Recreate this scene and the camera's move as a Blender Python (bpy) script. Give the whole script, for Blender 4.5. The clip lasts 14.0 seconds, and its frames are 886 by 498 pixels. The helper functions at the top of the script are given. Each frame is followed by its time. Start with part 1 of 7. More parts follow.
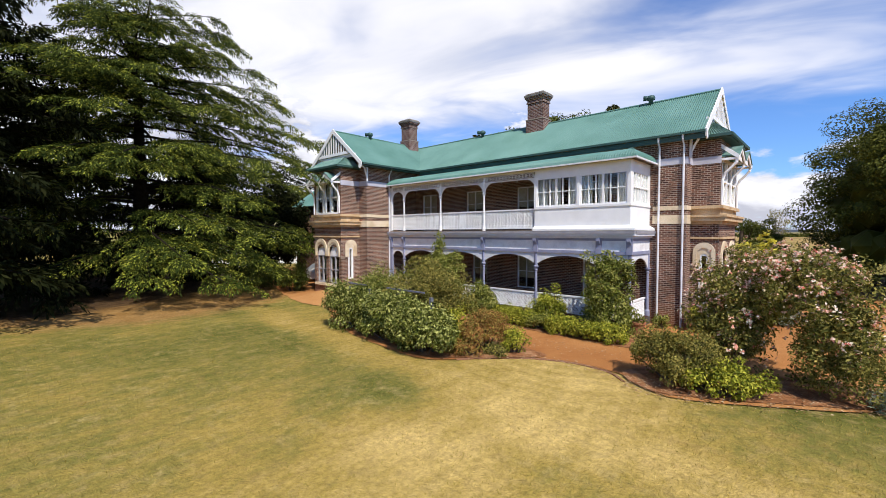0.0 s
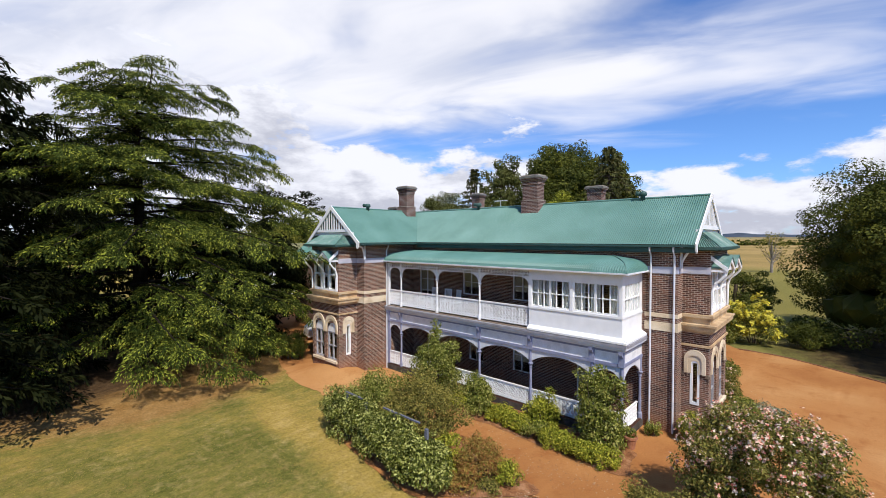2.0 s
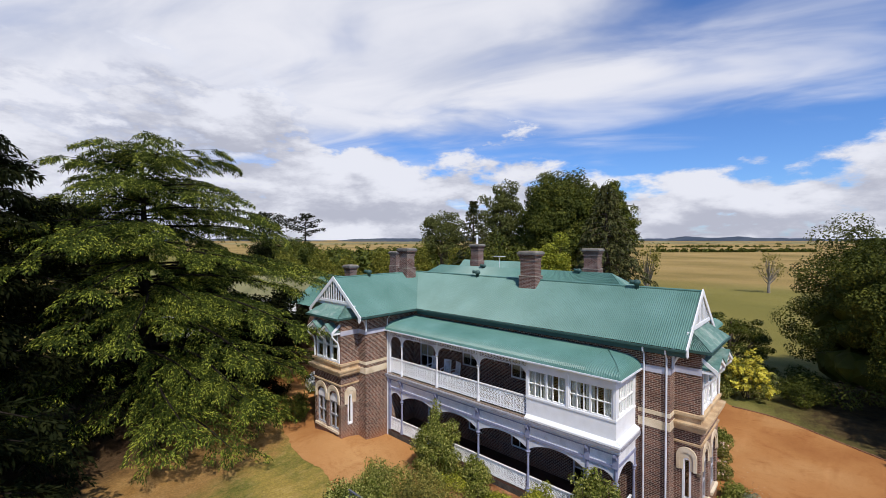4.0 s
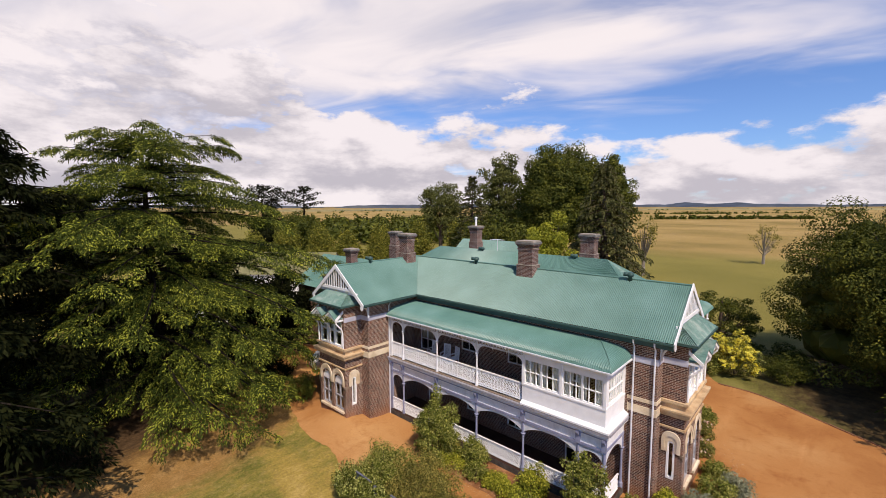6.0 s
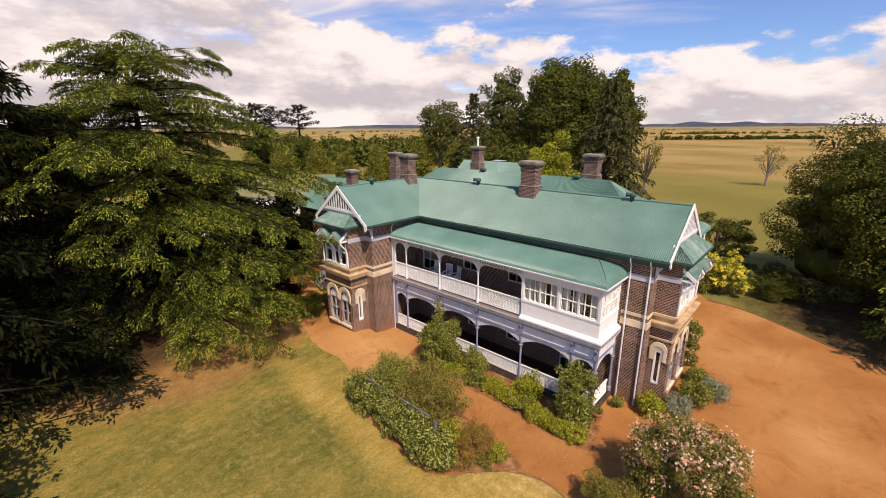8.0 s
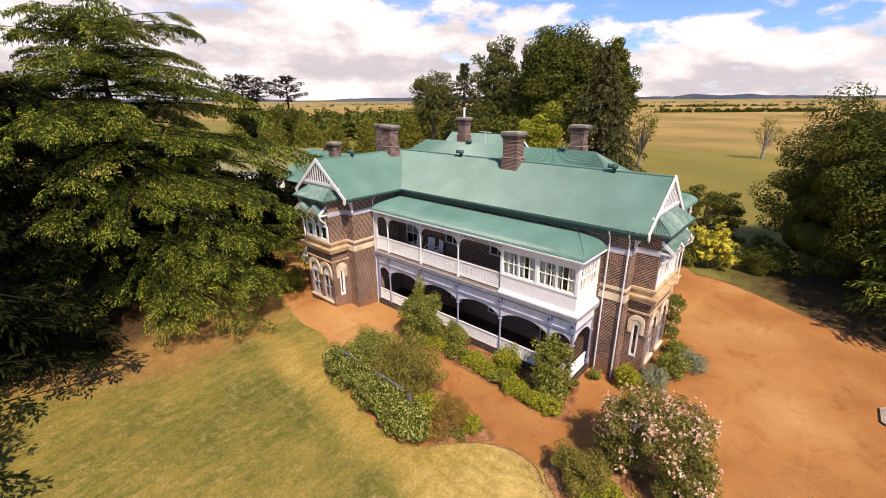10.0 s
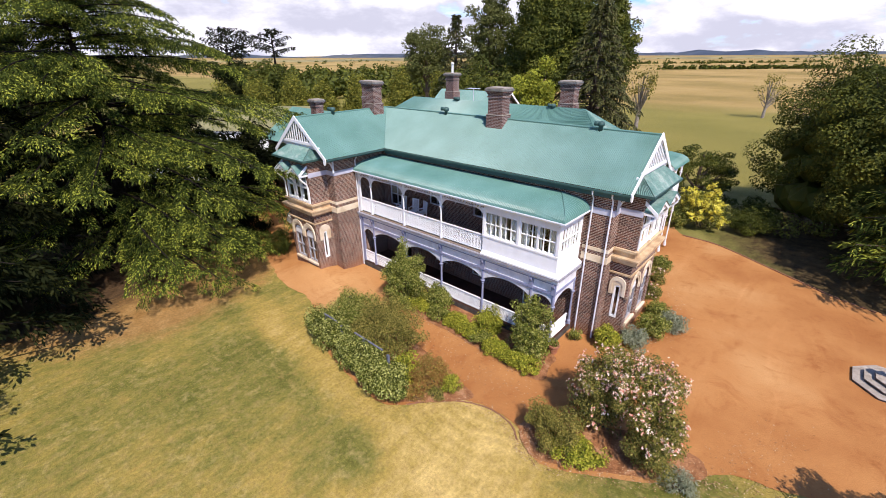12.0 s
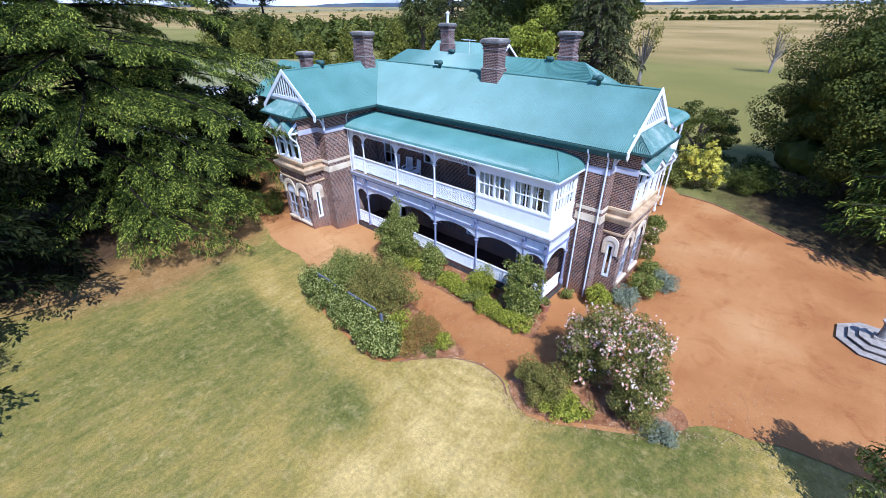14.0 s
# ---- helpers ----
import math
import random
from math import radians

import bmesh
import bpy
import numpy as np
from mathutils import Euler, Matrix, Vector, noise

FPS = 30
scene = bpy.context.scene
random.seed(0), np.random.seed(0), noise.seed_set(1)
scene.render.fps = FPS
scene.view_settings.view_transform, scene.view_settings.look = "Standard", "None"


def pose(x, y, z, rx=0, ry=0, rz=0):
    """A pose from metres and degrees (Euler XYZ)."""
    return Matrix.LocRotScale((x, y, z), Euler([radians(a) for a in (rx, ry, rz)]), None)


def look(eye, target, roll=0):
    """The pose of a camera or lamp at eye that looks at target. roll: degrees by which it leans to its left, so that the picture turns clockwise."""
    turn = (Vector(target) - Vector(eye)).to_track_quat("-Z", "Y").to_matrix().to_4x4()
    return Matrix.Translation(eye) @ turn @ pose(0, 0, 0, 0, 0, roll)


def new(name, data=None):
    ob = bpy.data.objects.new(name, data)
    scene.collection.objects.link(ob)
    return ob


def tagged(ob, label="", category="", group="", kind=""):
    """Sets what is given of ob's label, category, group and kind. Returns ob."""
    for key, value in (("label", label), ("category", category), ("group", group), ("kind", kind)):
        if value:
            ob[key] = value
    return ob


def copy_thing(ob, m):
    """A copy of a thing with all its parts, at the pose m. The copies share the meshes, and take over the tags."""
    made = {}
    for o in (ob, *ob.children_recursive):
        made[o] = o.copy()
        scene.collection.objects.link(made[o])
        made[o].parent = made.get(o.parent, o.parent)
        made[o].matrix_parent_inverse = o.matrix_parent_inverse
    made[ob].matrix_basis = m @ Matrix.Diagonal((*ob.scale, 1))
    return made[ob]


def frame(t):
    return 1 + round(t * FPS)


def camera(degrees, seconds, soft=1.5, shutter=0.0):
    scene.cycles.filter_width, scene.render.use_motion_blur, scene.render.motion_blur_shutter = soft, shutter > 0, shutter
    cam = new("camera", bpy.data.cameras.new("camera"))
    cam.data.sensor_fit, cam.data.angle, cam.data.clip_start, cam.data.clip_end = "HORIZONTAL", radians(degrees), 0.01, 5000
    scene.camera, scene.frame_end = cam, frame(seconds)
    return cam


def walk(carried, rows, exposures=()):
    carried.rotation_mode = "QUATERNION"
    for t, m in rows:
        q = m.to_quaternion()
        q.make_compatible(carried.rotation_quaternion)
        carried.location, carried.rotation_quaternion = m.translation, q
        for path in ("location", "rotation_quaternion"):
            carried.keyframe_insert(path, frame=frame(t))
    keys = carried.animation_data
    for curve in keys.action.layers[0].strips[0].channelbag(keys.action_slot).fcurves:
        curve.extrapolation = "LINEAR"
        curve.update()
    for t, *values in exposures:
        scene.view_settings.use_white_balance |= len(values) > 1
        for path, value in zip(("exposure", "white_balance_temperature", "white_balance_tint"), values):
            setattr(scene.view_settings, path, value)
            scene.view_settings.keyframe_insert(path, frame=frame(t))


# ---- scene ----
cam = camera(92.6, 14.0, soft=0.7)
METRES, EYE, TILT, LEAN, TURN = 14.0, 4.2, -2.1, 0.0, 43.0
ROWS = [
    (0.0, 0.0, 0.0, 0.0, 0.0, 0.0, -0.0),
    (0.5, -0.0014, -0.0066, 0.0773, -0.04, 0.22, 0.03),
    (1.0, -0.0023, -0.0136, 0.1602, -0.1, 0.33, 0.04),
    (1.5, 0.0057, -0.0181, 0.2475, -0.14, 0.46, 0.06),
    (2.0, 0.0098, -0.0265, 0.3335, -0.18, 0.59, 0.06),
    (2.5, 0.0096, -0.0374, 0.4186, -0.2, 0.75, 0.04),
    (3.0, 0.0093, -0.0491, 0.5046, -0.24, 0.9, 0.04),
    (3.5, 0.0091, -0.0642, 0.5904, -0.28, 1.01, 0.07),
    (6.0, 0.0027, -0.1181, 0.768, -0.49, -3.59, 0.19),
    (6.5, 0.0019, -0.1253, 0.7699, -0.54, -7.34, 0.26),
    (7.0, -0.0014, -0.1287, 0.7692, -0.57, -10.21, 0.3),
    (7.5, -0.0083, -0.1321, 0.7673, -0.6, -12.35, 0.31),
    (8.0, -0.012, -0.1321, 0.7615, -0.63, -13.97, 0.32),
    (10.5, 0.0894, -0.0987, 0.7404, -1.07, -17.51, 0.4),
    (11.0, 0.1068, -0.0902, 0.7336, -1.13, -17.86, 0.37),
    (11.5, 0.1242, -0.0852, 0.7315, -1.22, -19.64, 0.38),
    (12.0, 0.1309, -0.0847, 0.7337, -1.35, -22.4, 0.4),
    (12.5, 0.1368, -0.0847, 0.7341, -1.44, -24.67, 0.39),
    (13.0, 0.1512, -0.0819, 0.7333, -1.52, -26.27, 0.39),
    (13.5, 0.157, -0.0787, 0.7318, -1.6, -27.46, 0.41),
    (14.0, 0.1506, -0.0779, 0.7297, -1.61, -27.82, 0.35),
]
walk(cam, [(t, pose(0, 0, EYE, TILT, LEAN, TURN) @ pose(METRES * x, METRES * y, METRES * z, 90 + pitch, roll, yaw)) for t, x, y, z, yaw, pitch, roll in ROWS],
     exposures=[(0.0, 0.07, 6600, 12), (1.5, 0.03, 6550, 12), (2.5, -0.10, 6400, 12), (3.5, -0.26, 6350, 12), (6.5, -0.14, 7500, 21), (8.0, -0.06, 7950, 22), (11.0, 0.24, 7300, 20), (12.5, 0.30, 6050, 19), (13.3, 0.36, 5450, 17), (14.0, 0.38, 5000, 15)])

# ---- world and sun ----
SUN_EL, SUN_DIR = radians(52), Vector((0.885, -0.465, 0)).normalized()
world = bpy.data.worlds.new("world")
scene.world = world
world.use_nodes = True
wn, wl = world.node_tree.nodes, world.node_tree.links
wn.clear()


def build_world():
    """Blue sky with high streaked cloud over most of it, heaped cloud low down, and a clear blue part to the east."""
    out = wn.new("ShaderNodeOutputWorld")
    bg = wn.new("ShaderNodeBackground")
    bg.inputs["Strength"].default_value = 0.09
    sky = wn.new("ShaderNodeTexSky")
    sky.sky_type = "NISHITA"
    sky.sun_disc = False
    sky.sun_elevation = SUN_EL
    sky.sun_rotation = math.atan2(SUN_DIR.x, SUN_DIR.y)
    sky.altitude = 600
    sky.ozone_density = 3.0
    tc = wn.new("ShaderNodeTexCoord")

    def calc(op, a, b=0.0, c=0.0):
        k = wn.new("ShaderNodeMath"); k.operation = op
        for sock, v in zip(k.inputs, (a, b, c)):
            if isinstance(v, (int, float)):
                sock.default_value = v
            else:
                wl.new(v, sock)
        return k.outputs[0]

    def span(v, a, b, c=0.0, d=1.0, soft=True):
        k = wn.new("ShaderNodeMapRange")
        k.interpolation_type = "SMOOTHSTEP" if soft else "LINEAR"
        for i, q in enumerate((a, b, c, d), 1):
            k.inputs[i].default_value = q
        wl.new(v, k.inputs[0])
        return k.outputs[0]

    def along(x, y, z):
        k = wn.new("ShaderNodeVectorMath"); k.operation = "DOT_PRODUCT"; k.inputs[1].default_value = (x, y, z)
        wl.new(tc.outputs["Generated"], k.inputs[0])
        return k.outputs["Value"]

    def cloud(x, y, z, scale, detail, rough, twist=0.0):
        v = wn.new("ShaderNodeCombineXYZ")
        for sock, q in zip(v.inputs, (x, y, z)):
            if isinstance(q, (int, float)):
                sock.default_value = q
            else:
                wl.new(q, sock)
        k = wn.new("ShaderNodeTexNoise")
        k.inputs["Scale"].default_value, k.inputs["Detail"].default_value, k.inputs["Roughness"].default_value, k.inputs["Distortion"].default_value = scale, detail, rough, twist
        wl.new(v.outputs[0], k.inputs["Vector"])
        return k.outputs["Fac"]

    up, east, north = along(0, 0, 1), along(0.731, 0.682, 0), along(-0.682, 0.731, 0)
    high = calc("MAXIMUM", up, 0.0)
    az = calc("ARCTAN2", east, north)
    # high streaks, seen on a flat layer
    lift = calc("ADD", high, 0.13)
    px, py = calc("DIVIDE", east, lift), calc("DIVIDE", north, lift)
    broad = cloud(calc("MULTIPLY", px, 0.55), calc("MULTIPLY_ADD", px, 0.16, py), 5.1, 0.75, 5, 0.50, 0.35)
    wisps = cloud(calc("MULTIPLY", px, 0.5), calc("MULTIPLY_ADD", px, 0.35, py), 1.7, 2.1, 5, 0.52, 0.7)
    veil = calc("ADD", calc("MULTIPLY", broad, 0.72), calc("MULTIPLY", wisps, 0.28))
    veil = calc("ADD", veil, calc("MULTIPLY", span(az, -0.3, 0.62, 0.09, -0.20), span(high, 0.20, 0.40, 1.0, 0.35)))
    veil = calc("ADD", veil, span(north, -0.4, 0.25, -0.25, 0.0))
    veil = calc("ADD", veil, span(high, 0.10, 0.34, -0.02, 0.03))
    veil = calc("ADD", veil, span(high, 0.50, 0.8, 0.0, -0.25))
    band = calc("MULTIPLY", span(az, -0.25, 0.05), span(az, 0.28, 0.55, 1.0, 0.0))
    veil = calc("ADD", veil, calc("MULTIPLY", calc("MULTIPLY", band, span(high, 0.27, 0.37)), 0.13))
    veil = calc("MULTIPLY", span(veil, 0.37, 0.60), 0.93)
    # heaps low down, lit from above
    ux, uz = calc("MULTIPLY", az, 3.6), calc("MULTIPLY", high, 8.2)

    def heap(dz):
        zz = calc("ADD", uz, dz)
        return calc("ADD", calc("MULTIPLY", cloud(ux, zz, 2.2, 0.95, 2, 0.5), 0.6), calc("MULTIPLY", cloud(ux, zz, 7.7, 2.6, 7, 0.6), 0.4))
    body, above = heap(0.0), heap(0.42)
    edge = calc("ADD", body, span(high, 0.02, 0.50, 0.085, -0.405, False))
    edge = calc("ADD", edge, span(az, -0.5, 0.45, 0.15, 0.025))
    edge = calc("ADD", edge, span(north, -0.3, 0.3, -0.2, 0.0))
    heaps = span(edge, 0.445, 0.525)
    relief = calc("SUBTRACT", body, above)
    glow = span(relief, -0.12, 0.10, 0.0, 1.0)
    both = calc("MAXIMUM", veil, heaps)
    tone = wn.new("ShaderNodeMix"); tone.data_type = "RGBA"
    tone.inputs[6].default_value, tone.inputs[7].default_value = (6.3, 6.6, 7.7, 1), (10.6, 10.9, 11.7, 1)
    wl.new(glow, tone.inputs[0])
    thin = wn.new("ShaderNodeMix"); thin.data_type = "RGBA"
    shade = wn.new("ShaderNodeMix"); shade.data_type = "RGBA"
    shade.inputs[6].default_value, shade.inputs[7].default_value = (8.0, 8.5, 9.8, 1), (11.4, 11.5, 11.9, 1)
    wl.new(span(calc("ADD", calc("MULTIPLY", wisps, 0.6), calc("MULTIPLY", broad, 0.4)), 0.36, 0.60), shade.inputs[0])
    wl.new(shade.outputs[2], thin.inputs[6])
    wl.new(heaps, thin.inputs[0]); wl.new(tone.outputs[2], thin.inputs[7])
    tint = wn.new("ShaderNodeMix"); tint.data_type = "RGBA"; tint.blend_type = "MULTIPLY"
    tint.inputs[0].default_value = 1.0
    tint.inputs[7].default_value = (0.97, 1.40, 2.0, 1)
    wl.new(sky.outputs[0], tint.inputs[6])
    mix = wn.new("ShaderNodeMix"); mix.data_type = "RGBA"
    wl.new(both, mix.inputs[0])
    wl.new(tint.outputs[2], mix.inputs[6]); wl.new(thin.outputs[2], mix.inputs[7])
    wl.new(mix.outputs[2], bg.inputs["Color"])
    wl.new(bg.outputs[0], out.inputs["Surface"])


build_world()
sun = new("sun", bpy.data.lights.new("sun", "SUN"))
sun.data.energy, sun.data.angle, sun.data.color = 5.0, radians(0.6), (1.0, 0.95, 0.86)
sun.matrix_world = look((0, 0, 60), Vector((0, 0, 60)) - (SUN_DIR * math.cos(SUN_EL) + Vector((0, 0, math.sin(SUN_EL)))))


# ---- materials ----
def material(name, colors, scale=4.0, rough=0.8, bump=0.0, bump_scale=40.0, metal=0.0, island=0.0, fine=0.0, translucent=0.0, spec=0.3, stretch=(1, 1, 1), detail=5):
    """A surface whose colours follow a broad noise, with a finer grain and relief."""
    m = bpy.data.materials.new(name)
    m.use_nodes = True
    n, l = m.node_tree.nodes, m.node_tree.links
    p = n["Principled BSDF"]
    p.inputs["Roughness"].default_value, p.inputs["Metallic"].default_value = rough, metal
    p.inputs["Specular IOR Level"].default_value = spec
    tc = n.new("ShaderNodeTexCoord")
    mp = n.new("ShaderNodeMapping")
    mp.inputs["Scale"].default_value = stretch
    l.new(tc.outputs["Object"], mp.inputs["Vector"])
    nz = n.new("ShaderNodeTexNoise")
    nz.inputs["Scale"].default_value, nz.inputs["Detail"].default_value = scale, detail
    l.new(mp.outputs[0], nz.inputs["Vector"])
    fac = nz.outputs["Fac"]
    if island:
        geo = n.new("ShaderNodeNewGeometry")
        mixf = n.new("ShaderNodeMix")
        mixf.inputs[0].default_value = island
        l.new(fac, mixf.inputs[2]); l.new(geo.outputs["Random Per Island"], mixf.inputs[3])
        fac = mixf.outputs[0]
    ramp = n.new("ShaderNodeValToRGB")
    lo, hi = (0.3, 0.7) if not island else (0.1, 0.9)
    e = ramp.color_ramp.elements
    e[0].position, e[1].position = lo, hi
    e[0].color, e[1].color = (*colors[0], 1), (*colors[-1], 1)
    for k, c in enumerate(colors[1:-1], 1):
        x = e.new(lo + (hi - lo) * k / (len(colors) - 1)); x.color = (*c, 1)
    l.new(fac, ramp.inputs[0])
    col = ramp.outputs["Color"]
    if fine:
        nf = n.new("ShaderNodeTexNoise")
        nf.inputs["Scale"].default_value, nf.inputs["Detail"].default_value = bump_scale, 3
        l.new(mp.outputs[0], nf.inputs["Vector"])
        mr = n.new("ShaderNodeMapRange")
        mr.inputs["From Min"].default_value, mr.inputs["From Max"].default_value = 0.3, 0.7
        mr.inputs["To Min"].default_value, mr.inputs["To Max"].default_value = 1 - fine, 1 + fine
        l.new(nf.outputs["Fac"], mr.inputs["Value"])
        mul = n.new("ShaderNodeMix"); mul.data_type = "RGBA"; mul.blend_type = "MULTIPLY"
        mul.inputs[0].default_value = 1
        l.new(col, mul.inputs[6]); l.new(mr.outputs[0], mul.inputs[7])
        col = mul.outputs[2]
    l.new(col, p.inputs["Base Color"])
    if bump:
        nb = n.new("ShaderNodeTexNoise")
        nb.inputs["Scale"].default_value, nb.inputs["Detail"].default_value = bump_scale, 4
        l.new(mp.outputs[0], nb.inputs["Vector"])
        bp = n.new("ShaderNodeBump")
        bp.inputs["Strength"].default_value, bp.inputs["Distance"].default_value = bump, 0.05
        l.new(nb.outputs["Fac"], bp.inputs["Height"]); l.new(bp.outputs[0], p.inputs["Normal"])
    if translucent:
        tr = n.new("ShaderNodeBsdfTranslucent")
        l.new(col, tr.inputs["Color"])
        ms = n.new("ShaderNodeMixShader"); ms.inputs[0].default_value = translucent
        l.new(p.outputs[0], ms.inputs[1]); l.new(tr.outputs[0], ms.inputs[2])
        l.new(ms.outputs[0], n["Material Output"].inputs["Surface"])
    return m


def brick_material(name, dark, light, mortar):
    """Brickwork in courses of 86 mm, mapped by the wall's own direction."""
    m = bpy.data.materials.new(name)
    m.use_nodes = True
    n, l = m.node_tree.nodes, m.node_tree.links
    p = n["Principled BSDF"]
    p.inputs["Roughness"].default_value = 0.9
    p.inputs["Specular IOR Level"].default_value = 0.2
    tc = n.new("ShaderNodeTexCoord")
    sep = n.new("ShaderNodeSeparateXYZ"); l.new(tc.outputs["Object"], sep.inputs[0])
    s = n.new("ShaderNodeMath"); l.new(sep.outputs["X"], s.inputs[0]); l.new(sep.outputs["Y"], s.inputs[1])
    com = n.new("ShaderNodeCombineXYZ"); l.new(s.outputs[0], com.inputs[0]); l.new(sep.outputs["Z"], com.inputs[1])
    bt = n.new("ShaderNodeTexBrick")
    bt.inputs["Scale"].default_value = 1.0
    bt.inputs["Brick Width"].default_value, bt.inputs["Row Height"].default_value = 0.24, 0.086
    bt.inputs["Mortar Size"].default_value, bt.inputs["Mortar Smooth"].default_value = 0.011, 0.1
    bt.inputs["Bias"].default_value = -0.1
    bt.inputs["Color1"].default_value, bt.inputs["Color2"].default_value, bt.inputs["Mortar"].default_value = (*dark, 1), (*light, 1), (*mortar, 1)
    l.new(com.outputs[0], bt.inputs["Vector"])
    nz = n.new("ShaderNodeTexNoise"); nz.inputs["Scale"].default_value = 0.9; nz.inputs["Detail"].default_value = 6
    l.new(tc.outputs["Object"], nz.inputs["Vector"])
    mr = n.new("ShaderNodeMapRange"); mr.inputs["From Min"].default_value, mr.inputs["From Max"].default_value = 0.3, 0.7
    mr.inputs["To Min"].default_value, mr.inputs["To Max"].default_value = 0.75, 1.2
    l.new(nz.outputs["Fac"], mr.inputs["Value"])
    mul = n.new("ShaderNodeMix"); mul.data_type = "RGBA"; mul.blend_type = "MULTIPLY"; mul.inputs[0].default_value = 1
    l.new(bt.outputs["Color"], mul.inputs[6]); l.new(mr.outputs[0], mul.inputs[7])
    # red dirt splashed up from the drive
    wob = n.new("ShaderNodeMath"); wob.operation = "MULTIPLY_ADD"; wob.inputs[1].default_value = -1.6
    l.new(nz.outputs["Fac"], wob.inputs[0]); l.new(sep.outputs["Z"], wob.inputs[2])
    spl = n.new("ShaderNodeMapRange")
    for k, q in enumerate((-0.65, 0.25, 0.6, 0.0), 1):
        spl.inputs[k].default_value = q
    l.new(wob.outputs[0], spl.inputs["Value"])
    red = n.new("ShaderNodeMix"); red.data_type = "RGBA"; red.inputs[7].default_value = (0.30, 0.125, 0.055, 1)
    l.new(spl.outputs[0], red.inputs[0]); l.new(mul.outputs[2], red.inputs[6])
    l.new(red.outputs[2], p.inputs["Base Color"])
    bp = n.new("ShaderNodeBump"); bp.inputs["Strength"].default_value, bp.inputs["Distance"].default_value = 0.6, 0.01
    bp.invert = True
    l.new(bt.outputs["Fac"], bp.inputs["Height"]); l.new(bp.outputs[0], p.inputs["Normal"])
    return m


def glass_material(name):
    m = bpy.data.materials.new(name)
    m.use_nodes = True
    p = m.node_tree.nodes["Principled BSDF"]
    p.inputs["Base Color"].default_value = (0.9, 0.95, 0.95, 1)
    p.inputs["Roughness"].default_value = 0.02
    p.inputs["Transmission Weight"].default_value = 1.0
    p.inputs["IOR"].default_value = 1.45
    return m


BRICK = brick_material("brick", (0.064, 0.029, 0.021), (0.228, 0.100, 0.062), (0.43, 0.345, 0.27))
BRICK_RED = brick_material("chimney_brick", (0.085, 0.042, 0.034), (0.18, 0.085, 0.062), (0.36, 0.30, 0.26))
CREAM = material("cream_render", [(0.50, 0.38, 0.24), (0.66, 0.54, 0.37), (0.72, 0.62, 0.46)], 1.5, 0.85, 0.15, 30, fine=0.12)
STONE = material("ochre_stone", [(0.36, 0.23, 0.12), (0.52, 0.36, 0.20), (0.60, 0.45, 0.27)], 1.8, 0.88, 0.3, 25, fine=0.15)
LILAC = material("lilac_paint", [(0.42, 0.41, 0.47), (0.52, 0.51, 0.56)], 2.0, 0.7, fine=0.06)
WHITE = material("white_paint", [(0.78, 0.775, 0.76), (0.85, 0.845, 0.83)], 2.2, 0.5, fine=0.05)
WHITE_WORN = material("worn_white_paint", [(0.66, 0.65, 0.64), (0.77, 0.76, 0.75), (0.82, 0.81, 0.80)], 3.0, 0.6, fine=0.1)
BLUE = material("blue_grey_paint", [(0.21, 0.22, 0.31), (0.29, 0.30, 0.40)], 3.0, 0.55, fine=0.08)
PALE = material("pale_grey_paint", [(0.58, 0.58, 0.60), (0.72, 0.72, 0.73)], 2.0, 0.6, fine=0.08)
TIN = material("green_painted_tin", [(0.078, 0.178, 0.140), (0.099, 0.210, 0.170), (0.122, 0.242, 0.200)], 0.55, 0.45, 0.0, 14, fine=0.10, spec=0.4)
TIN_OLD = material("weathered_green_tin", [(0.085, 0.18, 0.145), (0.12, 0.215, 0.18), (0.22, 0.29, 0.25)], 2.2, 0.5, fine=0.2, bump_scale=9)
TIN_DARK = material("dark_green_gutter", [(0.03, 0.075, 0.065), (0.05, 0.10, 0.085)], 2.0, 0.5, fine=0.1)
BEAM = material("brown_boarded_ceiling", [(0.10, 0.075, 0.055), (0.17, 0.13, 0.10)], 3.0, 0.85, 0.2, 40, fine=0.15)
DECK = material("timber_deck", [(0.17, 0.12, 0.08), (0.30, 0.23, 0.17)], 5.0, 0.85, 0.2, 50, fine=0.2)
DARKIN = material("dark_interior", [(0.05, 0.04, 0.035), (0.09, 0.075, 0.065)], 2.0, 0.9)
CLOTH = material("white_curtain", [(0.62, 0.60, 0.57), (0.78, 0.76, 0.73)], 6.0, 0.95, fine=0.08)
BLIND = material("cream_blind", [(0.46, 0.38, 0.25), (0.56, 0.48, 0.34)], 3.0, 0.9, fine=0.06)
GLASS = glass_material("window_glass")
TERRA = material("terracotta", [(0.30, 0.12, 0.06), (0.42, 0.19, 0.10)], 6.0, 0.85, fine=0.15)
GREY_WOOD = material("weathered_grey_wood", [(0.085, 0.088, 0.105), (0.17, 0.175, 0.20)], 5.0, 0.9, fine=0.15, stretch=(1, 6, 6))
BARK = material("bark", [(0.05, 0.035, 0.025), (0.12, 0.085, 0.06)], 3.0, 0.95, 0.6, 18, fine=0.25)
# near-black copy of the bark, with the crowns' shade in its colour
BARK_SHADED = material("shaded_bark", [(0.010, 0.008, 0.006), (0.028, 0.022, 0.017)], 3.0, 0.95, 0.6, 18, fine=0.25, spec=0.05)
BARK_PALE = material("pale_bark", [(0.17, 0.14, 0.11), (0.30, 0.26, 0.21)], 3.0, 0.95, 0.5, 18, fine=0.2)
OLD_STONE = material("grey_stone", [(0.10, 0.095, 0.085), (0.24, 0.225, 0.20)], 4.0, 0.9, 0.3, 30, fine=0.2)
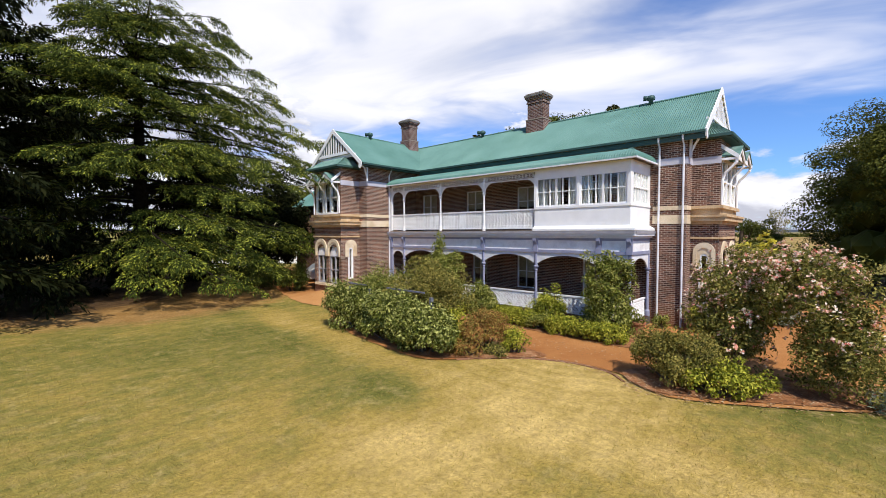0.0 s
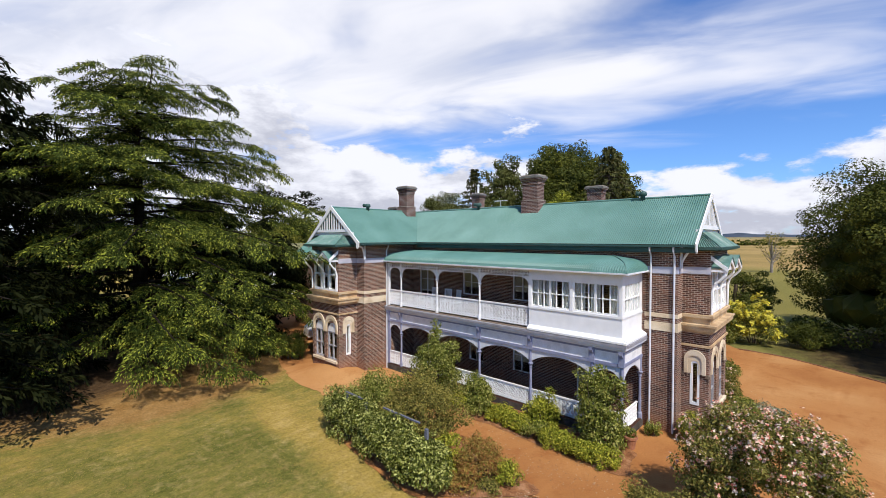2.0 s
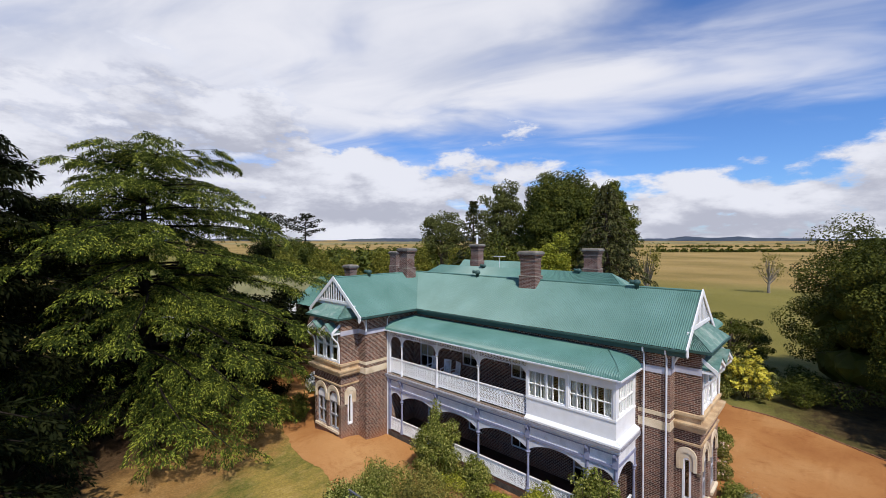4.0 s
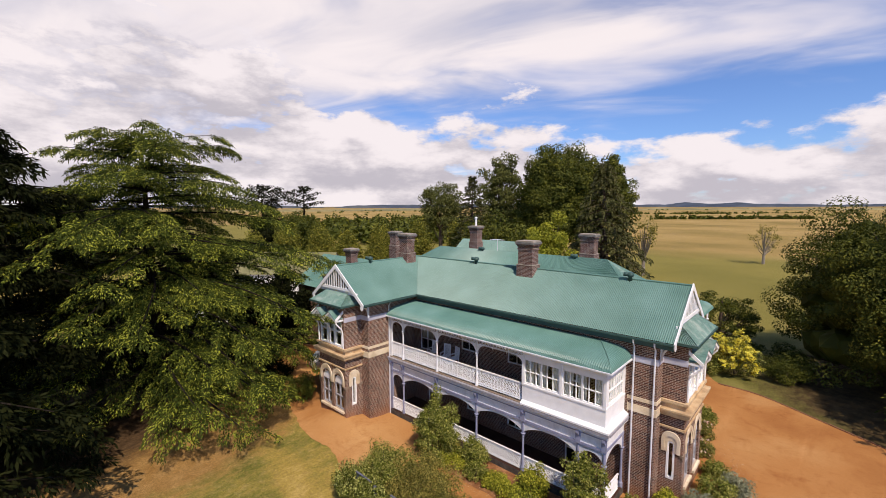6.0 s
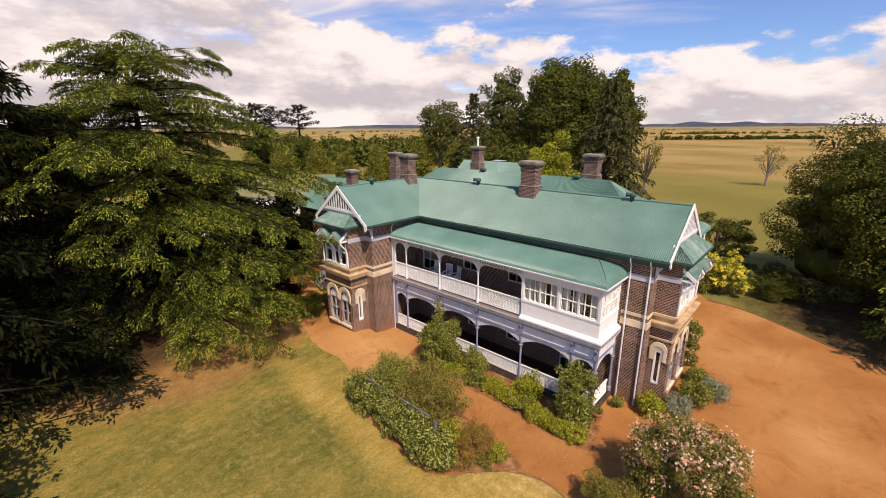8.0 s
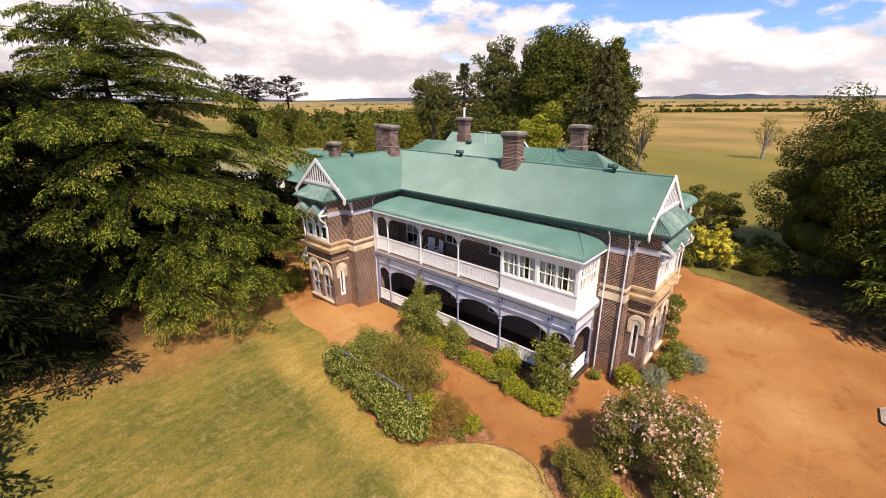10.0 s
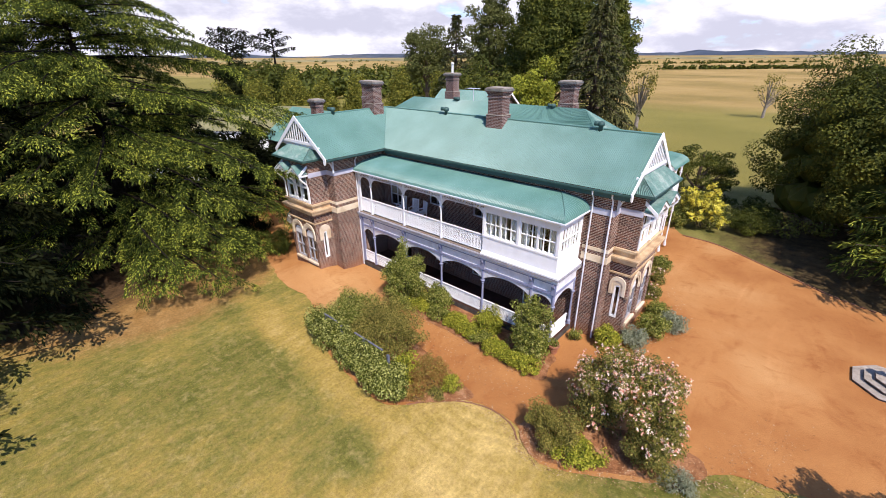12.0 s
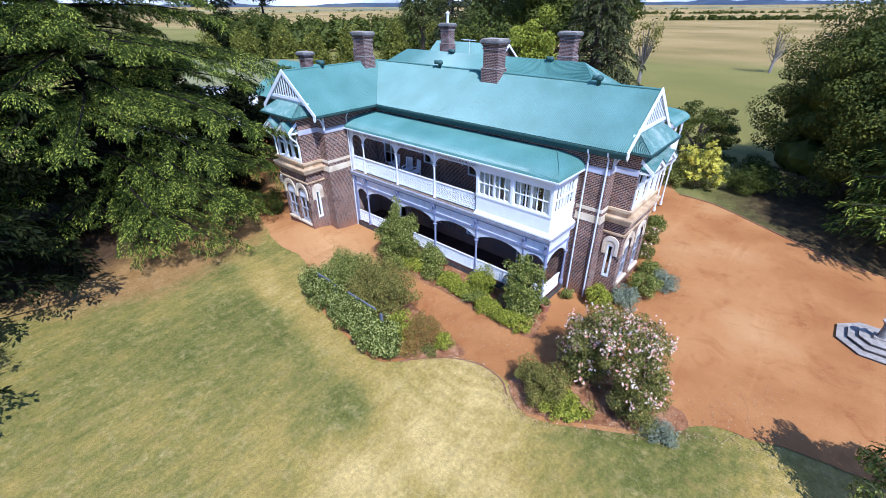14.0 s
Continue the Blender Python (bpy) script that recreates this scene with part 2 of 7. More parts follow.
STEP_LIGHT = material("pale_step_stone", [(0.24, 0.20, 0.155), (0.39, 0.335, 0.27)], 4.0, 0.9, 0.3, 30, fine=0.15)

DARK_STONE = material("dark_verandah_stone", [(0.05, 0.043, 0.038), (0.11, 0.095, 0.08)], 3.0, 0.9, 0.3, 30, fine=0.2)
GREY_PAINT = material("grey_window_paint", [(0.24, 0.23, 0.25), (0.34, 0.33, 0.35)], 3.0, 0.6, fine=0.1)
FLOOR_TILE = material("dark_red_floor", [(0.045, 0.020, 0.014), (0.085, 0.040, 0.027)], 1.2, 0.75, 0.1, 30, fine=0.2, spec=0.12)
RUST = material("rusty_brick", [(0.16, 0.07, 0.035), (0.30, 0.15, 0.08)], 3.0, 0.9, 0.3, 30, fine=0.25)


def leaf(name, colors, island=0.75, tr=0.22, scale=0.9, rough=0.65, spec=0.15):
    return material(name, colors, scale, rough, island=island, translucent=tr, spec=spec)


L_SPRUCE = leaf("spruce_needles", [(0.026, 0.034, 0.010), (0.075, 0.078, 0.022), (0.16, 0.138, 0.042)], 0.4, 0.08)
L_CEDAR = leaf("cedar_needles", [(0.014, 0.023, 0.004), (0.044, 0.062, 0.010), (0.110, 0.128, 0.020)], 0.3, 0.08, 0.30, spec=0.06)
L_TIP = leaf("cedar_new_growth", [(0.115, 0.142, 0.017), (0.25, 0.275, 0.030), (0.44, 0.425, 0.05)], 0.3, 0.12, 0.30)
# needles almost black: the shade on these trees is put into the colour
L_SHADECON = leaf("shaded_conifer_needles", [(0.004, 0.006, 0.002), (0.011, 0.014, 0.004), (0.026, 0.028, 0.008)], 0.5, 0.05, spec=0.03)
L_OAK = leaf("oak_leaves", [(0.016, 0.024, 0.004), (0.062, 0.074, 0.009), (0.225, 0.215, 0.026)], 0.3, 0.08, 0.5)
L_EUC = leaf("grey_green_leaves", [(0.06, 0.072, 0.016), (0.16, 0.165, 0.045)])
L_LIGHT = leaf("light_green_leaves", [(0.14, 0.16, 0.014), (0.36, 0.36, 0.035)])
L_CYP = leaf("cypress_leaves", [(0.060, 0.070, 0.009), (0.16, 0.16, 0.020), (0.30, 0.27, 0.04)])
L_CAM = leaf("camellia_leaves", [(0.044, 0.060, 0.008), (0.165, 0.182, 0.025), (0.44, 0.42, 0.12)], rough=0.45, spec=0.1)
L_OLIVE = leaf("olive_shrub_leaves", [(0.065, 0.066, 0.012), (0.19, 0.168, 0.032), (0.40, 0.325, 0.08)])
L_BRIGHT = leaf("bright_shrub_leaves", [(0.070, 0.09, 0.008), (0.26, 0.275, 0.022), (0.56, 0.51, 0.065)])
L_RED = leaf("bronze_shrub_leaves", [(0.12, 0.15, 0.022), (0.30, 0.115, 0.036), (0.40, 0.32, 0.07)])
L_VINE = leaf("vine_leaves", [(0.032, 0.043, 0.006), (0.13, 0.145, 0.02), (0.48, 0.48, 0.15)], 0.88, 0.12, rough=0.55, spec=0.08)
L_SILVER = leaf("silver_leaves", [(0.15, 0.17, 0.09), (0.36, 0.37, 0.24)])
L_ROSE = leaf("rose_leaves", [(0.044, 0.052, 0.009), (0.170, 0.163, 0.031), (0.38, 0.31, 0.08)])
F_PINK = leaf("pink_petals", [(0.70, 0.18, 0.13), (0.86, 0.62, 0.46), (0.88, 0.81, 0.64)], 0.85, 0.25)
F_YELLOW = leaf("yellow_petals", [(0.66, 0.56, 0.04), (0.84, 0.76, 0.14)], 0.8, 0.3)


# ---- mesh helpers ----
class Mesh:
    """Collects vertices and faces of one mesh."""

    def __init__(self):
        self.v, self.f = [], []

    def add(self, verts, faces):
        k = len(self.v)
        self.v.extend([tuple(p) for p in verts])
        self.f.extend([tuple(i + k for i in face) for face in faces])
        return self

    def box(self, x0, x1, y0, y1, z0, z1):
        v = [(x, y, z) for x in (x0, x1) for y in (y0, y1) for z in (z0, z1)]
        return self.add(v, [(0, 1, 3, 2), (4, 6, 7, 5), (0, 4, 5, 1), (2, 3, 7, 6), (0, 2, 6, 4), (1, 5, 7, 3)])

    def prism(self, poly, axis, a, b):
        """A closed outline in two axes, drawn out along the third from a to b."""
        def at(p, d):
            return {"x": (d, p[0], p[1]), "y": (p[0], d, p[1]), "z": (p[0], p[1], d)}[axis]
        n = len(poly)
        v = [at(p, a) for p in poly] + [at(p, b) for p in poly]
        return self.add(v, [tuple(range(n))[::-1], tuple(range(n, 2 * n))] + [(i, (i + 1) % n, n + (i + 1) % n, n + i) for i in range(n)])

    def tube(self, pts, radii, n=8, cap=True):
        """A round bar through points, with a radius at each."""
        pts = [Vector(p) for p in pts]
        k = len(self.v)
        for i, p in enumerate(pts):
            d = (pts[min(i + 1, len(pts) - 1)] - pts[max(i - 1, 0)]).normalized()
            side = d.cross(Vector((0, 0, 1)) if abs(d.z) < 0.9 else Vector((1, 0, 0))).normalized()
            up = side.cross(d)
            r = radii[i] if hasattr(radii, "__len__") else radii
            for j in range(n):
                a = 2 * math.pi * j / n
                self.v.append(tuple(p + side * (r * math.cos(a)) + up * (r * math.sin(a))))
        for i in range(len(pts) - 1):
            for j in range(n):
                q = (j + 1) % n
                self.f.append((k + i * n + j, k + i * n + q, k + (i + 1) * n + q, k + (i + 1) * n + j))
        if cap:
            self.f.append(tuple(k + j for j in range(n))[::-1])
            self.f.append(tuple(k + (len(pts) - 1) * n + j for j in range(n)))
        return self

    def lathe(self, x, y, profile, n=16, turn=0.0):
        """A turned form: (radius, height) pairs from below upwards."""
        k = len(self.v)
        for r, z in profile:
            for j in range(n):
                a = turn + 2 * math.pi * j / n
                self.v.append((x + r * math.cos(a), y + r * math.sin(a), z))
        for i in range(len(profile) - 1):
            for j in range(n):
                q = (j + 1) % n
                self.f.append((k + i * n + j, k + i * n + q, k + (i + 1) * n + q, k + (i + 1) * n + j))
        self.f.append(tuple(k + j for j in range(n))[::-1])
        self.f.append(tuple(k + (len(profile) - 1) * n + j for j in range(n)))
        return self


def welded(mb):
    """The same mesh with touching boxes grown together, and the faces between them left out."""
    seen, index, v = {}, [], []
    for p in mb.v:
        key = tuple(round(c, 4) for c in p)
        if key not in seen:
            seen[key] = len(v)
            v.append(p)
        index.append(seen[key])
    count = {}
    faces = [tuple(index[i] for i in f) for f in mb.f]
    for f in faces:
        count[frozenset(f)] = count.get(frozenset(f), 0) + 1
    out = Mesh()
    out.v, out.f = v, [f for f in faces if count[frozenset(f)] == 1]
    return out


def thing(name, loc, label="", category="", group="", kind=""):
    ob = new(name)
    ob.location = loc
    ob["at"] = tuple(loc)
    return tagged(ob, label, category, group, kind)


def part(name, mb, mat, parent, label="", smooth=False):
    """One mesh object under a thing or a part; its vertices are given in the world."""
    root = parent
    while root is not None and root.parent is not None:
        root = root.parent
    off = np.array(root["at"]) if root is not None else np.zeros(3)
    v = np.array(mb.v, dtype=float).reshape(-1, 3) - off
    me = bpy.data.meshes.new(name)
    me.from_pydata(v.tolist(), [], mb.f)
    if smooth:
        me.polygons.foreach_set("use_smooth", [True] * len(me.polygons))
    me.materials.append(mat)
    ob = new(name, me)
    if parent is not None:
        ob.parent = parent
    return tagged(ob, label)


def piece(ob, name, parent, shift):
    """One more of an alike part, moved by shift."""
    o = new(name, ob.data)
    o.parent = parent
    o.location = Vector(ob.location) + Vector(shift)
    return o


def structure(name, mb, mat, label, category="", smooth=False):
    ob = part(name, mb, mat, None, "", smooth)
    return tagged(ob, label, category or name.split("_")[0], "", "structure")


# ---- ground, drive, paddock, hills ----
def ground_height(x, y):
    return 0.55 * np.exp(-(((x + 23.6) / 2.6) ** 2 + ((y - 15.2) / 1.8) ** 2))


def ground_material():
    m = bpy.data.materials.new("lawn_and_paddock")
    m.use_nodes = True
    n, l = m.node_tree.nodes, m.node_tree.links
    p = n["Principled BSDF"]
    p.inputs["Roughness"].default_value, p.inputs["Specular IOR Level"].default_value = 0.95, 0.1
    tc = n.new("ShaderNodeTexCoord")

    def noise_node(scale, detail=5, rough=0.55, stretch=None):
        nz = n.new("ShaderNodeTexNoise")
        nz.inputs["Scale"].default_value, nz.inputs["Detail"].default_value, nz.inputs["Roughness"].default_value = scale, detail, rough
        if stretch:
            mp = n.new("ShaderNodeMapping"); mp.inputs["Scale"].default_value = stretch[:3]; mp.inputs["Rotation"].default_value = (0, 0, stretch[3])
            l.new(tc.outputs["Object"], mp.inputs["Vector"]); l.new(mp.outputs[0], nz.inputs["Vector"])
        else:
            l.new(tc.outputs["Object"], nz.inputs["Vector"])
        return nz.outputs["Fac"]

    def ramp(fac, stops):
        r = n.new("ShaderNodeValToRGB")
        e = r.color_ramp.elements
        e[0].position, e[0].color = stops[0][0], (*stops[0][1], 1)
        e[1].position, e[1].color = stops[-1][0], (*stops[-1][1], 1)
        for pos, c in stops[1:-1]:
            k = e.new(pos); k.color = (*c, 1)
        l.new(fac, r.inputs[0])
        return r.outputs["Color"]

    def mix(fac, a, b, kind="MIX"):
        k = n.new("ShaderNodeMix"); k.data_type = "RGBA"; k.blend_type = kind
        if isinstance(fac, float):
            k.inputs[0].default_value = fac
        else:
            l.new(fac, k.inputs[0])
        l.new(a, k.inputs[6]); l.new(b, k.inputs[7])
        return k.outputs[2]

    pos = n.new("ShaderNodeSeparateXYZ"); l.new(tc.outputs["Object"], pos.inputs[0])
    patch = mix(0.55, noise_node(0.16, 6, 0.66), noise_node(1.7, 8, 0.78, (1, 0.4, 1, 0.75)))
    dry = n.new("ShaderNodeMapRange"); dry.inputs["From Min"].default_value, dry.inputs["From Max"].default_value = -24.0, -4.0
    dry.inputs["To Min"].default_value, dry.inputs["To Max"].default_value = -0.055, 0.05
    l.new(pos.outputs["X"], dry.inputs["Value"])
    dsum = n.new("ShaderNodeMath"); l.new(patch, dsum.inputs[0]); l.new(dry.outputs[0], dsum.inputs[1])

    def near(x, y, full, none, gain):
        """gain inside a ring round a spot, falling to nothing."""
        d = n.new("ShaderNodeVectorMath"); d.operation = "DISTANCE"; d.inputs[1].default_value = (x, y, 0)
        l.new(tc.outputs["Object"], d.inputs[0])
        r = n.new("ShaderNodeMapRange"); r.inputs["From Min"].default_value, r.inputs["From Max"].default_value = full, none
        r.inputs["To Min"].default_value, r.inputs["To Max"].default_value = gain, 0.0
        l.new(d.outputs["Value"], r.inputs["Value"])
        return r.outputs[0]

    def plus(a, c):
        s = n.new("ShaderNodeMath"); l.new(a, s.inputs[0]); l.new(c, s.inputs[1])
        return s.outputs[0]
    # the worn dry line past the shrub bed, watered strips, and the mower's rounds
    run = n.new("ShaderNodeVectorMath"); run.operation = "DOT_PRODUCT"; run.inputs[1].default_value = (0.09, 0.996, 0)
    l.new(tc.outputs["Object"], run.inputs[0])
    wav = n.new("ShaderNodeMath"); wav.operation = "MULTIPLY_ADD"; wav.inputs[1].default_value = 2.4; l.new(noise_node(0.35, 4), wav.inputs[0]); l.new(run.outputs["Value"], wav.inputs[2])

    def strip(middle, half, gain):
        off = n.new("ShaderNodeMath"); off.operation = "SUBTRACT"; l.new(wav.outputs[0], off.inputs[0]); off.inputs[1].default_value = middle
        side = n.new("ShaderNodeMath"); side.operation = "ABSOLUTE"; l.new(off.outputs[0], side.inputs[0])
        band = n.new("ShaderNodeMapRange"); band.inputs["From Min"].default_value, band.inputs["From Max"].default_value = half * 0.3, half
        band.inputs["To Min"].default_value, band.inputs["To Max"].default_value = gain, 0.0
        l.new(side.outputs[0], band.inputs["Value"])
        return band.outputs[0]

    def rounds(x, y, gap, r0, r1, gain):
        at = n.new("ShaderNodeVectorMath"); at.operation = "SUBTRACT"; at.inputs[1].default_value = (x, y, 0); l.new(tc.outputs["Object"], at.inputs[0])
        w = n.new("ShaderNodeTexWave"); w.wave_type = "RINGS"; w.rings_direction = "SPHERICAL"
        w.inputs["Scale"].default_value, w.inputs["Distortion"].default_value, w.inputs["Detail"].default_value, w.inputs["Detail Scale"].default_value = 0.314 / gap, 5.0, 5.0, 1.6
        l.new(at.outputs[0], w.inputs["Vector"])
        k = n.new("ShaderNodeMath"); k.operation = "MULTIPLY"; l.new(w.outputs["Fac"], k.inputs[0]); l.new(near(x, y, r0, r1, gain), k.inputs[1])
        return k.outputs[0]
    dryness = dsum.outputs[0]
    for extra in (strip(9.2, 1.0, 0.07), strip(7.5, 0.9, -0.06), near(0.6, 12.9, 1.2, 4.5, -0.22), near(-16.0, 3.0, 3.0, 11.0, -0.08), near(-5.4, 10.2, 1.0, 4.2, 0.10), near(-6.0, 6.4, 0.6, 2.6, 0.16), near(-19.5, 10.0, 1.0, 4.0, 0.05),
                  near(-19.0, 7.0, 0.4, 2.2, -0.12), near(-9.0, 6.9, 0.3, 2.4, -0.12), near(3.2, 15.0, 0.5, 2.5, -0.10), rounds(-6.6, 14.6, 0.62, 3.0, 7.5, 0.075), rounds(9.0, 9.0, 0.7, 4.0, 10.0, 0.14)):
        dryness = plus(dryness, extra)
    lawn = ramp(dryness, [(0.26, (0.092, 0.100, 0.018)), (0.40, (0.180, 0.158, 0.034)), (0.54, (0.338, 0.238, 0.055)), (0.76, (0.590, 0.415, 0.142))])
    thatch = ramp(noise_node(2.4, 6, 0.7), [(0.48, (0, 0, 0)), (0.66, (0.5, 0.5, 0.5))])
    lawn = mix(thatch, lawn, ramp(noise_node(0.5, 3), [(0.35, (0.30, 0.19, 0.06)), (0.65, (0.44, 0.33, 0.13))]))
    worn = ramp(plus(near(-33.0, 6.5, 6.5, 11.0, 0.6), patch), [(0.60, (0, 0, 0)), (0.85, (0.8, 0.8, 0.8))])
    bare = ramp(noise_node(1.2, 6), [(0.3, (0.26, 0.125, 0.04)), (0.7, (0.36, 0.20, 0.075))])
    lawn = mix(worn, lawn, bare)
    # needle litter under the western conifers, darkened to paint in their shade
    litter_shade = ramp(plus(near(-42.0, 1.0, 9.0, 15.5, 0.6), patch), [(0.62, (0, 0, 0)), (0.85, (1, 1, 1))])
    lawn = mix(litter_shade, lawn, ramp(noise_node(2.0, 6), [(0.3, (0.045, 0.026, 0.012)), (0.7, (0.10, 0.060, 0.028))]))
    # mask for the shade painted on the ground below the eastern trees
    under = ramp(plus(near(11.0, 46.0, 9.0, 17.0, 0.6), patch), [(0.66, (0, 0, 0)), (0.92, (1, 1, 1))])
    field = ramp(noise_node(0.012, 5), [(0.35, (0.20, 0.145, 0.040)), (0.5, (0.310, 0.210, 0.068)), (0.68, (0.395, 0.270, 0.105))])
    green = ramp(noise_node(0.03, 4), [(0.3, (0.155, 0.138, 0.030)), (0.7, (0.235, 0.195, 0.048))])
    geo = n.new("ShaderNodeSeparateXYZ"); l.new(tc.outputs["Object"], geo.inputs[0])

    def step(out, a, b):
        r = n.new("ShaderNodeMapRange"); r.inputs["From Min"].default_value, r.inputs["From Max"].default_value = a, b
        l.new(out, r.inputs["Value"])
        return r.outputs[0]
    wob = n.new("ShaderNodeMath"); wob.operation = "MULTIPLY_ADD"
    l.new(noise_node(0.02, 3), wob.inputs[0]); wob.inputs[1].default_value = 60.0; l.new(geo.outputs["Y"], wob.inputs[2])
    far = mix(step(wob.outputs[0], 165, 190), green, field)
    lush = ramp(noise_node(0.3, 5), [(0.3, (0.10, 0.105, 0.022)), (0.7, (0.22, 0.19, 0.055))])
    # dark litter colour that also stands in for the shade there
    lush = mix(under, lush, ramp(noise_node(1.6, 6), [(0.3, (0.040, 0.026, 0.012)), (0.7, (0.095, 0.065, 0.026))]))
    col = mix(step(geo.outputs["Y"], 22, 34), lawn, lush)
    col = mix(step(geo.outputs["Y"], 58, 62), col, far)
    fine = n.new("ShaderNodeMapRange"); fine.inputs["From Min"].default_value, fine.inputs["From Max"].default_value = 0.3, 0.7
    fine.inputs["To Min"].default_value, fine.inputs["To Max"].default_value = 0.55, 1.45
    l.new(noise_node(7.0, 9, 0.82), fine.inputs["Value"])
    col = mix(1.0, col, fine.outputs[0], "MULTIPLY")
    l.new(col, p.inputs["Base Color"])
    bp = n.new("ShaderNodeBump"); bp.inputs["Strength"].default_value, bp.inputs["Distance"].default_value = 0.8, 0.06
    l.new(noise_node(22.0, 5), bp.inputs["Height"]); l.new(bp.outputs[0], p.inputs["Normal"])
    return m


def build_ground():
    cx, cy = -13.0, 18.0
    rings = list(np.arange(0, 42, 0.7)) + [44, 48, 54, 62, 75, 95, 130, 190, 280, 420, 650, 1000, 1600, 2500, 3600]
    seg = 120
    mb = Mesh()
    for r in rings:
        for j in range(seg):
            a = 2 * math.pi * j / seg
            x, y = cx + r * math.cos(a), cy + r * math.sin(a)
            z = ground_height(x, y)
            if r > 280:
                z += min(1.0, (r - 280) / 900) * 9 * noise.noise((x * 0.0012, y * 0.0012, 0.3)) + min(1.0, max(0, r - 900) / 2500) * 16
            mb.v.append((x, y, z))
    for i in range(len(rings) - 1):
        for j in range(seg):
            q = (j + 1) % seg
            mb.f.append((i * seg + j, i * seg + q, (i + 1) * seg + q, (i + 1) * seg + j))
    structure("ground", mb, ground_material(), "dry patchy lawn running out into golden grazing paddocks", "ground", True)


build_ground()
def dirt_material():
    """Red dirt: broad pale and red areas, damp-looking stains, wheel scuffs and grit."""
    m = material("red_dirt", [(0.265, 0.095, 0.026), (0.395, 0.178, 0.058), (0.49, 0.268, 0.104)], 0.12, 0.95, 0.35, 22, fine=0.12, spec=0.1, detail=7)
    n, l = m.node_tree.nodes, m.node_tree.links
    p = n["Principled BSDF"]
    tc = n.new("ShaderNodeTexCoord")
    col = p.inputs["Base Color"].links[0].from_socket
    for scale, detail, rough, twist, stretch, turn, lo, hi, tone in ((0.55, 8, 0.72, 0.8, (1, 1, 1), 0.0, 0.53, 0.70, (0.77, 0.66, 0.60)), (0.30, 7, 0.66, 1.5, (1.0, 0.22, 1), 0.5, 0.54, 0.68, (0.87, 0.80, 0.76)),
                                                                    (2.6, 8, 0.75, 0.3, (1, 1, 1), 0.0, 0.56, 0.70, (0.84, 0.77, 0.72)), (0.8, 8, 0.7, 1.0, (1.0, 0.12, 1), 0.35, 0.56, 0.68, (1.08, 1.10, 1.13))):
        mp = n.new("ShaderNodeMapping"); mp.inputs["Scale"].default_value = stretch; mp.inputs["Rotation"].default_value = (0, 0, turn)
        nz = n.new("ShaderNodeTexNoise")
        nz.inputs["Scale"].default_value, nz.inputs["Detail"].default_value, nz.inputs["Roughness"].default_value, nz.inputs["Distortion"].default_value = scale, detail, rough, twist
        l.new(tc.outputs["Object"], mp.inputs["Vector"]); l.new(mp.outputs[0], nz.inputs["Vector"])
        r = n.new("ShaderNodeValToRGB")
        e = r.color_ramp.elements
        e[0].position, e[1].position = lo, hi
        e[0].color, e[1].color = (1, 1, 1, 1), (*tone, 1)
        l.new(nz.outputs["Fac"], r.inputs[0])
        mul = n.new("ShaderNodeMix"); mul.data_type = "RGBA"; mul.blend_type = "MULTIPLY"; mul.inputs[0].default_value = 1.0
        l.new(col, mul.inputs[6]); l.new(r.outputs["Color"], mul.inputs[7])
        col = mul.outputs[2]
    l.new(col, p.inputs["Base Color"])
    return m


DIRT = dirt_material()
MULCH = material("bed_mulch", [(0.16, 0.065, 0.026), (0.27, 0.12, 0.05), (0.38, 0.20, 0.10)], 2.5, 0.95, 0.7, 16, fine=0.3, spec=0.1)


def smooth_line(pts, sub=6, closed=True):
    """A rounded line through points."""
    out, n = [], len(pts)
    for i in range(n if closed else n - 1):
        p = [Vector(pts[(i + k) % n] if closed else pts[min(max(i + k, 0), n - 1)]) for k in (-1, 0, 1, 2)]
        for s in range(sub):
            t = s / sub
            out.append(0.5 * ((2 * p[1]) + (p[2] - p[0]) * t + (2 * p[0] - 5 * p[1] + 4 * p[2] - p[3]) * t * t + (3 * p[1] - p[0] - 3 * p[2] + p[3]) * t ** 3))
    if not closed:
        out.append(Vector(pts[-1]))
    return out


def sheet(name, outline, lift, mat, label, category):
    """A thin flat sheet that lies on the ground, with an uneven edge."""
    line = smooth_line(outline, 8)
    bm = bmesh.new()
    vs = []
    for i, p in enumerate(line):
        w = 0.10 * noise.noise((p.x * 1.7, p.y * 1.7, 0)) + 0.06 * noise.noise((p.x * 5, p.y * 5, 3))
        vs.append(bm.verts.new((p.x + w, p.y + w, 0)))
    face = bm.faces.new(vs)
    bmesh.ops.triangulate(bm, faces=[face])
    for _ in range(6):
        long = [e for e in bm.edges if e.calc_length() > 0.9]
        if long:
            bmesh.ops.subdivide_edges(bm, edges=long, cuts=1)
            bmesh.ops.triangulate(bm, faces=[f for f in bm.faces if len(f.verts) > 3])
    for v in bm.verts:
        v.co.z = ground_height(v.co.x, v.co.y) + lift
    me = bpy.data.meshes.new(name)
    bm.to_mesh(me); bm.free()
    me.polygons.foreach_set("use_smooth", [True] * len(me.polygons))
    me.materials.append(mat)
    return tagged(new(name, me), label, category, "", "structure")


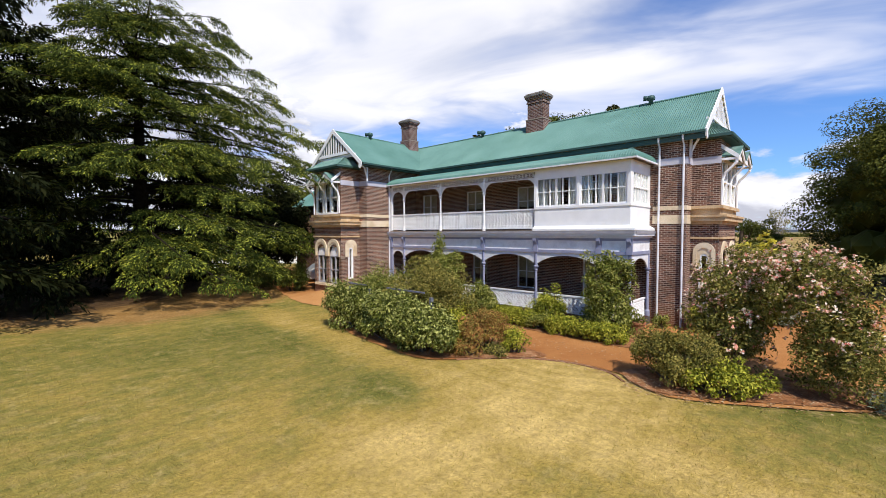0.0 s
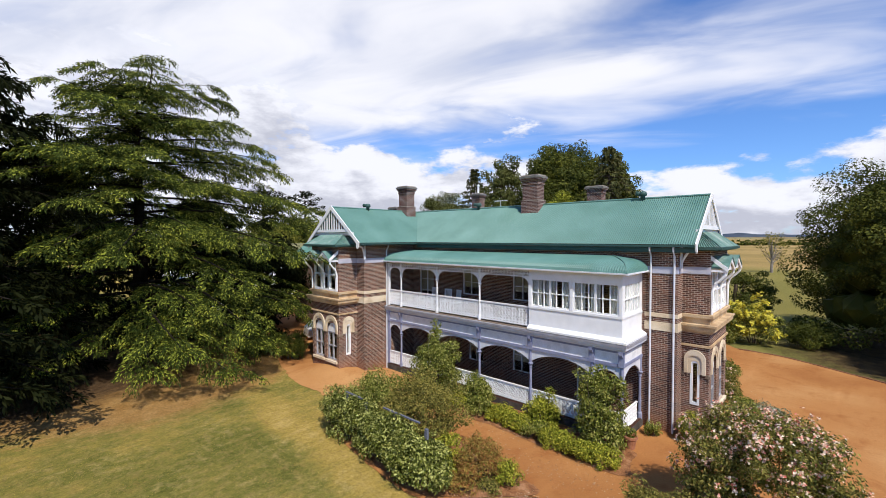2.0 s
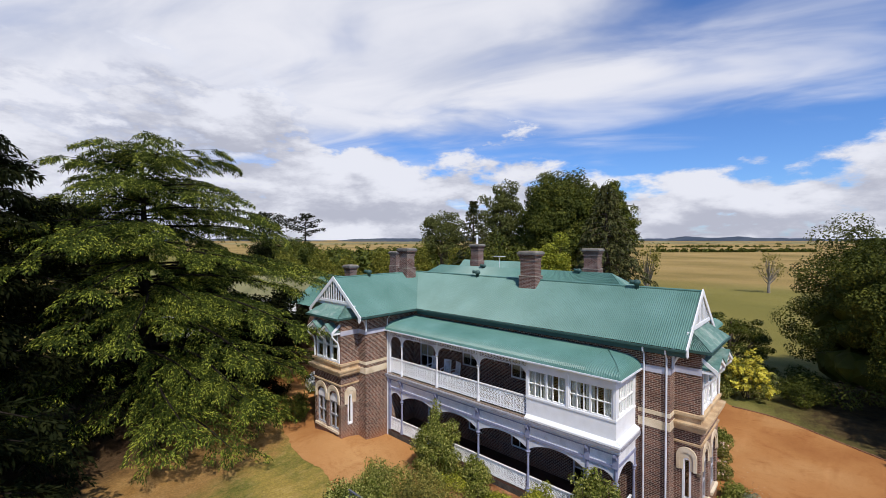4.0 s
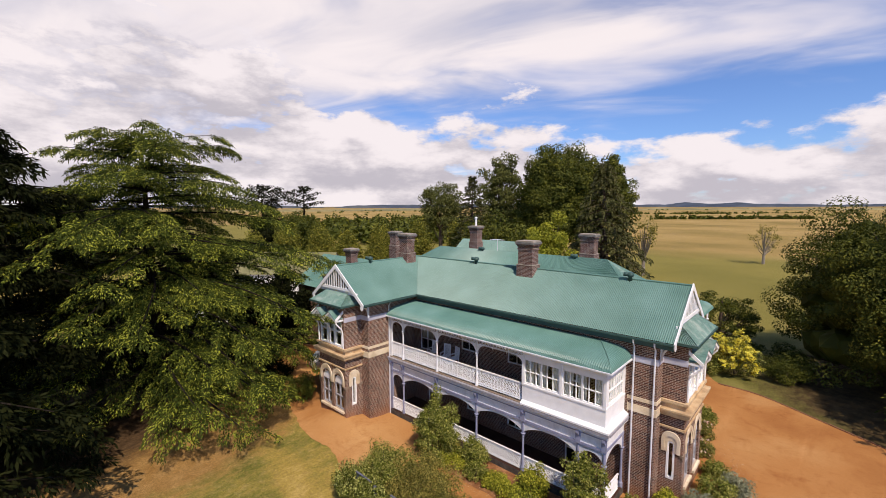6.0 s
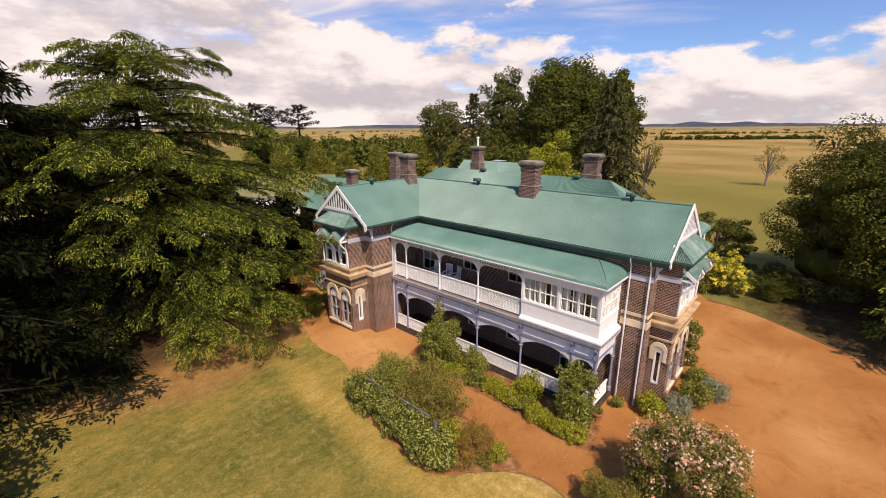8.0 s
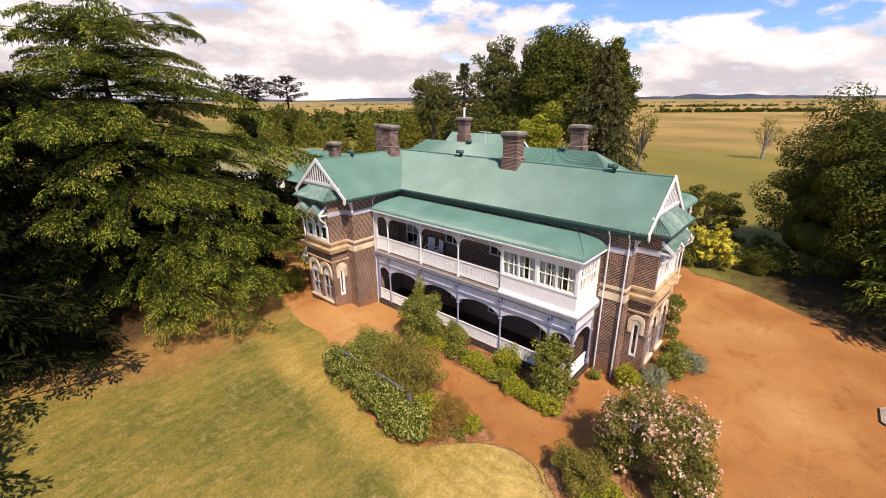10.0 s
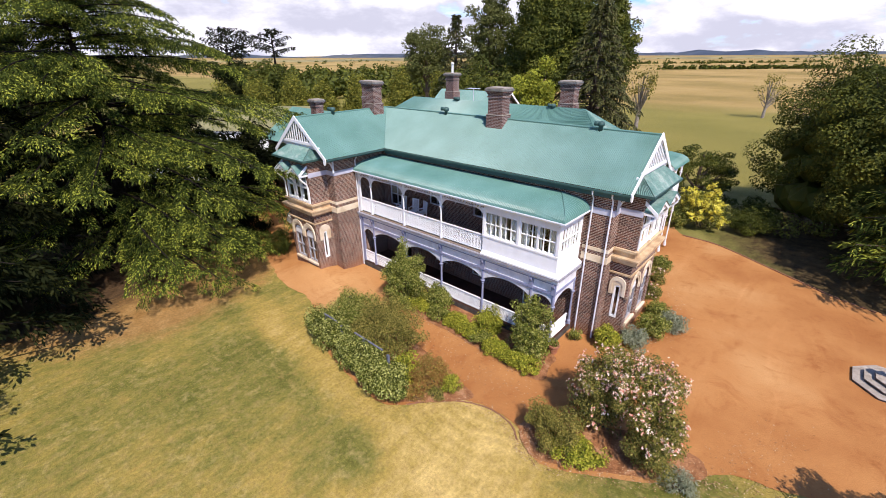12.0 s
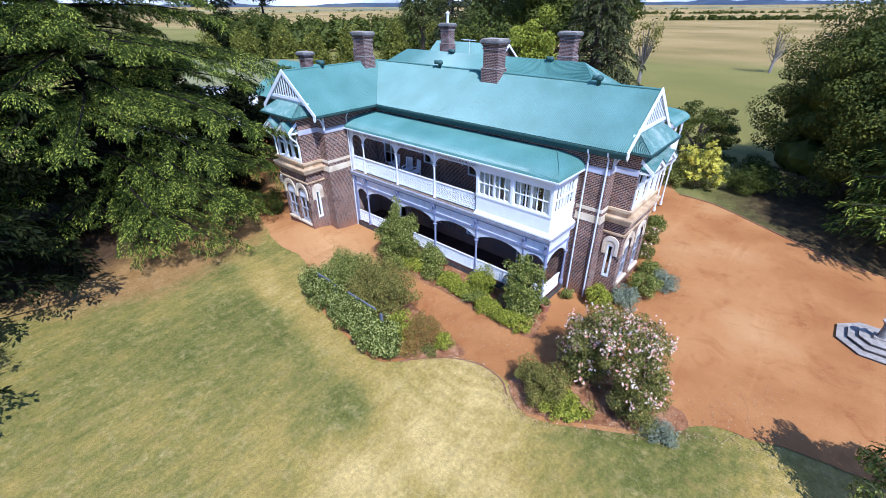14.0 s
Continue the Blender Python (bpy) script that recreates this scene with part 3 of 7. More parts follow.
LAWN_EDGE = [(-48, 21), (-38, 17), (-31, 14.8), (-26.3, 13.2), (-23.6, 12.6), (-21.4, 12.7), (-19.6, 12.3), (-18.2, 11.4), (-17.0, 10.8), (-13.5, 10.0), (-10.4, 9.7), (-9.3, 10.3), (-8.3, 11.5), (-7.3, 12.4), (-6.2, 12.8), (-4.9, 12.75), (-4.3, 12.4),
             (-3.7, 11.95), (-3.0, 11.75), (-2.1, 12.1), (-0.6, 13.0), (0.5, 13.75), (1.5, 14.9), (2.7, 16.1), (4.0, 16.45), (5.2, 16.9), (9, 17.5), (16, 18), (30, 18)]
DRIVE_EDGE = [(30, 33), (18, 33), (6.2, 35), (3, 36.7), (-2.5, 40), (-5.3, 40.4), (-8, 44), (-14, 47)]
sheet("drive", LAWN_EDGE + DRIVE_EDGE + [(-40, 47), (-48, 34), (-50, 22)], 0.035, DIRT, "red dirt drive and path round the house", "drive")


def soil_line(name, pts, width, height, mat, label, category):
    """A low edging of separate stones along a line on the ground."""
    line = smooth_line(pts, 10, False)
    ob = thing(name, (line[0].x, line[0].y, 0), label, category, kind="structure")
    rng = random.Random(len(pts))
    along, k = 0.0, 0
    first = None
    for a, c in zip(line, line[1:]):
        d = c - a
        n = max(1, int(d.length / 0.32))
        for i in range(n):
            p = a + d * ((i + 0.5) / n)
            ang = math.atan2(d.y, d.x) + rng.uniform(-0.12, 0.12)
            if first is None:
                bm = bmesh.new()
                bmesh.ops.create_cube(bm, size=1.0)
                bmesh.ops.scale(bm, vec=(0.30, width, height), verts=bm.verts)
                bmesh.ops.bevel(bm, geom=list(bm.edges), offset=0.02, segments=1, affect="EDGES")
                first = bpy.data.meshes.new("edging_stone")
                bm.to_mesh(first); bm.free()
                first.materials.append(mat)
            s = new("stone", first)
            s.parent = ob
            s.location = (p.x - line[0].x + rng.uniform(-0.02, 0.02), p.y - line[0].y, float(ground_height(p.x, p.y)) + height * rng.uniform(0.2, 0.4))
            s.rotation_euler = (0, 0, ang)
    return ob


def hills():
    # the far hills carry the blue of distance haze in their base colour
    mats = [material("near_rise", [(0.16, 0.14, 0.05), (0.26, 0.21, 0.08), (0.09, 0.10, 0.045)], 0.004, 0.95, fine=0.3, bump_scale=0.03),
            material("hazed_wooded_hills", [(0.026, 0.040, 0.062), (0.042, 0.058, 0.080), (0.085, 0.095, 0.095)], 0.004, 0.95, fine=0.25, bump_scale=0.02)]
    for name, R, base, amp, seed, mat, label in (("low_rise", 1500, 1, 14, 2.0, mats[0], "low tan rise beyond the paddocks"), ("far_hills", 2800, 10, 34, 7.0, mats[1], "far wooded hills along the skyline, blue haze in their colour")):
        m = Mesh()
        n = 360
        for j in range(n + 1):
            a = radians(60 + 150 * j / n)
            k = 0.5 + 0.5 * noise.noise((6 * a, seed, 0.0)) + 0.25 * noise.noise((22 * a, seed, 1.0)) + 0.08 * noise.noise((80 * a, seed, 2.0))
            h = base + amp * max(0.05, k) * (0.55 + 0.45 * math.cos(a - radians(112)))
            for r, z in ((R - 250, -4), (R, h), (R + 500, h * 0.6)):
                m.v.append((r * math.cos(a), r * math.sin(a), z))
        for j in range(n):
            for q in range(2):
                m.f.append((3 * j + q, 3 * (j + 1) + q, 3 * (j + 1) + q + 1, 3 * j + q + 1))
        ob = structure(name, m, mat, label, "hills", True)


hills()
soil_line("path_edging", [(-9.1, 10.55), (-8.4, 11.4), (-7.4, 12.25), (-6.2, 12.75), (-5.0, 12.65), (-4.4, 12.2)], 0.06, 0.06, RUST, "row of low rusty bricks edging the lawn", "edging")
soil_line("drive_edging", [(18, 32.9), (12, 33.6), (6.2, 34.9), (3, 36.6), (0.3, 38.3), (-2.5, 39.9), (-5.2, 40.3)], 0.13, 0.12, RUST, "row of brown stones edging the drive", "edging")
sheet("garden_bed", [(-17.5, 11.1), (-13.5, 10.2), (-10.4, 9.9), (-9.3, 10.5), (-7.5, 12.2), (-7.2, 12.9), (-9.0, 13.4), (-13.0, 13.9), (-16.5, 13.3), (-18.0, 11.8)], 0.06, MULCH, "mulched bed under the shrubs", "garden bed")
sheet("garden_bed", [(-4.6, 12.7), (-3.7, 11.9), (-2.5, 12.1), (0.5, 13.95), (1.9, 15.1), (1.6, 16.0), (-0.4, 15.9), (-2.6, 14.6), (-4.2, 13.9)], 0.06, MULCH, "mulched bed under the roses", "garden bed")
sheet("garden_bed", [(-15.6, 18.2), (-17.0, 17.0), (-15.5, 16.0), (-11, 15.9), (-7.0, 15.7), (-5.4, 15.8), (-5.5, 16.9), (-6.6, 18.2)], 0.06, MULCH, "mulched bed along the verandah", "garden bed")


# ---- the house ----
Y_V, Y_W, X_L, X_E, X_R, Y_F = 18.45, 20.85, -22.05, -6.4, -4.88, 16.5
EAVE, RIDGE, RUN = 8.58, 10.93, 3.05
RX, RY = -24.45, 23.60
FLOOR, UPPER = 0.38, 4.35
house = thing("house", (-13.5, 22.0, 0), "two-storey dark brick homestead, green tin roof, white iron-lace verandah", "house")


def wall_along_x(mb, x0, x1, y0, y1, z0, z1, holes=()):
    """A wall that runs along x, with square openings (x0, x1, z0, z1) right through it."""
    xs = sorted({x0, x1, *[h[0] for h in holes], *[h[1] for h in holes]})
    zs = sorted({z0, z1, *[h[2] for h in holes], *[h[3] for h in holes]})
    w = Mesh()
    for a, b in zip(xs, xs[1:]):
        for c, d in zip(zs, zs[1:]):
            if not any(h[0] <= (a + b) / 2 <= h[1] and h[2] <= (c + d) / 2 <= h[3] for h in holes):
                w.box(a, b, y0, y1, c, d)
    w = welded(w)
    return mb.add(w.v, w.f)


def swapped(mb):
    """The same mesh with x and y exchanged."""
    out = Mesh()
    out.v = [(y, x, z) for x, y, z in mb.v]
    out.f = [f[::-1] for f in mb.f]
    return out


def wall_along_y(mb, y0, y1, x0, x1, z0, z1, holes=()):
    w = swapped(wall_along_x(Mesh(), y0, y1, x0, x1, z0, z1, holes))
    return mb.add(w.v, w.f)


def sash(parent, cx, cy, z0, z1, w, face, cols=2, rows=2, depth=0.1, mat=None, name="window", curtain=False, label="", heavy=-9, blind=False):
    """A framed window: frame with glazing bars, and a pane. face: 'x' or 'y' is the axis that it looks along; it is w wide about cx, cy."""
    mat = mat or WHITE
    fr, pane, cloth = Mesh(), Mesh(), Mesh()
    a, b, t, g = -w / 2, w / 2, 0.055, 0.018
    cw, rh = (w - 2 * t) / cols, (z1 - z0 - 2 * t) / rows
    lights = []
    for i in range(cols):
        for k in range(rows):
            gl, gr = (0 if i == 0 else g), (0 if i == cols - 1 else g)
            if i == heavy:
                gl = 0.05
            if i == heavy - 1:
                gr = 0.05
            lights.append((a + t + cw * i + gl, a + t + cw * (i + 1) - gr, z0 + t + rh * k + (0 if k == 0 else g), z0 + t + rh * (k + 1) - (0 if k == rows - 1 else g)))
    wall_along_x(fr, a, b, -depth / 2, depth / 2, z0, z1, lights)
    pane.box(a + t - 0.01, b - t + 0.01, -0.006, 0.006, z0 + t - 0.01, z1 - t + 0.01)
    if curtain:
        for s in ((-1, 1) if w < 1.6 else (-1, 0, 1)):
            k0 = (s * (w / 2 - 0.03)) if s else -0.3
            pts = [(k0 - (s or -1) * k * 0.045, 0.16 + 0.03 * (k % 2)) for k in range(6 if w < 1.6 else 11)]
            cloth.add([(x, y, z) for x, y in pts for z in (z0, z1)], [(2 * i, 2 * i + 2, 2 * i + 3, 2 * i + 1) for i in range(len(pts) - 1)])
    out = []
    for mb in (fr, pane, cloth):
        if face == "x":
            mb.v = [(-y, x, z) for x, y, z in mb.v]
        mb.v = [(x + cx, y + cy, z) for x, y, z in mb.v]
    f = part(name, fr, mat, parent, label)
    g = part("pane", pane, GLASS, f)
    g.visible_shadow = False
    if curtain:
        part("curtain", cloth, CLOTH, f, "gathered white curtain")
    if blind:
        part("blind", Mesh().box(cx - w / 2 + 0.05, cx + w / 2 - 0.05, cy + 0.07, cy + 0.08, z0 + 0.3 * (z1 - z0), z1 - 0.06), BLIND, f, "cream holland blind half drawn")
    return f


def corrugated(mb, a, b, c, d, pitch=0.095, amp=0.018, bend=None):
    """A ribbed sheet: eave from a to b, top from d (above a) to c (above b). bend: heights added along the slope."""
    a, b, c, d = (Vector(p) for p in (a, b, c, d))
    n = max(2, int((b - a).length / pitch)) * 4
    up = (b - a).cross(d - a).normalized()
    if up.z < 0:
        up = -up
    rows = bend or [(0.0, 0.0), (1.0, 0.0)]
    k = len(mb.v)
    for t, h in rows:
        for i in range(n + 1):
            s = i / n
            p = a.lerp(b, s).lerp(d.lerp(c, s), t)
            mb.v.append(tuple(p + up * (amp * math.cos(math.pi * i / 2)) + Vector((0, 0, h))))
    for r in range(len(rows) - 1):
        for i in range(n):
            q = k + r * (n + 1) + i
            mb.f.append((q, q + 1, q + n + 2, q + n + 1))
    return mb


def build_shell():
    w = Mesh()
    # main wing: front wall behind the verandah, with its doors and windows
    holes = []
    for cx, wd in ((-20.0, 1.2), (-16.3, 1.15), (-13.0, 1.15), (-9.0, 1.2)):
        holes.append((cx - wd / 2, cx + wd / 2, FLOOR if cx in (-20.0, -9.0) else 1.1, 3.0))
    for cx, wd in ((-20.7, 1.4), (-16.75, 1.3), (-12.95, 1.3), (-9.0, 1.2)):
        holes.append((cx - wd / 2, cx + wd / 2, UPPER + 0.05 if cx < -18 else 5.25, 6.85))
    wall_along_x(w, X_L, X_R, Y_W, Y_W + 0.35, 0, EAVE - 0.05, holes)
    part("front_wall", w, BRICK, house, "dark clinker brick wall behind the verandah")
    for x0, x1, z0, z1 in holes:
        door = z0 < 0.5 or 4.3 < z0 < 4.5
        sash(house, (x0 + x1) / 2, Y_W + 0.12, z0, z1, x1 - x0, "y", 2, 2 if not door else 3, name="french_door" if door else "window",
             label="white glazed french door" if door else "white sash window with a cream blind", blind=True)
    # ends, back and left wing
    w = Mesh()
    wall_along_y(w, Y_W + 0.35, 26.05, X_R - 0.35, X_R, 0, EAVE - 0.05, [(22.2, 25.0, 1.0, 7.3)])
    part("end_wall", w, BRICK, house)
    w = Mesh()
    wall_along_y(w, Y_F, Y_W, X_L - 0.35, X_L, 0, EAVE - 0.05)
    part("wing_side_wall", w, BRICK, house)
    w = Mesh()
    wall_along_x(w, -26.9, X_L - 0.35, Y_F, Y_F + 0.35, 0, EAVE - 0.05, [(-25.7, -23.2, 1.0, 7.3)])
    part("wing_front_wall", w, BRICK, house)
    w = Mesh()
    wall_along_y(w, Y_F + 0.35, 40.0, -26.9, -26.55, 0, EAVE - 0.05)
    part("wing_outer_wall", w, BRICK, house)
    w = Mesh()
    w.box(-26.5, X_R - 0.36, 25.7, 26.05, 0, EAVE - 0.05)
    part("inner_wall", w, BRICK, house)
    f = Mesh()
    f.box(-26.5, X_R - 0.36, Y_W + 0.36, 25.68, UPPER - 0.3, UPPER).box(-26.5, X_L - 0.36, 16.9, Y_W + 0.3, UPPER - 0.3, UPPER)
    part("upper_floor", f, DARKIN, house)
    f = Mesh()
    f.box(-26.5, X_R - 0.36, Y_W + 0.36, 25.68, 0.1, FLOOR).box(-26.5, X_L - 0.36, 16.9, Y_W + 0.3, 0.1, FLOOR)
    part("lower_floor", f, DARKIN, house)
    # painted and rendered string courses
    for name, z0, z1, mat, out in (("frieze_band", 7.25, 7.55, LILAC, 0.03), ("sill_course", 5.24, 5.43, CREAM, 0.035), ("floor_course", 4.63, 5.02, CREAM, 0.045)):
        for box in ((X_E + 0.15, X_R + out, Y_W - out, Y_W - 0.001), (X_R + 0.001, X_R + out, Y_W, RY - 1.96), (X_R + 0.001, X_R + out, RY + 1.96, 26.08), (X_L + 0.001, X_L + out, Y_F - out, Y_V - 0.1),
                    (RX + 1.61, X_L, Y_F - out, Y_F - 0.001), (-26.93, RX - 1.61, Y_F - out, Y_F - 0.001)):
            part(name, Mesh().box(*box, z0, z1), mat, house)


def arch_outline(w, z0, z1, n=10):
    """A round-headed opening's outline, w wide, from z0 up to z1, about 0."""
    r = w / 2
    return [(-r, z0)] + [(-r * math.cos(math.pi * i / n), z1 - r + r * math.sin(math.pi * i / n)) for i in range(n + 1)] + [(r, z0)]


def ring(mb, outer, inner, d0, d1):
    """A flat band between two outlines of equal length, in x and z, from depth d0 to d1."""
    n = len(outer)
    v = [(x, d, z) for d in (d0, d1) for o in (outer, inner) for x, z in o]
    f = []
    for i in range(n - 1):
        f += [(i, i + 1, n + i + 1, n + i), (2 * n + i, 3 * n + i, 3 * n + i + 1, 2 * n + i + 1), (i, 2 * n + i, 2 * n + i + 1, i + 1), (n + i, n + i + 1, 3 * n + i + 1, 3 * n + i)]
    return mb.add(v, f)


def build_bay(to_world, yb, W, D):
    """A two-storey bay on a gable end, twice W wide and D deep. In its own plan x runs along the gable, y outwards (the gable wall is y = 0)."""

    def go(mb):
        mb.v = [to_world(*p) for p in mb.v]
        mb.f = [f[::-1] for f in mb.f]
        return mb

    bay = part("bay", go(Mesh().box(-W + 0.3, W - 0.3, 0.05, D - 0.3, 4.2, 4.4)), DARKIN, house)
    # lower walls with arched windows
    w = Mesh()
    u = 0.46 * W
    low = [(-u - 0.57, -u + 0.57, 0.95, 3.35), (u - 0.57, u + 0.57, 0.95, 3.35)]
    wall_along_x(w, -W, W, D - 0.3, D, 0, 3.95, low)
    h = D / 2
    side = [(h - 0.17, h + 0.17, 1.35, 3.25)]
    for s in (-1, 1):
        k = swapped(wall_along_x(Mesh(), 0.0, D - 0.3, W - 0.3, W, 0, 3.95, side))
        w.add([(s * x, y, z) for x, y, z in k.v], k.f if s > 0 else [f[::-1] for f in k.f])
    part("bay_lower_wall", go(w), BRICK, bay)
    for x0, x1, z0, z1 in low:
        c = (x0 + x1) / 2
        r = Mesh()
        o, i = arch_outline(1.46, 2.72, 3.86), arch_outline(1.16, 2.72, 3.64)
        ring(r, [(c + x, z) for x, z in o], [(c + x, z) for x, z in i], D + 0.005, D + 0.07)
        ring(r, [(c + x, z) for x, z in arch_outline(1.16, 2.72, 3.64)], [(c + x, z) for x, z in arch_outline(0.98, 2.72, 3.50)], D + 0.005, D + 0.03)
        part("arch_moulding", go(r), CREAM, bay, "cream rendered arch over a window")
        t = Mesh()
        t.prism([(c + x, z) for x, z in arch_outline(1.13, 2.72, 3.35)], "y", D - 0.22, D - 0.10)
        part("arch_panel", go(t), WHITE_WORN, bay)
        fr = Mesh()
        wall_along_x(fr, c - 0.57, c + 0.57, D - 0.2, D - 0.1, 0.95, 2.75, [(c + u, c + u + 0.45, z, z + 0.8) for u in (-0.5, 0.05) for z in (1.02, 1.88)])
        win = part("window", go(fr), GREY_PAINT, bay, "grey painted sash window under an arch")
        g = part("pane", go(Mesh().box(c - 0.54, c + 0.54, D - 0.16, D - 0.15, 0.98, 2.7)), GLASS, win)
        g.visible_shadow = False
        part("sill", go(Mesh().box(c - 0.66, c + 0.66, D + 0.002, D + 0.12, 0.78, 0.93)), CREAM, win)
    for s in (-1, 1):
        r = Mesh()
        o, i = arch_outline(0.86, 2.72, 3.80), arch_outline(0.56, 2.72, 3.56)
        for (oo, ii, d) in ((o, i, 0.08), (i, arch_outline(0.30, 2.72, 3.3), 0.04)):
            k = Mesh()
            ring(k, [(h + x, z) for x, z in oo], [(h + x, z) for x, z in ii], W + 0.005, W + d)
            r.add([(s * y, x, z) for x, y, z in k.v], k.f)
        part("arch_moulding", go(r), CREAM, bay, "cream rendered arch over a narrow window")
        k = Mesh()
        wall_along_x(k, h - 0.19, h + 0.19, W - 0.14, W + 0.02, 1.3, 3.3, [(h - 0.10, h + 0.10, 1.4, 3.2)])
        win = part("window", go(Mesh().add([(s * y, x, z) for x, y, z in k.v], k.f)), WHITE, bay, "narrow white slit window")
        g = part("pane", go(Mesh().box(*sorted((s * (W - 0.1), s * (W - 0.09))), h - 0.11, h + 0.11, 1.38, 3.22)), GLASS, win)
        g.visible_shadow = False
    # string at the springing of the arches, frieze and stepped cornice
    for x0, x1 in ((-W - 0.04, -u - 0.73), (u + 0.73, W + 0.04)):
        part("springing_course", go(Mesh().box(x0, x1, D + 0.001, D + 0.05, 2.58, 2.72)), DECK, bay)
    for s in (-1, 1):
        for y0, y1 in ((0.0, h - 0.43), (h + 0.43, D)):
            part("springing_course", go(Mesh().box(*sorted((s * W, s * (W + 0.05))), y0, y1, 2.58, 2.72)), DECK, bay)
    for name, z0, z1, out, mat in (("necking", 3.95, 4.05, 0.07, STONE), ("frieze", 4.05, 4.60, 0.0, BRICK), ("bed_mould", 4.60, 4.74, 0.10, STONE), ("cornice", 4.74, 4.92, 0.26, STONE),
                                   ("cornice_top", 4.92, 5.01, 0.32, STONE), ("blocking", 5.01, 5.29, 0.02, STONE), ("sill_ledge", 5.29, 5.43, 0.14, STONE)):
        part(name, go(Mesh().box(-W - out, W + out, 0.0, D + out, z0, z1)), mat, bay)
    # upper storey: brick cheeks, three hooded windows
    w = Mesh()
    for s in (-1, 1):
        w.box(*sorted((s * (W - 0.3), s * W)), 0.0, D, 5.43, EAVE - 0.05)
    w.box(-W + 0.3, W - 0.3, D - 0.3, D, 7.56, EAVE - 0.05)
    part("bay_upper_wall", go(w), BRICK, bay)
    for s in (-1, 1):
        part("frieze_band", go(Mesh().box(*sorted((s * W, s * (W + 0.03))), 0.0, D + 0.03, 7.25, 7.55)), LILAC, bay)
    v = (W - 0.30) * 2 / 3
    for c in (-v, 0.0, v):
        fr = Mesh()
        wall_along_x(fr, c - v / 2, c + v / 2, D - 0.15, D + 0.02, 5.45, 7.56, [(c - v / 2 + 0.09, c + v / 2 - 0.09, 5.57, 6.46), (c - v / 2 + 0.09, c + v / 2 - 0.09, 6.54, 7.42)])
        win = part("window", go(fr), WHITE, bay, "white sash window under a small gabled hood")
        g = part("pane", go(Mesh().box(c - v / 2 + 0.07, c + v / 2 - 0.07, D - 0.08, D - 0.07, 5.55, 7.45)), GLASS, win)
        g.visible_shadow = False
        part("curtain", go(Mesh().box(c - 0.36, c + 0.36, D - 0.24, D - 0.22, 6.3, 7.45)), CLOTH, win)
    # two gabled hoods on curved brackets, with a rake board at each end
    y0, y1 = D - 0.1, D + 0.62
    q = W - 0.12
    for c in (-q / 2, q / 2):
        h = Mesh()
        for s in (-1, 1):
            h.prism([(c, 8.00), (c + s * q / 2, 7.50), (c + s * q / 2, 7.34), (c, 7.82)], "y", y1 - 0.05, y1)
        h.prism([(c - q / 2 + 0.16, 7.42), (c + q / 2 - 0.16, 7.42), (c, 7.80)], "y", y1 - 0.12, y1 - 0.08)
        hood = part("window_hood", go(h), WHITE, bay, "white gabled timber hood with a green tin top")
        t = Mesh()
        for s in (-1, 1):
            t.prism([(c, 8.03), (c + s * (q / 2 + 0.02), 7.51), (c + s * (q / 2 + 0.02), 7.54), (c, 8.06)], "y", y0, y1 + 0.04)
        part("hood_roof", go(t), TIN_OLD, hood)
    for x in (-q, 0.0, q):
        br = Mesh()
        br.tube([(x, y1 - 0.05, 7.44), (x, y1 - 0.07, 7.24), (x, y1 - 0.26, 7.02), (x, D + 0.16, 6.82), (x, D + 0.06, 6.5), (x, D + 0.05, 5.47)], [0.06, 0.065, 0.055, 0.055, 0.06, 0.05], 6)
        br.box(x - 0.05, x + 0.05, y0, y1 - 0.04, 7.36, 7.46)
        part("bracket", go(br), WHITE, bay, "curved white timber hood bracket")
    for s in (-1, 1):
        rk = Mesh().prism([(D, 8.08), (y1 + 0.02, 7.56), (y1 + 0.02, 7.36), (D, 7.88)], "x", *sorted((s * (q + 0.02), s * (q + 0.08))))
        part("rake_board", go(rk), WHITE, bay, "white rake board at the end of the window hood")
    # skirt roof over the bay
    e, t = EAVE - 0.12, 9.36
    r = Mesh()
    corrugated(r, (-W - 0.30, D + 0.42, e), (W + 0.30, D + 0.42, e), (W - 0.55, 0.40, t), (-W + 0.55, 0.40, t))
    for s in (-1, 1):
        corrugated(r, (s * (W + 0.30), D + 0.42, e), (s * (W + 0.30), 0.30, e), (s * (W - 0.55), 0.36, t), (s * (W - 0.55), 0.40, t))
    roof = part("bay_roof", go(r), TIN_OLD, bay, "weathered green tin skirt roof")
    g = Mesh()
    g.box(-W - 0.36, W + 0.36, D + 0.38, D + 0.48, e - 0.12, e + 0.0)
    for s in (-1, 1):
        g.box(*sorted((s * (W + 0.26), s * (W + 0.36))), 0.1, D + 0.38, e - 0.12, e)
    g.box(-W - 0.26, W + 0.26, 0.0, D + 0.38, e - 0.16, e - 0.13)
    part("gutter", go(g), TIN_DARK, roof)
    # gable: barge boards, tie beam, slats
    k = RUN
    gb = Mesh()
    for s in (-1, 1):
        gb.prism([(0, RIDGE + 0.12), (s * (k + 0.06), EAVE + 0.02), (s * (k + 0.0), EAVE - 0.30), (s * (k - 0.12), EAVE - 0.40), (s * (k - 0.24), EAVE - 0.28), (s * (k - 0.20), EAVE - 0.06), (0, RIDGE - 0.19)], "y", yb, yb + 0.06)
    gable = part("gable", go(gb), WHITE, house, "white barge boards with a slatted gable screen")
    zt = 9.38
    half = (RIDGE - zt) * k / (RIDGE - EAVE)
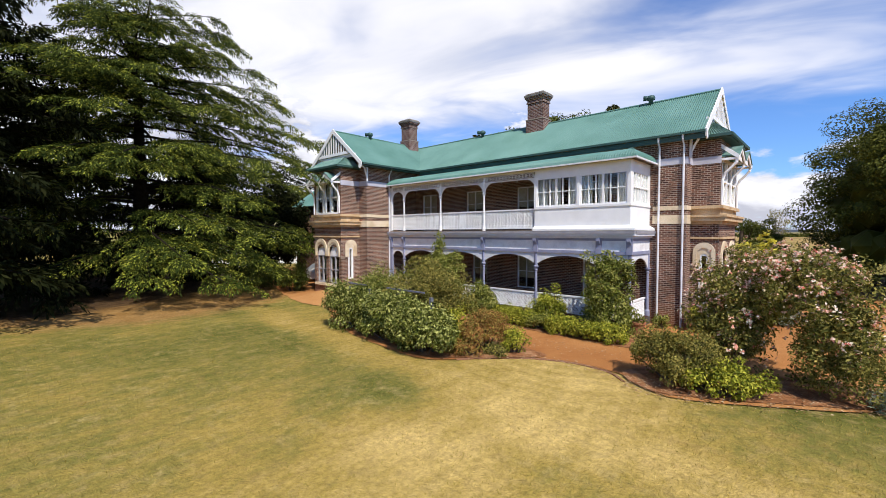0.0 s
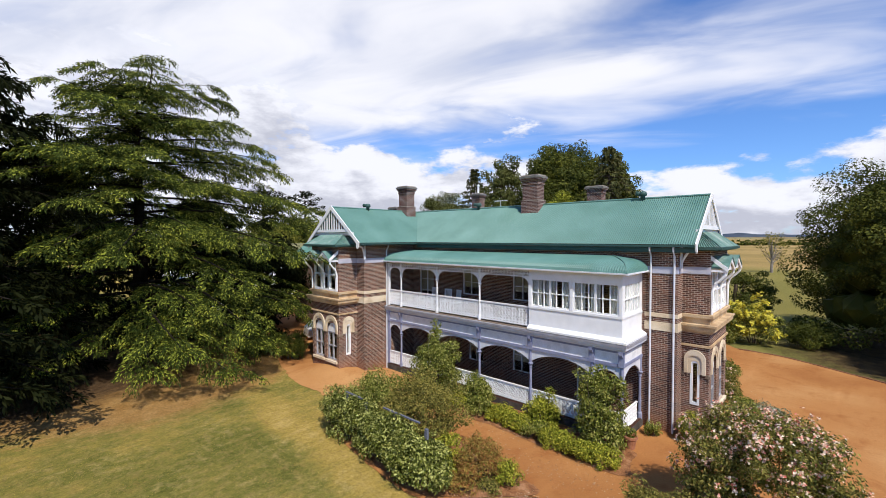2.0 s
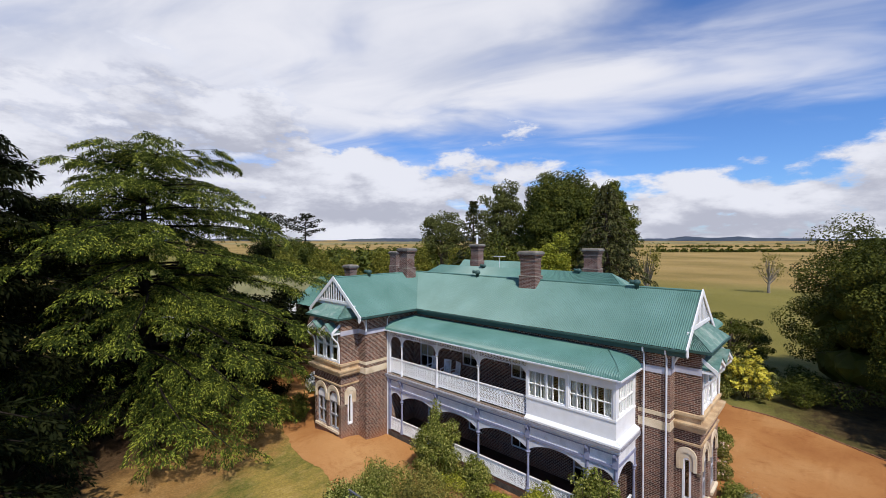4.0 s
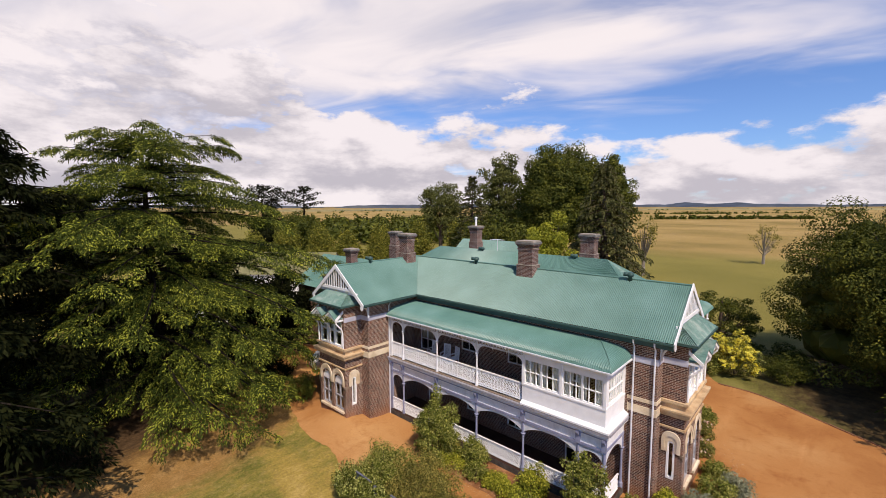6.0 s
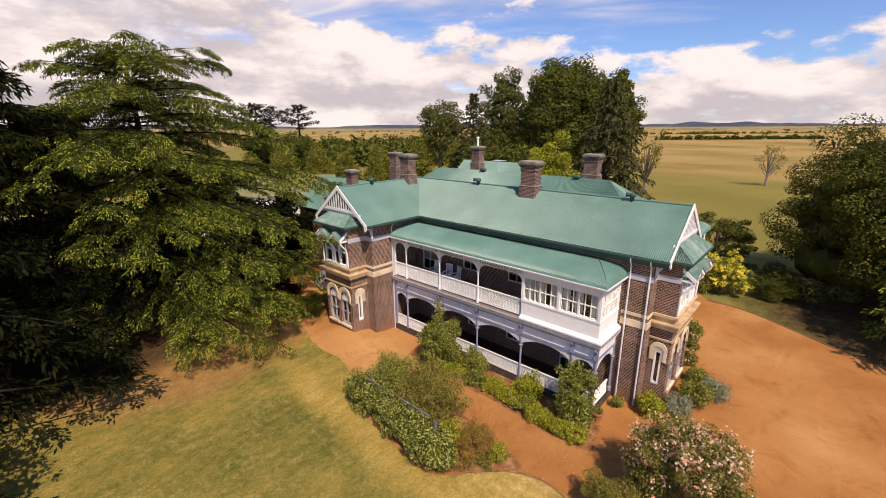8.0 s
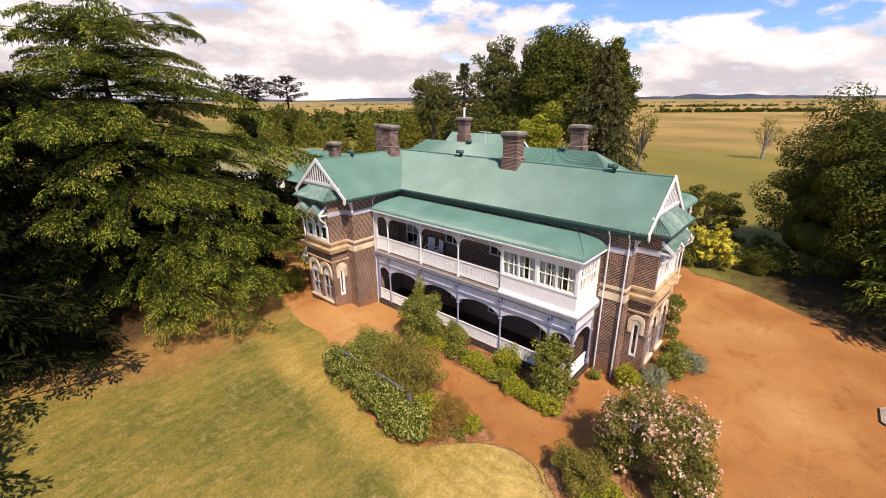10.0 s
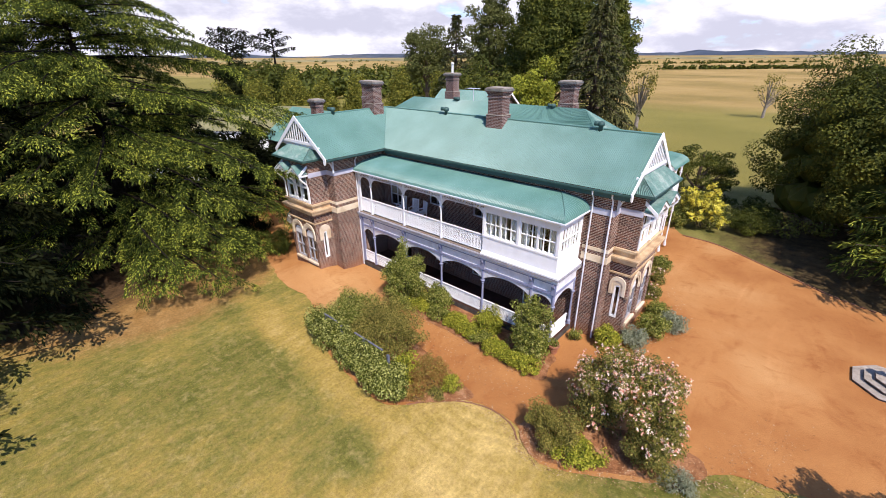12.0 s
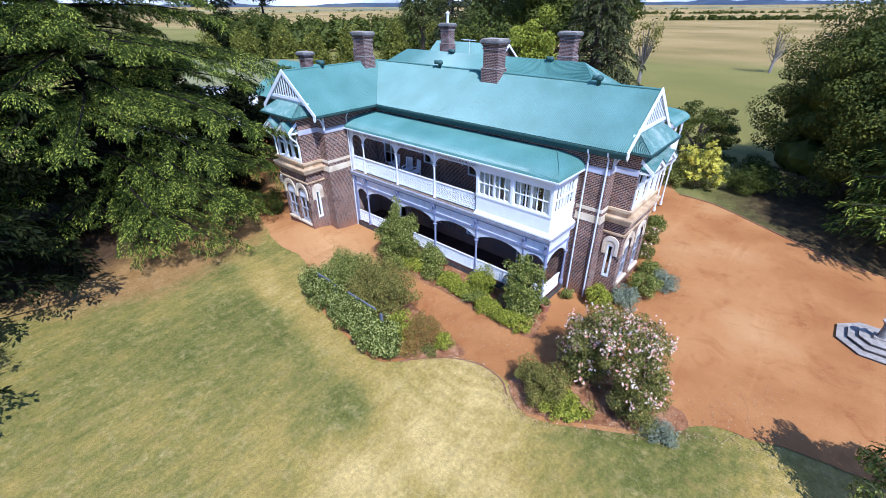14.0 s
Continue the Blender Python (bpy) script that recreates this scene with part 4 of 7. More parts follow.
    part("tie_beam", go(Mesh().box(-half, half, yb - 0.05, yb + 0.02, zt - 0.12, zt + 0.06).box(-half - 0.3, half + 0.3, yb - 0.14, yb - 0.06, zt - 0.34, zt - 0.14)), WHITE, gable)
    n = 13
    for i in range(n):
        x = -half + 2 * half * (i + 1) / (n + 1)
        top = RIDGE - 0.16 - abs(x) * (RIDGE - EAVE) / k
        if top > zt + 0.1:
            part("slat", go(Mesh().box(x - 0.055, x + 0.055, yb - 0.03, yb + 0.0, zt + 0.06, top)), WHITE, gable)
    bk = Mesh()
    bk.prism([(-k + 0.35, EAVE - 0.05), (k - 0.35, EAVE - 0.05), (0, RIDGE - 0.3)], "y", -0.2, 0.1)
    part("gable_wall", go(bk), BRICK, gable)
    for s in (-1, 1):
        c = Mesh()
        c.box(*sorted((s * (k - 0.42), s * (k - 0.52))), 0.04, 0.14, 7.5, 8.5)
        c.tube([(s * (k - 0.47), 0.1, 7.75), (s * (k - 0.40), 0.26, 8.05), (s * (k - 0.25), 0.44, 8.28), (s * (k - 0.1), yb - 0.02, 8.40)], 0.05, 6)
        part("eave_bracket", go(c), PALE, gable)


build_shell()
build_bay(lambda x, y, z: (RX + x, Y_F - y, z), 0.86, 1.6, 1.38)
build_bay(lambda x, y, z: (X_R + y, RY + x, z), 0.72, 1.95, 1.1)


def build_roof():
    E, R = EAVE, RIDGE
    yf, xb = 15.64, -4.14
    m = Mesh()
    # main front slope, from the valley to the gable
    corrugated(m, (RX + RUN, RY - RUN, E), (xb, RY - RUN, E), (xb, RY, R), (RX + RUN, RY, R))
    part("main_roof", m, TIN, house, "green corrugated tin roof")
    # the triangle between valley and ridge corner, on both slopes
    v = Mesh()
    n = int(RUN / 0.095) * 4
    for axis in (0, 1):
        up = Vector((0, -1, 1)).normalized() if axis == 0 else Vector((1, 0, 1)).normalized()
        base = len(v.v)
        for i in range(n + 1):
            s = i / n
            z = R - (R - E) * s
            low = Vector((RX + RUN * s, RY - RUN * s, z))
            top = Vector((low.x, RY, R)) if axis == 0 else Vector((RX, low.y, R))
            for p in (low, top):
                v.v.append(tuple(p + up * (0.018 * math.cos(math.pi * i / 2))))
        for i in range(n):
            q = base + 2 * i
            v.f.append((q, q + 2, q + 3, q + 1) if axis == 0 else (q, q + 1, q + 3, q + 2))
    part("valley_roof", v, TIN, house)
    w = Mesh()
    corrugated(w, (RX + RUN, yf, E), (RX + RUN, RY - RUN, E), (RX, RY - RUN, R), (RX, yf, R))
    corrugated(w, (RX - RUN, yf, E), (RX - RUN, RY + RUN, E), (RX, RY, R), (RX, yf, R))
    part("wing_roof", w, TIN, house)
    b = Mesh()
    corrugated(b, (RX - RUN, RY + RUN, E), (xb, RY + RUN, E), (xb, RY, R), (RX, RY, R))
    part("back_roof", b, TIN, house)
    c = Mesh()
    c.tube([(RX, yf, R + 0.01), (RX, RY, R + 0.01), (xb, RY, R + 0.01)], 0.06, 8)
    part("ridge_capping", c, TIN, house)
    g = Mesh()
    g.box(RX + RUN, xb, RY - RUN - 0.10, RY - RUN, E - 0.12, E - 0.03)
    g.box(RX + RUN, RX + RUN + 0.10, yf + 0.08, RY - RUN - 0.10, E - 0.12, E - 0.03)
    part("gutter", g, TIN_DARK, house, "dark green eaves gutter")
    s = Mesh()
    s.box(RX + RUN - 0.5, xb, RY - RUN, Y_W, E - 0.19, E - 0.15).box(RX + RUN - 0.5, RX + RUN, yf, RY - RUN, E - 0.19, E - 0.15)
    s.box(RX + RUN, xb, RY - RUN + 0.02, RY - RUN + 0.06, E - 0.36, E - 0.19)
    part("soffit", s, TIN_DARK, house)
    for x, y in ((-7.25, RY - 0.05), (-18.2, RY - 0.05), (RX + 0.05, 18.6), (-13.6, 30.1), (-22.6, 30.1)):
        vtl = Mesh()
        vtl.lathe(x, y, [(0.11, R - 0.15), (0.11, R + 0.12), (0.19, R + 0.16), (0.21, R + 0.26), (0.17, R + 0.36), (0.06, R + 0.40)], 12)
        vtl.tube([(x - 0.06, y - 0.02, R + 0.26), (x - 0.34, y - 0.12, R + 0.28)], [0.10, 0.13], 10)
        part("roof_ventilator", vtl, TIN_DARK, house, "round green metal roof ventilator", True)
    # rear block
    r = Mesh()
    x0, x1, y0, y1, zr = -31.5, -7.7, 26.7, 33.7, 11.1
    ym, h = (y0 + y1) / 2, (y1 - y0) / 2
    corrugated(r, (x0, y0, E), (x1, y0, E), (x1 - h, ym, zr), (x0 + h, ym, zr))
    corrugated(r, (x0, y1, E), (x0, y0, E), (x0 + h, ym, zr), (x0 + h, ym, zr))
    corrugated(r, (x1, y0, E), (x1, y1, E), (x1 - h, ym, zr), (x1 - h, ym, zr))
    corrugated(r, (x1, y1, E), (x0, y1, E), (x0 + h, ym, zr), (x1 - h, ym, zr))
    rear = part("rear_roof", r, TIN, house)
    part("rear_wall", Mesh().box(x0 + 0.4, x1 - 0.4, y0 + 0.4, y1 - 0.4, 0, E - 0.05), BRICK, house)
    # gabled wing behind the rear block
    x0, x1, ym, h, zr, ze = -31.5, -22.4, 38.0, 2.9, 11.24, 9.0
    w = Mesh()
    corrugated(w, (x0, ym - h, ze), (x1, ym - h, ze), (x1, ym, zr), (x0, ym, zr))
    corrugated(w, (x1, ym + h, ze), (x0, ym + h, ze), (x0, ym, zr), (x1, ym, zr))
    part("rear_wing_roof", w, TIN, house)
    k = Mesh().box(x0 + 0.3, x1 - 0.35, ym - h + 0.35, ym + h - 0.35, 0, ze)
    k.prism([(ym - h + 0.35, ze), (ym + h - 0.35, ze), (ym, zr - 0.3)], "x", x0 + 0.3, x1 - 0.35)
    part("rear_wing_wall", k, BRICK, house)
    for s in (-1, 1):
        bb = Mesh().prism([(ym, zr + 0.05), (ym + s * (h + 0.1), ze - 0.04), (ym + s * (h + 0.1), ze - 0.26), (ym, zr - 0.19)], "x", x1 + 0.002, x1 + 0.05)
        part("barge_board", bb, WHITE, house, "white barge board of a rear gable")
    part("link_roof", Mesh().box(-27.6, -10.5, 26.3, 26.9, E - 0.1, E), TIN, house)


build_roof()


def chimney(x, y, w, d, base, top, bands=True, pot=0):
    def block(o, z0, z1, m=None):
        return (m or Mesh()).box(x - w / 2 - o, x + w / 2 + o, y - d / 2 - o, y + d / 2 + o, z0, z1)
    zb = max(base, top - 2.55) + 0.38 * (top - max(base, top - 2.55))
    ch = part("chimney", block(0.07, base, zb), BRICK_RED, house, "brown brick chimney with a corbelled cap")
    part("white_band", block(0.09, zb, zb + 0.045), STEP_LIGHT, ch, "pale mortar weathering course")
    part("shaft", block(0.0, zb + 0.045, top - 0.56), BRICK_RED, ch)
    cp = block(0.05, top - 0.56, top - 0.48)
    block(0.02, top - 0.48, top - 0.36, cp); block(0.07, top - 0.36, top - 0.27, cp); block(0.13, top - 0.27, top - 0.17, cp)
    part("corbel", cp, BRICK_RED, ch)
    part("white_band", block(0.035, top - 0.50, top - 0.475), STEP_LIGHT, ch)
    part("cap", block(0.17, top - 0.17, top - 0.05), OLD_STONE, ch, "weathered grey capping")
    part("cap", block(0.10, top - 0.05, top + 0.03), STEP_LIGHT, ch, "pale mortar flaunching")
    if pot:
        part("flue", Mesh().tube([(x, y, top), (x, y, top + 0.75)], 0.1, 8), WHITE_WORN, ch)
        part("cowl", Mesh().lathe(x, y, [(0.16, top + 0.75), (0.16, top + 0.82), (0.02, top + 0.92)], 8), WHITE_WORN, ch)
    return ch


chimney(-13.75, 23.4, 1.05, 0.8, 10.0, 12.75)
chimney(-24.45, 22.4, 0.9, 0.8, 9.9, 12.85)
chimney(-13.3, 31.9, 1.1, 0.8, 10.0, 12.8)
chimney(-25.1, 32.3, 0.9, 0.8, 10.0, 13.1, pot=1)
chimney(-35.5, 30.8, 1.0, 0.8, 6.0, 12.25)
chimney(-30.7, 21.4, 0.8, 0.7, 7.0, 11.3)
chimney(-29.6, 18.6, 0.75, 0.75, 0.0, 9.4)

POSTS = (-21.85, -20.65, -17.4, -14.15, -10.9, -7.72, X_E)


def lace_panel(w, h):
    """Cast-iron lace: rails, uprights, rings and scrolls, from x = 0 to w and z = 0 to h at y = 0."""
    m = Mesh()

    def bar(pts, r=0.012):
        m.tube([(x, 0, z) for x, z in pts], r * 1.45, 4, False)
    def loop(cx, cz, rx, rz, n, r):
        bar([(cx + rx * math.cos(a * 2 * math.pi / n), cz + rz * math.sin(a * 2 * math.pi / n)) for a in range(n + 1)], r)
    for z, r in ((0.05, 0.018), (0.20 * h, 0.014), (0.90 * h, 0.014), (0.985 * h, 0.012)):
        bar([(0, z), (w, z)], r)
    k = max(1, round(w / 0.2))
    s = w / k
    for i in range(k):
        c = s * (i + 0.5)
        bar([(s * i, 0), (s * i, h)], 0.014)
        loop(c, 0.125 * h, 0.36 * s, 0.045 * h, 8, 0.016)
        loop(c, 0.55 * h, 0.40 * s, 0.13 * h, 8, 0.013)
        loop(c, 0.55 * h, 0.15 * s, 0.055 * h, 6, 0.012)
        for z in (0.31, 0.79):
            loop(c, z * h, 0.22 * s, 0.07 * h, 6, 0.012)
        for sx in (-1, 1):
            bar([(c, 0.42 * h), (c + sx * 0.46 * s, 0.30 * h), (c + sx * 0.30 * s, 0.21 * h)], 0.011)
            bar([(c, 0.68 * h), (c + sx * 0.46 * s, 0.80 * h), (c + sx * 0.30 * s, 0.89 * h)], 0.011)
        loop(c, 0.945 * h, 0.25 * s, 0.03 * h, 6, 0.010)
    return m


def balustrade(x0, x1, y, z, h, along="x"):
    n = max(1, round((x1 - x0) / 0.6))
    w = (x1 - x0) / n
    rail = Mesh()
    if along == "x":
        rail.box(x0, x1, y - 0.045, y + 0.045, z + h, z + h + 0.07)
    else:
        rail.box(y - 0.045, y + 0.045, x0, x1, z + h, z + h + 0.07)
    top = part("handrail", rail, WHITE_WORN, house, "white painted verandah handrail")
    first = None
    for i in range(n):
        if first is None:
            p = lace_panel(w, h)
            p.v = [(x0 + x, y + yy, z + zz) if along == "x" else (y + yy, x0 + x, z + zz) for x, yy, zz in p.v]
            first = part("lace_panel", p, WHITE, top, "white cast-iron lace panel")
        else:
            piece(first, "lace_panel", top, (w * i, 0, 0) if along == "x" else (0, w * i, 0))


def post(x, y, z0, z1, cap, mat, r=0.055):
    m = Mesh().lathe(x, y, [(r * 1.9, z0), (r * 1.9, z0 + 0.25), (r * 1.2, z0 + 0.32), (r * 1.15, z0 + 0.9), (r, z0 + 1.0), (r * 0.9, cap - 0.2), (r * 1.3, cap - 0.14), (r * 1.0, cap - 0.08), (r * 2.0, cap), (r * 2.2, cap + 0.05), (r * 1.3, cap + 0.07),
                             (r * 1.3, z1)], 10)
    return part("post", m, mat, house)


def arch_bracket(x, y, s, r, z, mat, along="x", t=0.05):
    """A quarter-round fretted bracket beside a post, under a beam at height z. s: -1 or 1, the side."""
    n = 8
    m = Mesh()
    poly = [(x, z)] + [(x + s * r, z)] + [(x + s * (r - r * math.sin(math.pi / 2 * k / n)), z - r * (1 - math.cos(math.pi / 2 * k / n))) for k in range(1, n + 1)]
    m.prism(poly, "y", y - t / 2, y + t / 2)
    if along == "y":
        m = swapped(m)
    return part("bracket", m, mat, house, "curved fretwork bracket")


def arched_fascia(a, b, d, z_beam, z_spring, rise, mat, along="x", t=0.06, arch_to=None):
    """A boarded panel between two posts whose lower edge is a flat arch."""
    n = 16
    r = 0.07
    span = (b - a) / 2
    pts = [(a + r, z_spring)] + [(a + r + (b - a - 2 * r) * k / n, z_spring + rise * (1 - abs(2 * k / n - 1) ** 2.4)) for k in range(1, n)] + [(b - r, z_spring)]
    m = Mesh()
    v = [(x, y, z) for y in (d - t / 2, d + t / 2) for x, z in pts] + [(x, y, z_beam) for y in (d - t / 2, d + t / 2) for x, z in pts]
    N = n + 1
    f = []
    for i in range(n):
        f += [(i, 2 * N + i, 2 * N + i + 1, i + 1), (N + i, N + i + 1, 3 * N + i + 1, 3 * N + i), (i, i + 1, N + i + 1, N + i)]
    m.add(v, f)
    if along == "y":
        m = swapped(m)
    part("arched_spandrel", m, mat, house, "pale arched timber spandrel")


def build_verandah():
    # floors
    part("verandah_base", Mesh().box(X_L + 0.01, X_E + 0.12, Y_V - 0.15, Y_W - 0.01, 0.0, FLOOR), DARK_STONE, house, "stone base of the verandah")
    part("verandah_floor", Mesh().box(X_L + 0.012, X_E + 0.10, Y_V - 0.13, Y_W - 0.012, FLOOR + 0.002, FLOOR + 0.03), FLOOR_TILE, house, "dark red-brown verandah floor")
    d = Mesh().box(X_L + 0.01, X_E + 0.16, Y_V - 0.14, Y_W - 0.01, UPPER - 0.12, UPPER)
    part("balcony_floor", d, DECK, house, "worn timber balcony floor")
    e = Mesh().box(X_L + 0.01, X_E + 0.26, Y_V - 0.30, Y_V - 0.14, UPPER - 0.16, UPPER - 0.04).box(X_E + 0.16, X_E + 0.30, Y_V - 0.14, Y_W - 0.02, UPPER - 0.16, UPPER - 0.04)
    part("floor_nosing", e, GREY_PAINT, house)
    c = Mesh()
    for out, z0, z1 in ((0.26, UPPER - 0.26, UPPER - 0.16), (0.16, UPPER - 0.36, UPPER - 0.26)):
        c.box(X_L + 0.02, X_E + out, Y_V - out, Y_V - 0.04, z0, z1).box(X_E + 0.04, X_E + out, Y_V - 0.04, Y_W - 0.03, z0, z1)
    part("cornice", c, PALE, house, "moulded pale timber cornice below the balcony")
    # boarded frieze between the two storeys
    f = Mesh().box(X_L + 0.02, X_E, Y_V - 0.04, Y_V + 0.04, 3.42, 3.99).box(X_E - 0.04, X_E + 0.04, Y_V + 0.04, Y_W - 0.03, 3.42, 3.99)
    part("frieze_board", f, WHITE_WORN, house)
    f = Mesh().box(X_L + 0.02, X_E + 0.08, Y_V - 0.09, Y_V + 0.05, 3.28, 3.42).box(X_E - 0.05, X_E + 0.08, Y_V + 0.05, Y_W - 0.03, 3.28, 3.42)
    part("frieze_rail", f, BLUE, house, "blue-grey rail of the frieze")
    f = Mesh().box(X_L + 0.02, X_E + 0.06, Y_V - 0.07, Y_V - 0.042, 3.88, 3.985).box(X_E + 0.042, X_E + 0.06, Y_V - 0.04, Y_W - 0.03, 3.88, 3.985)
    part("frieze_rail", f, BLUE, house, "blue-grey rail of the frieze")
    # ceiling takes the dark brown boards to deepen the shade below the balcony
    ceiling = Mesh().box(X_L + 0.01, X_E - 0.05, Y_V + 0.05, Y_W - 0.01, UPPER - 0.20, UPPER - 0.13)
    part("lower_ceiling", ceiling, BEAM, house)
    for i, x in enumerate(POSTS):
        if i in (0,):
            part("post", Mesh().box(x - 0.14, x + 0.07, Y_V - 0.07, Y_V + 0.07, FLOOR, 4.0), BLUE, house)
            part("post", Mesh().box(x - 0.14, x + 0.05, Y_V - 0.06, Y_V + 0.06, UPPER, 7.2), WHITE_WORN, house)
        else:
            post(x, Y_V, FLOOR, 3.3, 2.55, BLUE, 0.065)
            if i < 5:
                post(x, Y_V, UPPER, 7.2, 6.34, WHITE_WORN, 0.055)
        pl = Mesh().box(x - 0.13, x + 0.13, Y_V - 0.12, Y_V - 0.05, 3.3, 3.99)
        pl.prism([(Y_V - 0.12, 3.99), (Y_V - 0.24, 3.99), (Y_V - 0.24, 3.86), (Y_V - 0.18, 3.76), (Y_V - 0.12, 3.70)], "x", x - 0.08, x + 0.08)
        part("frieze_block", pl, BLUE, house, "blue-grey block over a post")
    for a, b in zip(POSTS, POSTS[1:]):
        wide = b - a > 2
        arched_fascia(a, b, Y_V, 3.28, 2.72, 0.42 if wide else 0.34, PALE)
    post(X_E, Y_W - 0.12, FLOOR, 3.3, 2.55, BLUE, 0.065)
    arched_fascia(Y_V, Y_W - 0.12, X_E, 3.28, 2.60, 0.5, PALE, "y")
    # lace fence below, lace balustrade above
    for a, b in zip(POSTS, POSTS[1:]):
        balustrade(a + 0.08, b - 0.08, Y_V, FLOOR + 0.05, 0.80)
        if b <= -10.9:
            balustrade(a + 0.06, b - 0.06, Y_V, UPPER + 0.06, 0.95)
    balustrade(Y_V + 0.1, Y_W - 0.5, X_E, FLOOR + 0.05, 0.80, "y")
    # upper frieze of iron lace and arched brackets
    for a, b in zip(POSTS[:4], POSTS[1:5]):
        fr = Mesh()
        fr.box(a, b, Y_V - 0.05, Y_V + 0.05, 7.22, 7.34)
        fr.box(a + 0.05, b - 0.05, Y_V - 0.02, Y_V + 0.02, 6.90, 6.95)
        k = max(2, round((b - a) / 0.2))
        for i in range(k):
            c, s = a + (b - a) * (i + 0.5) / k, (b - a) / k
            fr.tube([(c + 0.42 * s * math.cos(q * math.pi / 4), Y_V, 7.085 + 0.11 * math.sin(q * math.pi / 4)) for q in range(9)], 0.017, 4, False)
            fr.tube([(c + 0.5 * s, Y_V, 6.95), (c + 0.5 * s, Y_V, 7.22)], 0.014, 4, False)
            fr.tube([(c - 0.2 * s, Y_V, 7.085), (c + 0.2 * s, Y_V, 7.085)], 0.02, 4, False)
        part("lace_frieze", fr, WHITE, house, "white cast-iron lace frieze")
        r = 0.62 if b - a > 2 else 0.5
        arch_bracket(a + 0.05, Y_V, 1, r, 6.91, WHITE)
        arch_bracket(b - 0.05, Y_V, -1, r, 6.91, WHITE)
        if b - a > 2:
            for s in (0.35, 0.65):
                part("pendant", Mesh().tube([(a + (b - a) * s, Y_V, 6.90), (a + (b - a) * s, Y_V, 6.79)], [0.03, 0.008], 6), WHITE, house)
    # bullnose roof
    y_top, z_top, y_e, z_e = Y_W - 0.02, 8.02, Y_V - 0.36, 7.36
    prof = [(0.0, 0.0), (0.02, 0.13), (0.07, 0.225), (0.14, 0.28), (0.24, 0.30), (0.42, 0.25), (0.7, 0.13), (1.0, 0.0)]
    x_hip = X_E - 1.35
    m = Mesh()
    corrugated(m, (X_L + 0.02, y_e, z_e), (x_hip, y_e, z_e), (x_hip, y_top, z_top), (X_L + 0.02, y_top, z_top), bend=prof)
    # hipped end
    xe = X_E + 0.30
    n = 60
    ks = [p[0] for p in prof]
    N = len(ks) - 1
    for k in range(n):
        x0, x1 = x_hip + (xe - x_hip) * k / n, x_hip + (xe - x_hip) * (k + 1) / n

        def at(x, s, k):
            lim = (xe - x) / (xe - x_hip)
            t = s * lim
            h = np.interp(t, [p[0] for p in prof], [p[1] for p in prof])
            return (x, y_e + (y_top - y_e) * t, z_e + (z_top - z_e) * t + h + 0.015 * math.cos(math.pi * k / 2))
        base = len(m.v)
        for j in range(N + 1):
            m.v.append(at(x0, ks[j], k)); m.v.append(at(x1, ks[j], k + 1))
        for j in range(N):
            q = base + 2 * j
            m.f.append((q, q + 1, q + 3, q + 2))
    for k in range(n):
        s0, s1 = k / n, (k + 1) / n
        base = len(m.v)
        for j in range(N + 1):
            for s, kk in ((s0, k), (s1, k + 1)):
                u = ks[j] * s
                yy = y_e + (y_top - y_e) * s
                xx = xe + (x_hip - xe) * u
                h = np.interp(u, [p[0] for p in prof], [p[1] for p in prof])
                m.v.append((xx, yy, z_e + (z_top - z_e) * u + h + 0.015 * math.cos(math.pi * kk / 2)))
        for j in range(N):
            q = base + 2 * j
            m.f.append((q, q + 1, q + 3, q + 2))
    vr = part("verandah_roof", m, TIN, house, "green bullnose corrugated verandah roof")
    hip = Mesh()
    hp = []
    for s in np.linspace(0, 1, 9):
        h = float(np.interp(s, [p[0] for p in prof], [p[1] for p in prof]))
        hp.append((xe + (x_hip - xe) * s, y_e + (y_top - y_e) * s, z_e + (z_top - z_e) * s + h + 0.02))
    part("hip_capping", hip.tube(hp, 0.024, 6), TIN, vr)
    g = Mesh().box(X_L + 0.02, xe + 0.06, y_e - 0.06, y_e + 0.02, z_e - 0.055, z_e + 0.01).box(xe - 0.02, xe + 0.06, y_e + 0.02, Y_W - 0.04, z_e - 0.055, z_e + 0.01)
    part("gutter", g, PALE, vr, "pale gutter along the verandah eave")
    part("verandah_ceiling", Mesh().box(X_L + 0.01, xe - 0.05, y_e + 0.03, Y_W - 0.01, 7.34, 7.365), BEAM, house)
    # enclosed end of the balcony
    x0, x1 = -10.95, X_E + 0.02
    b = Mesh()
    wins = [(-10.84, -8.78, 5.50, 6.86), (-8.60, -6.54, 5.50, 6.86)]
    wall_along_x(b, x0, x1, Y_V - 0.10, Y_V + 0.02, UPPER - 0.02, 7.33, wins)
    ends = [(18.66, 20.62, 5.50, 6.86)]
    wall_along_y(b, Y_V + 0.02, Y_W - 0.02, x1 - 0.12, x1, UPPER - 0.02, 7.33, ends)
    b.box(x0, x0 + 0.12, Y_V + 0.02, Y_W - 0.02, UPPER - 0.02, 7.33)
    bx = part("sleepout", b, WHITE, house, "white boarded sleepout closing the end of the balcony")
    tr = Mesh().box(x0 - 0.01, x1 + 0.03, Y_V - 0.135, Y_V - 0.102, 5.38, 5.48).box(x1 + 0.002, x1 + 0.035, Y_V - 0.10, Y_W - 0.03, 5.38, 5.48)
    ap = Mesh().prism([(Y_V - 0.101, 4.56), (Y_V - 0.31, 4.42), (Y_V - 0.31, 4.33), (Y_V - 0.101, 4.33)], "x", x0, x1 + 0.02)
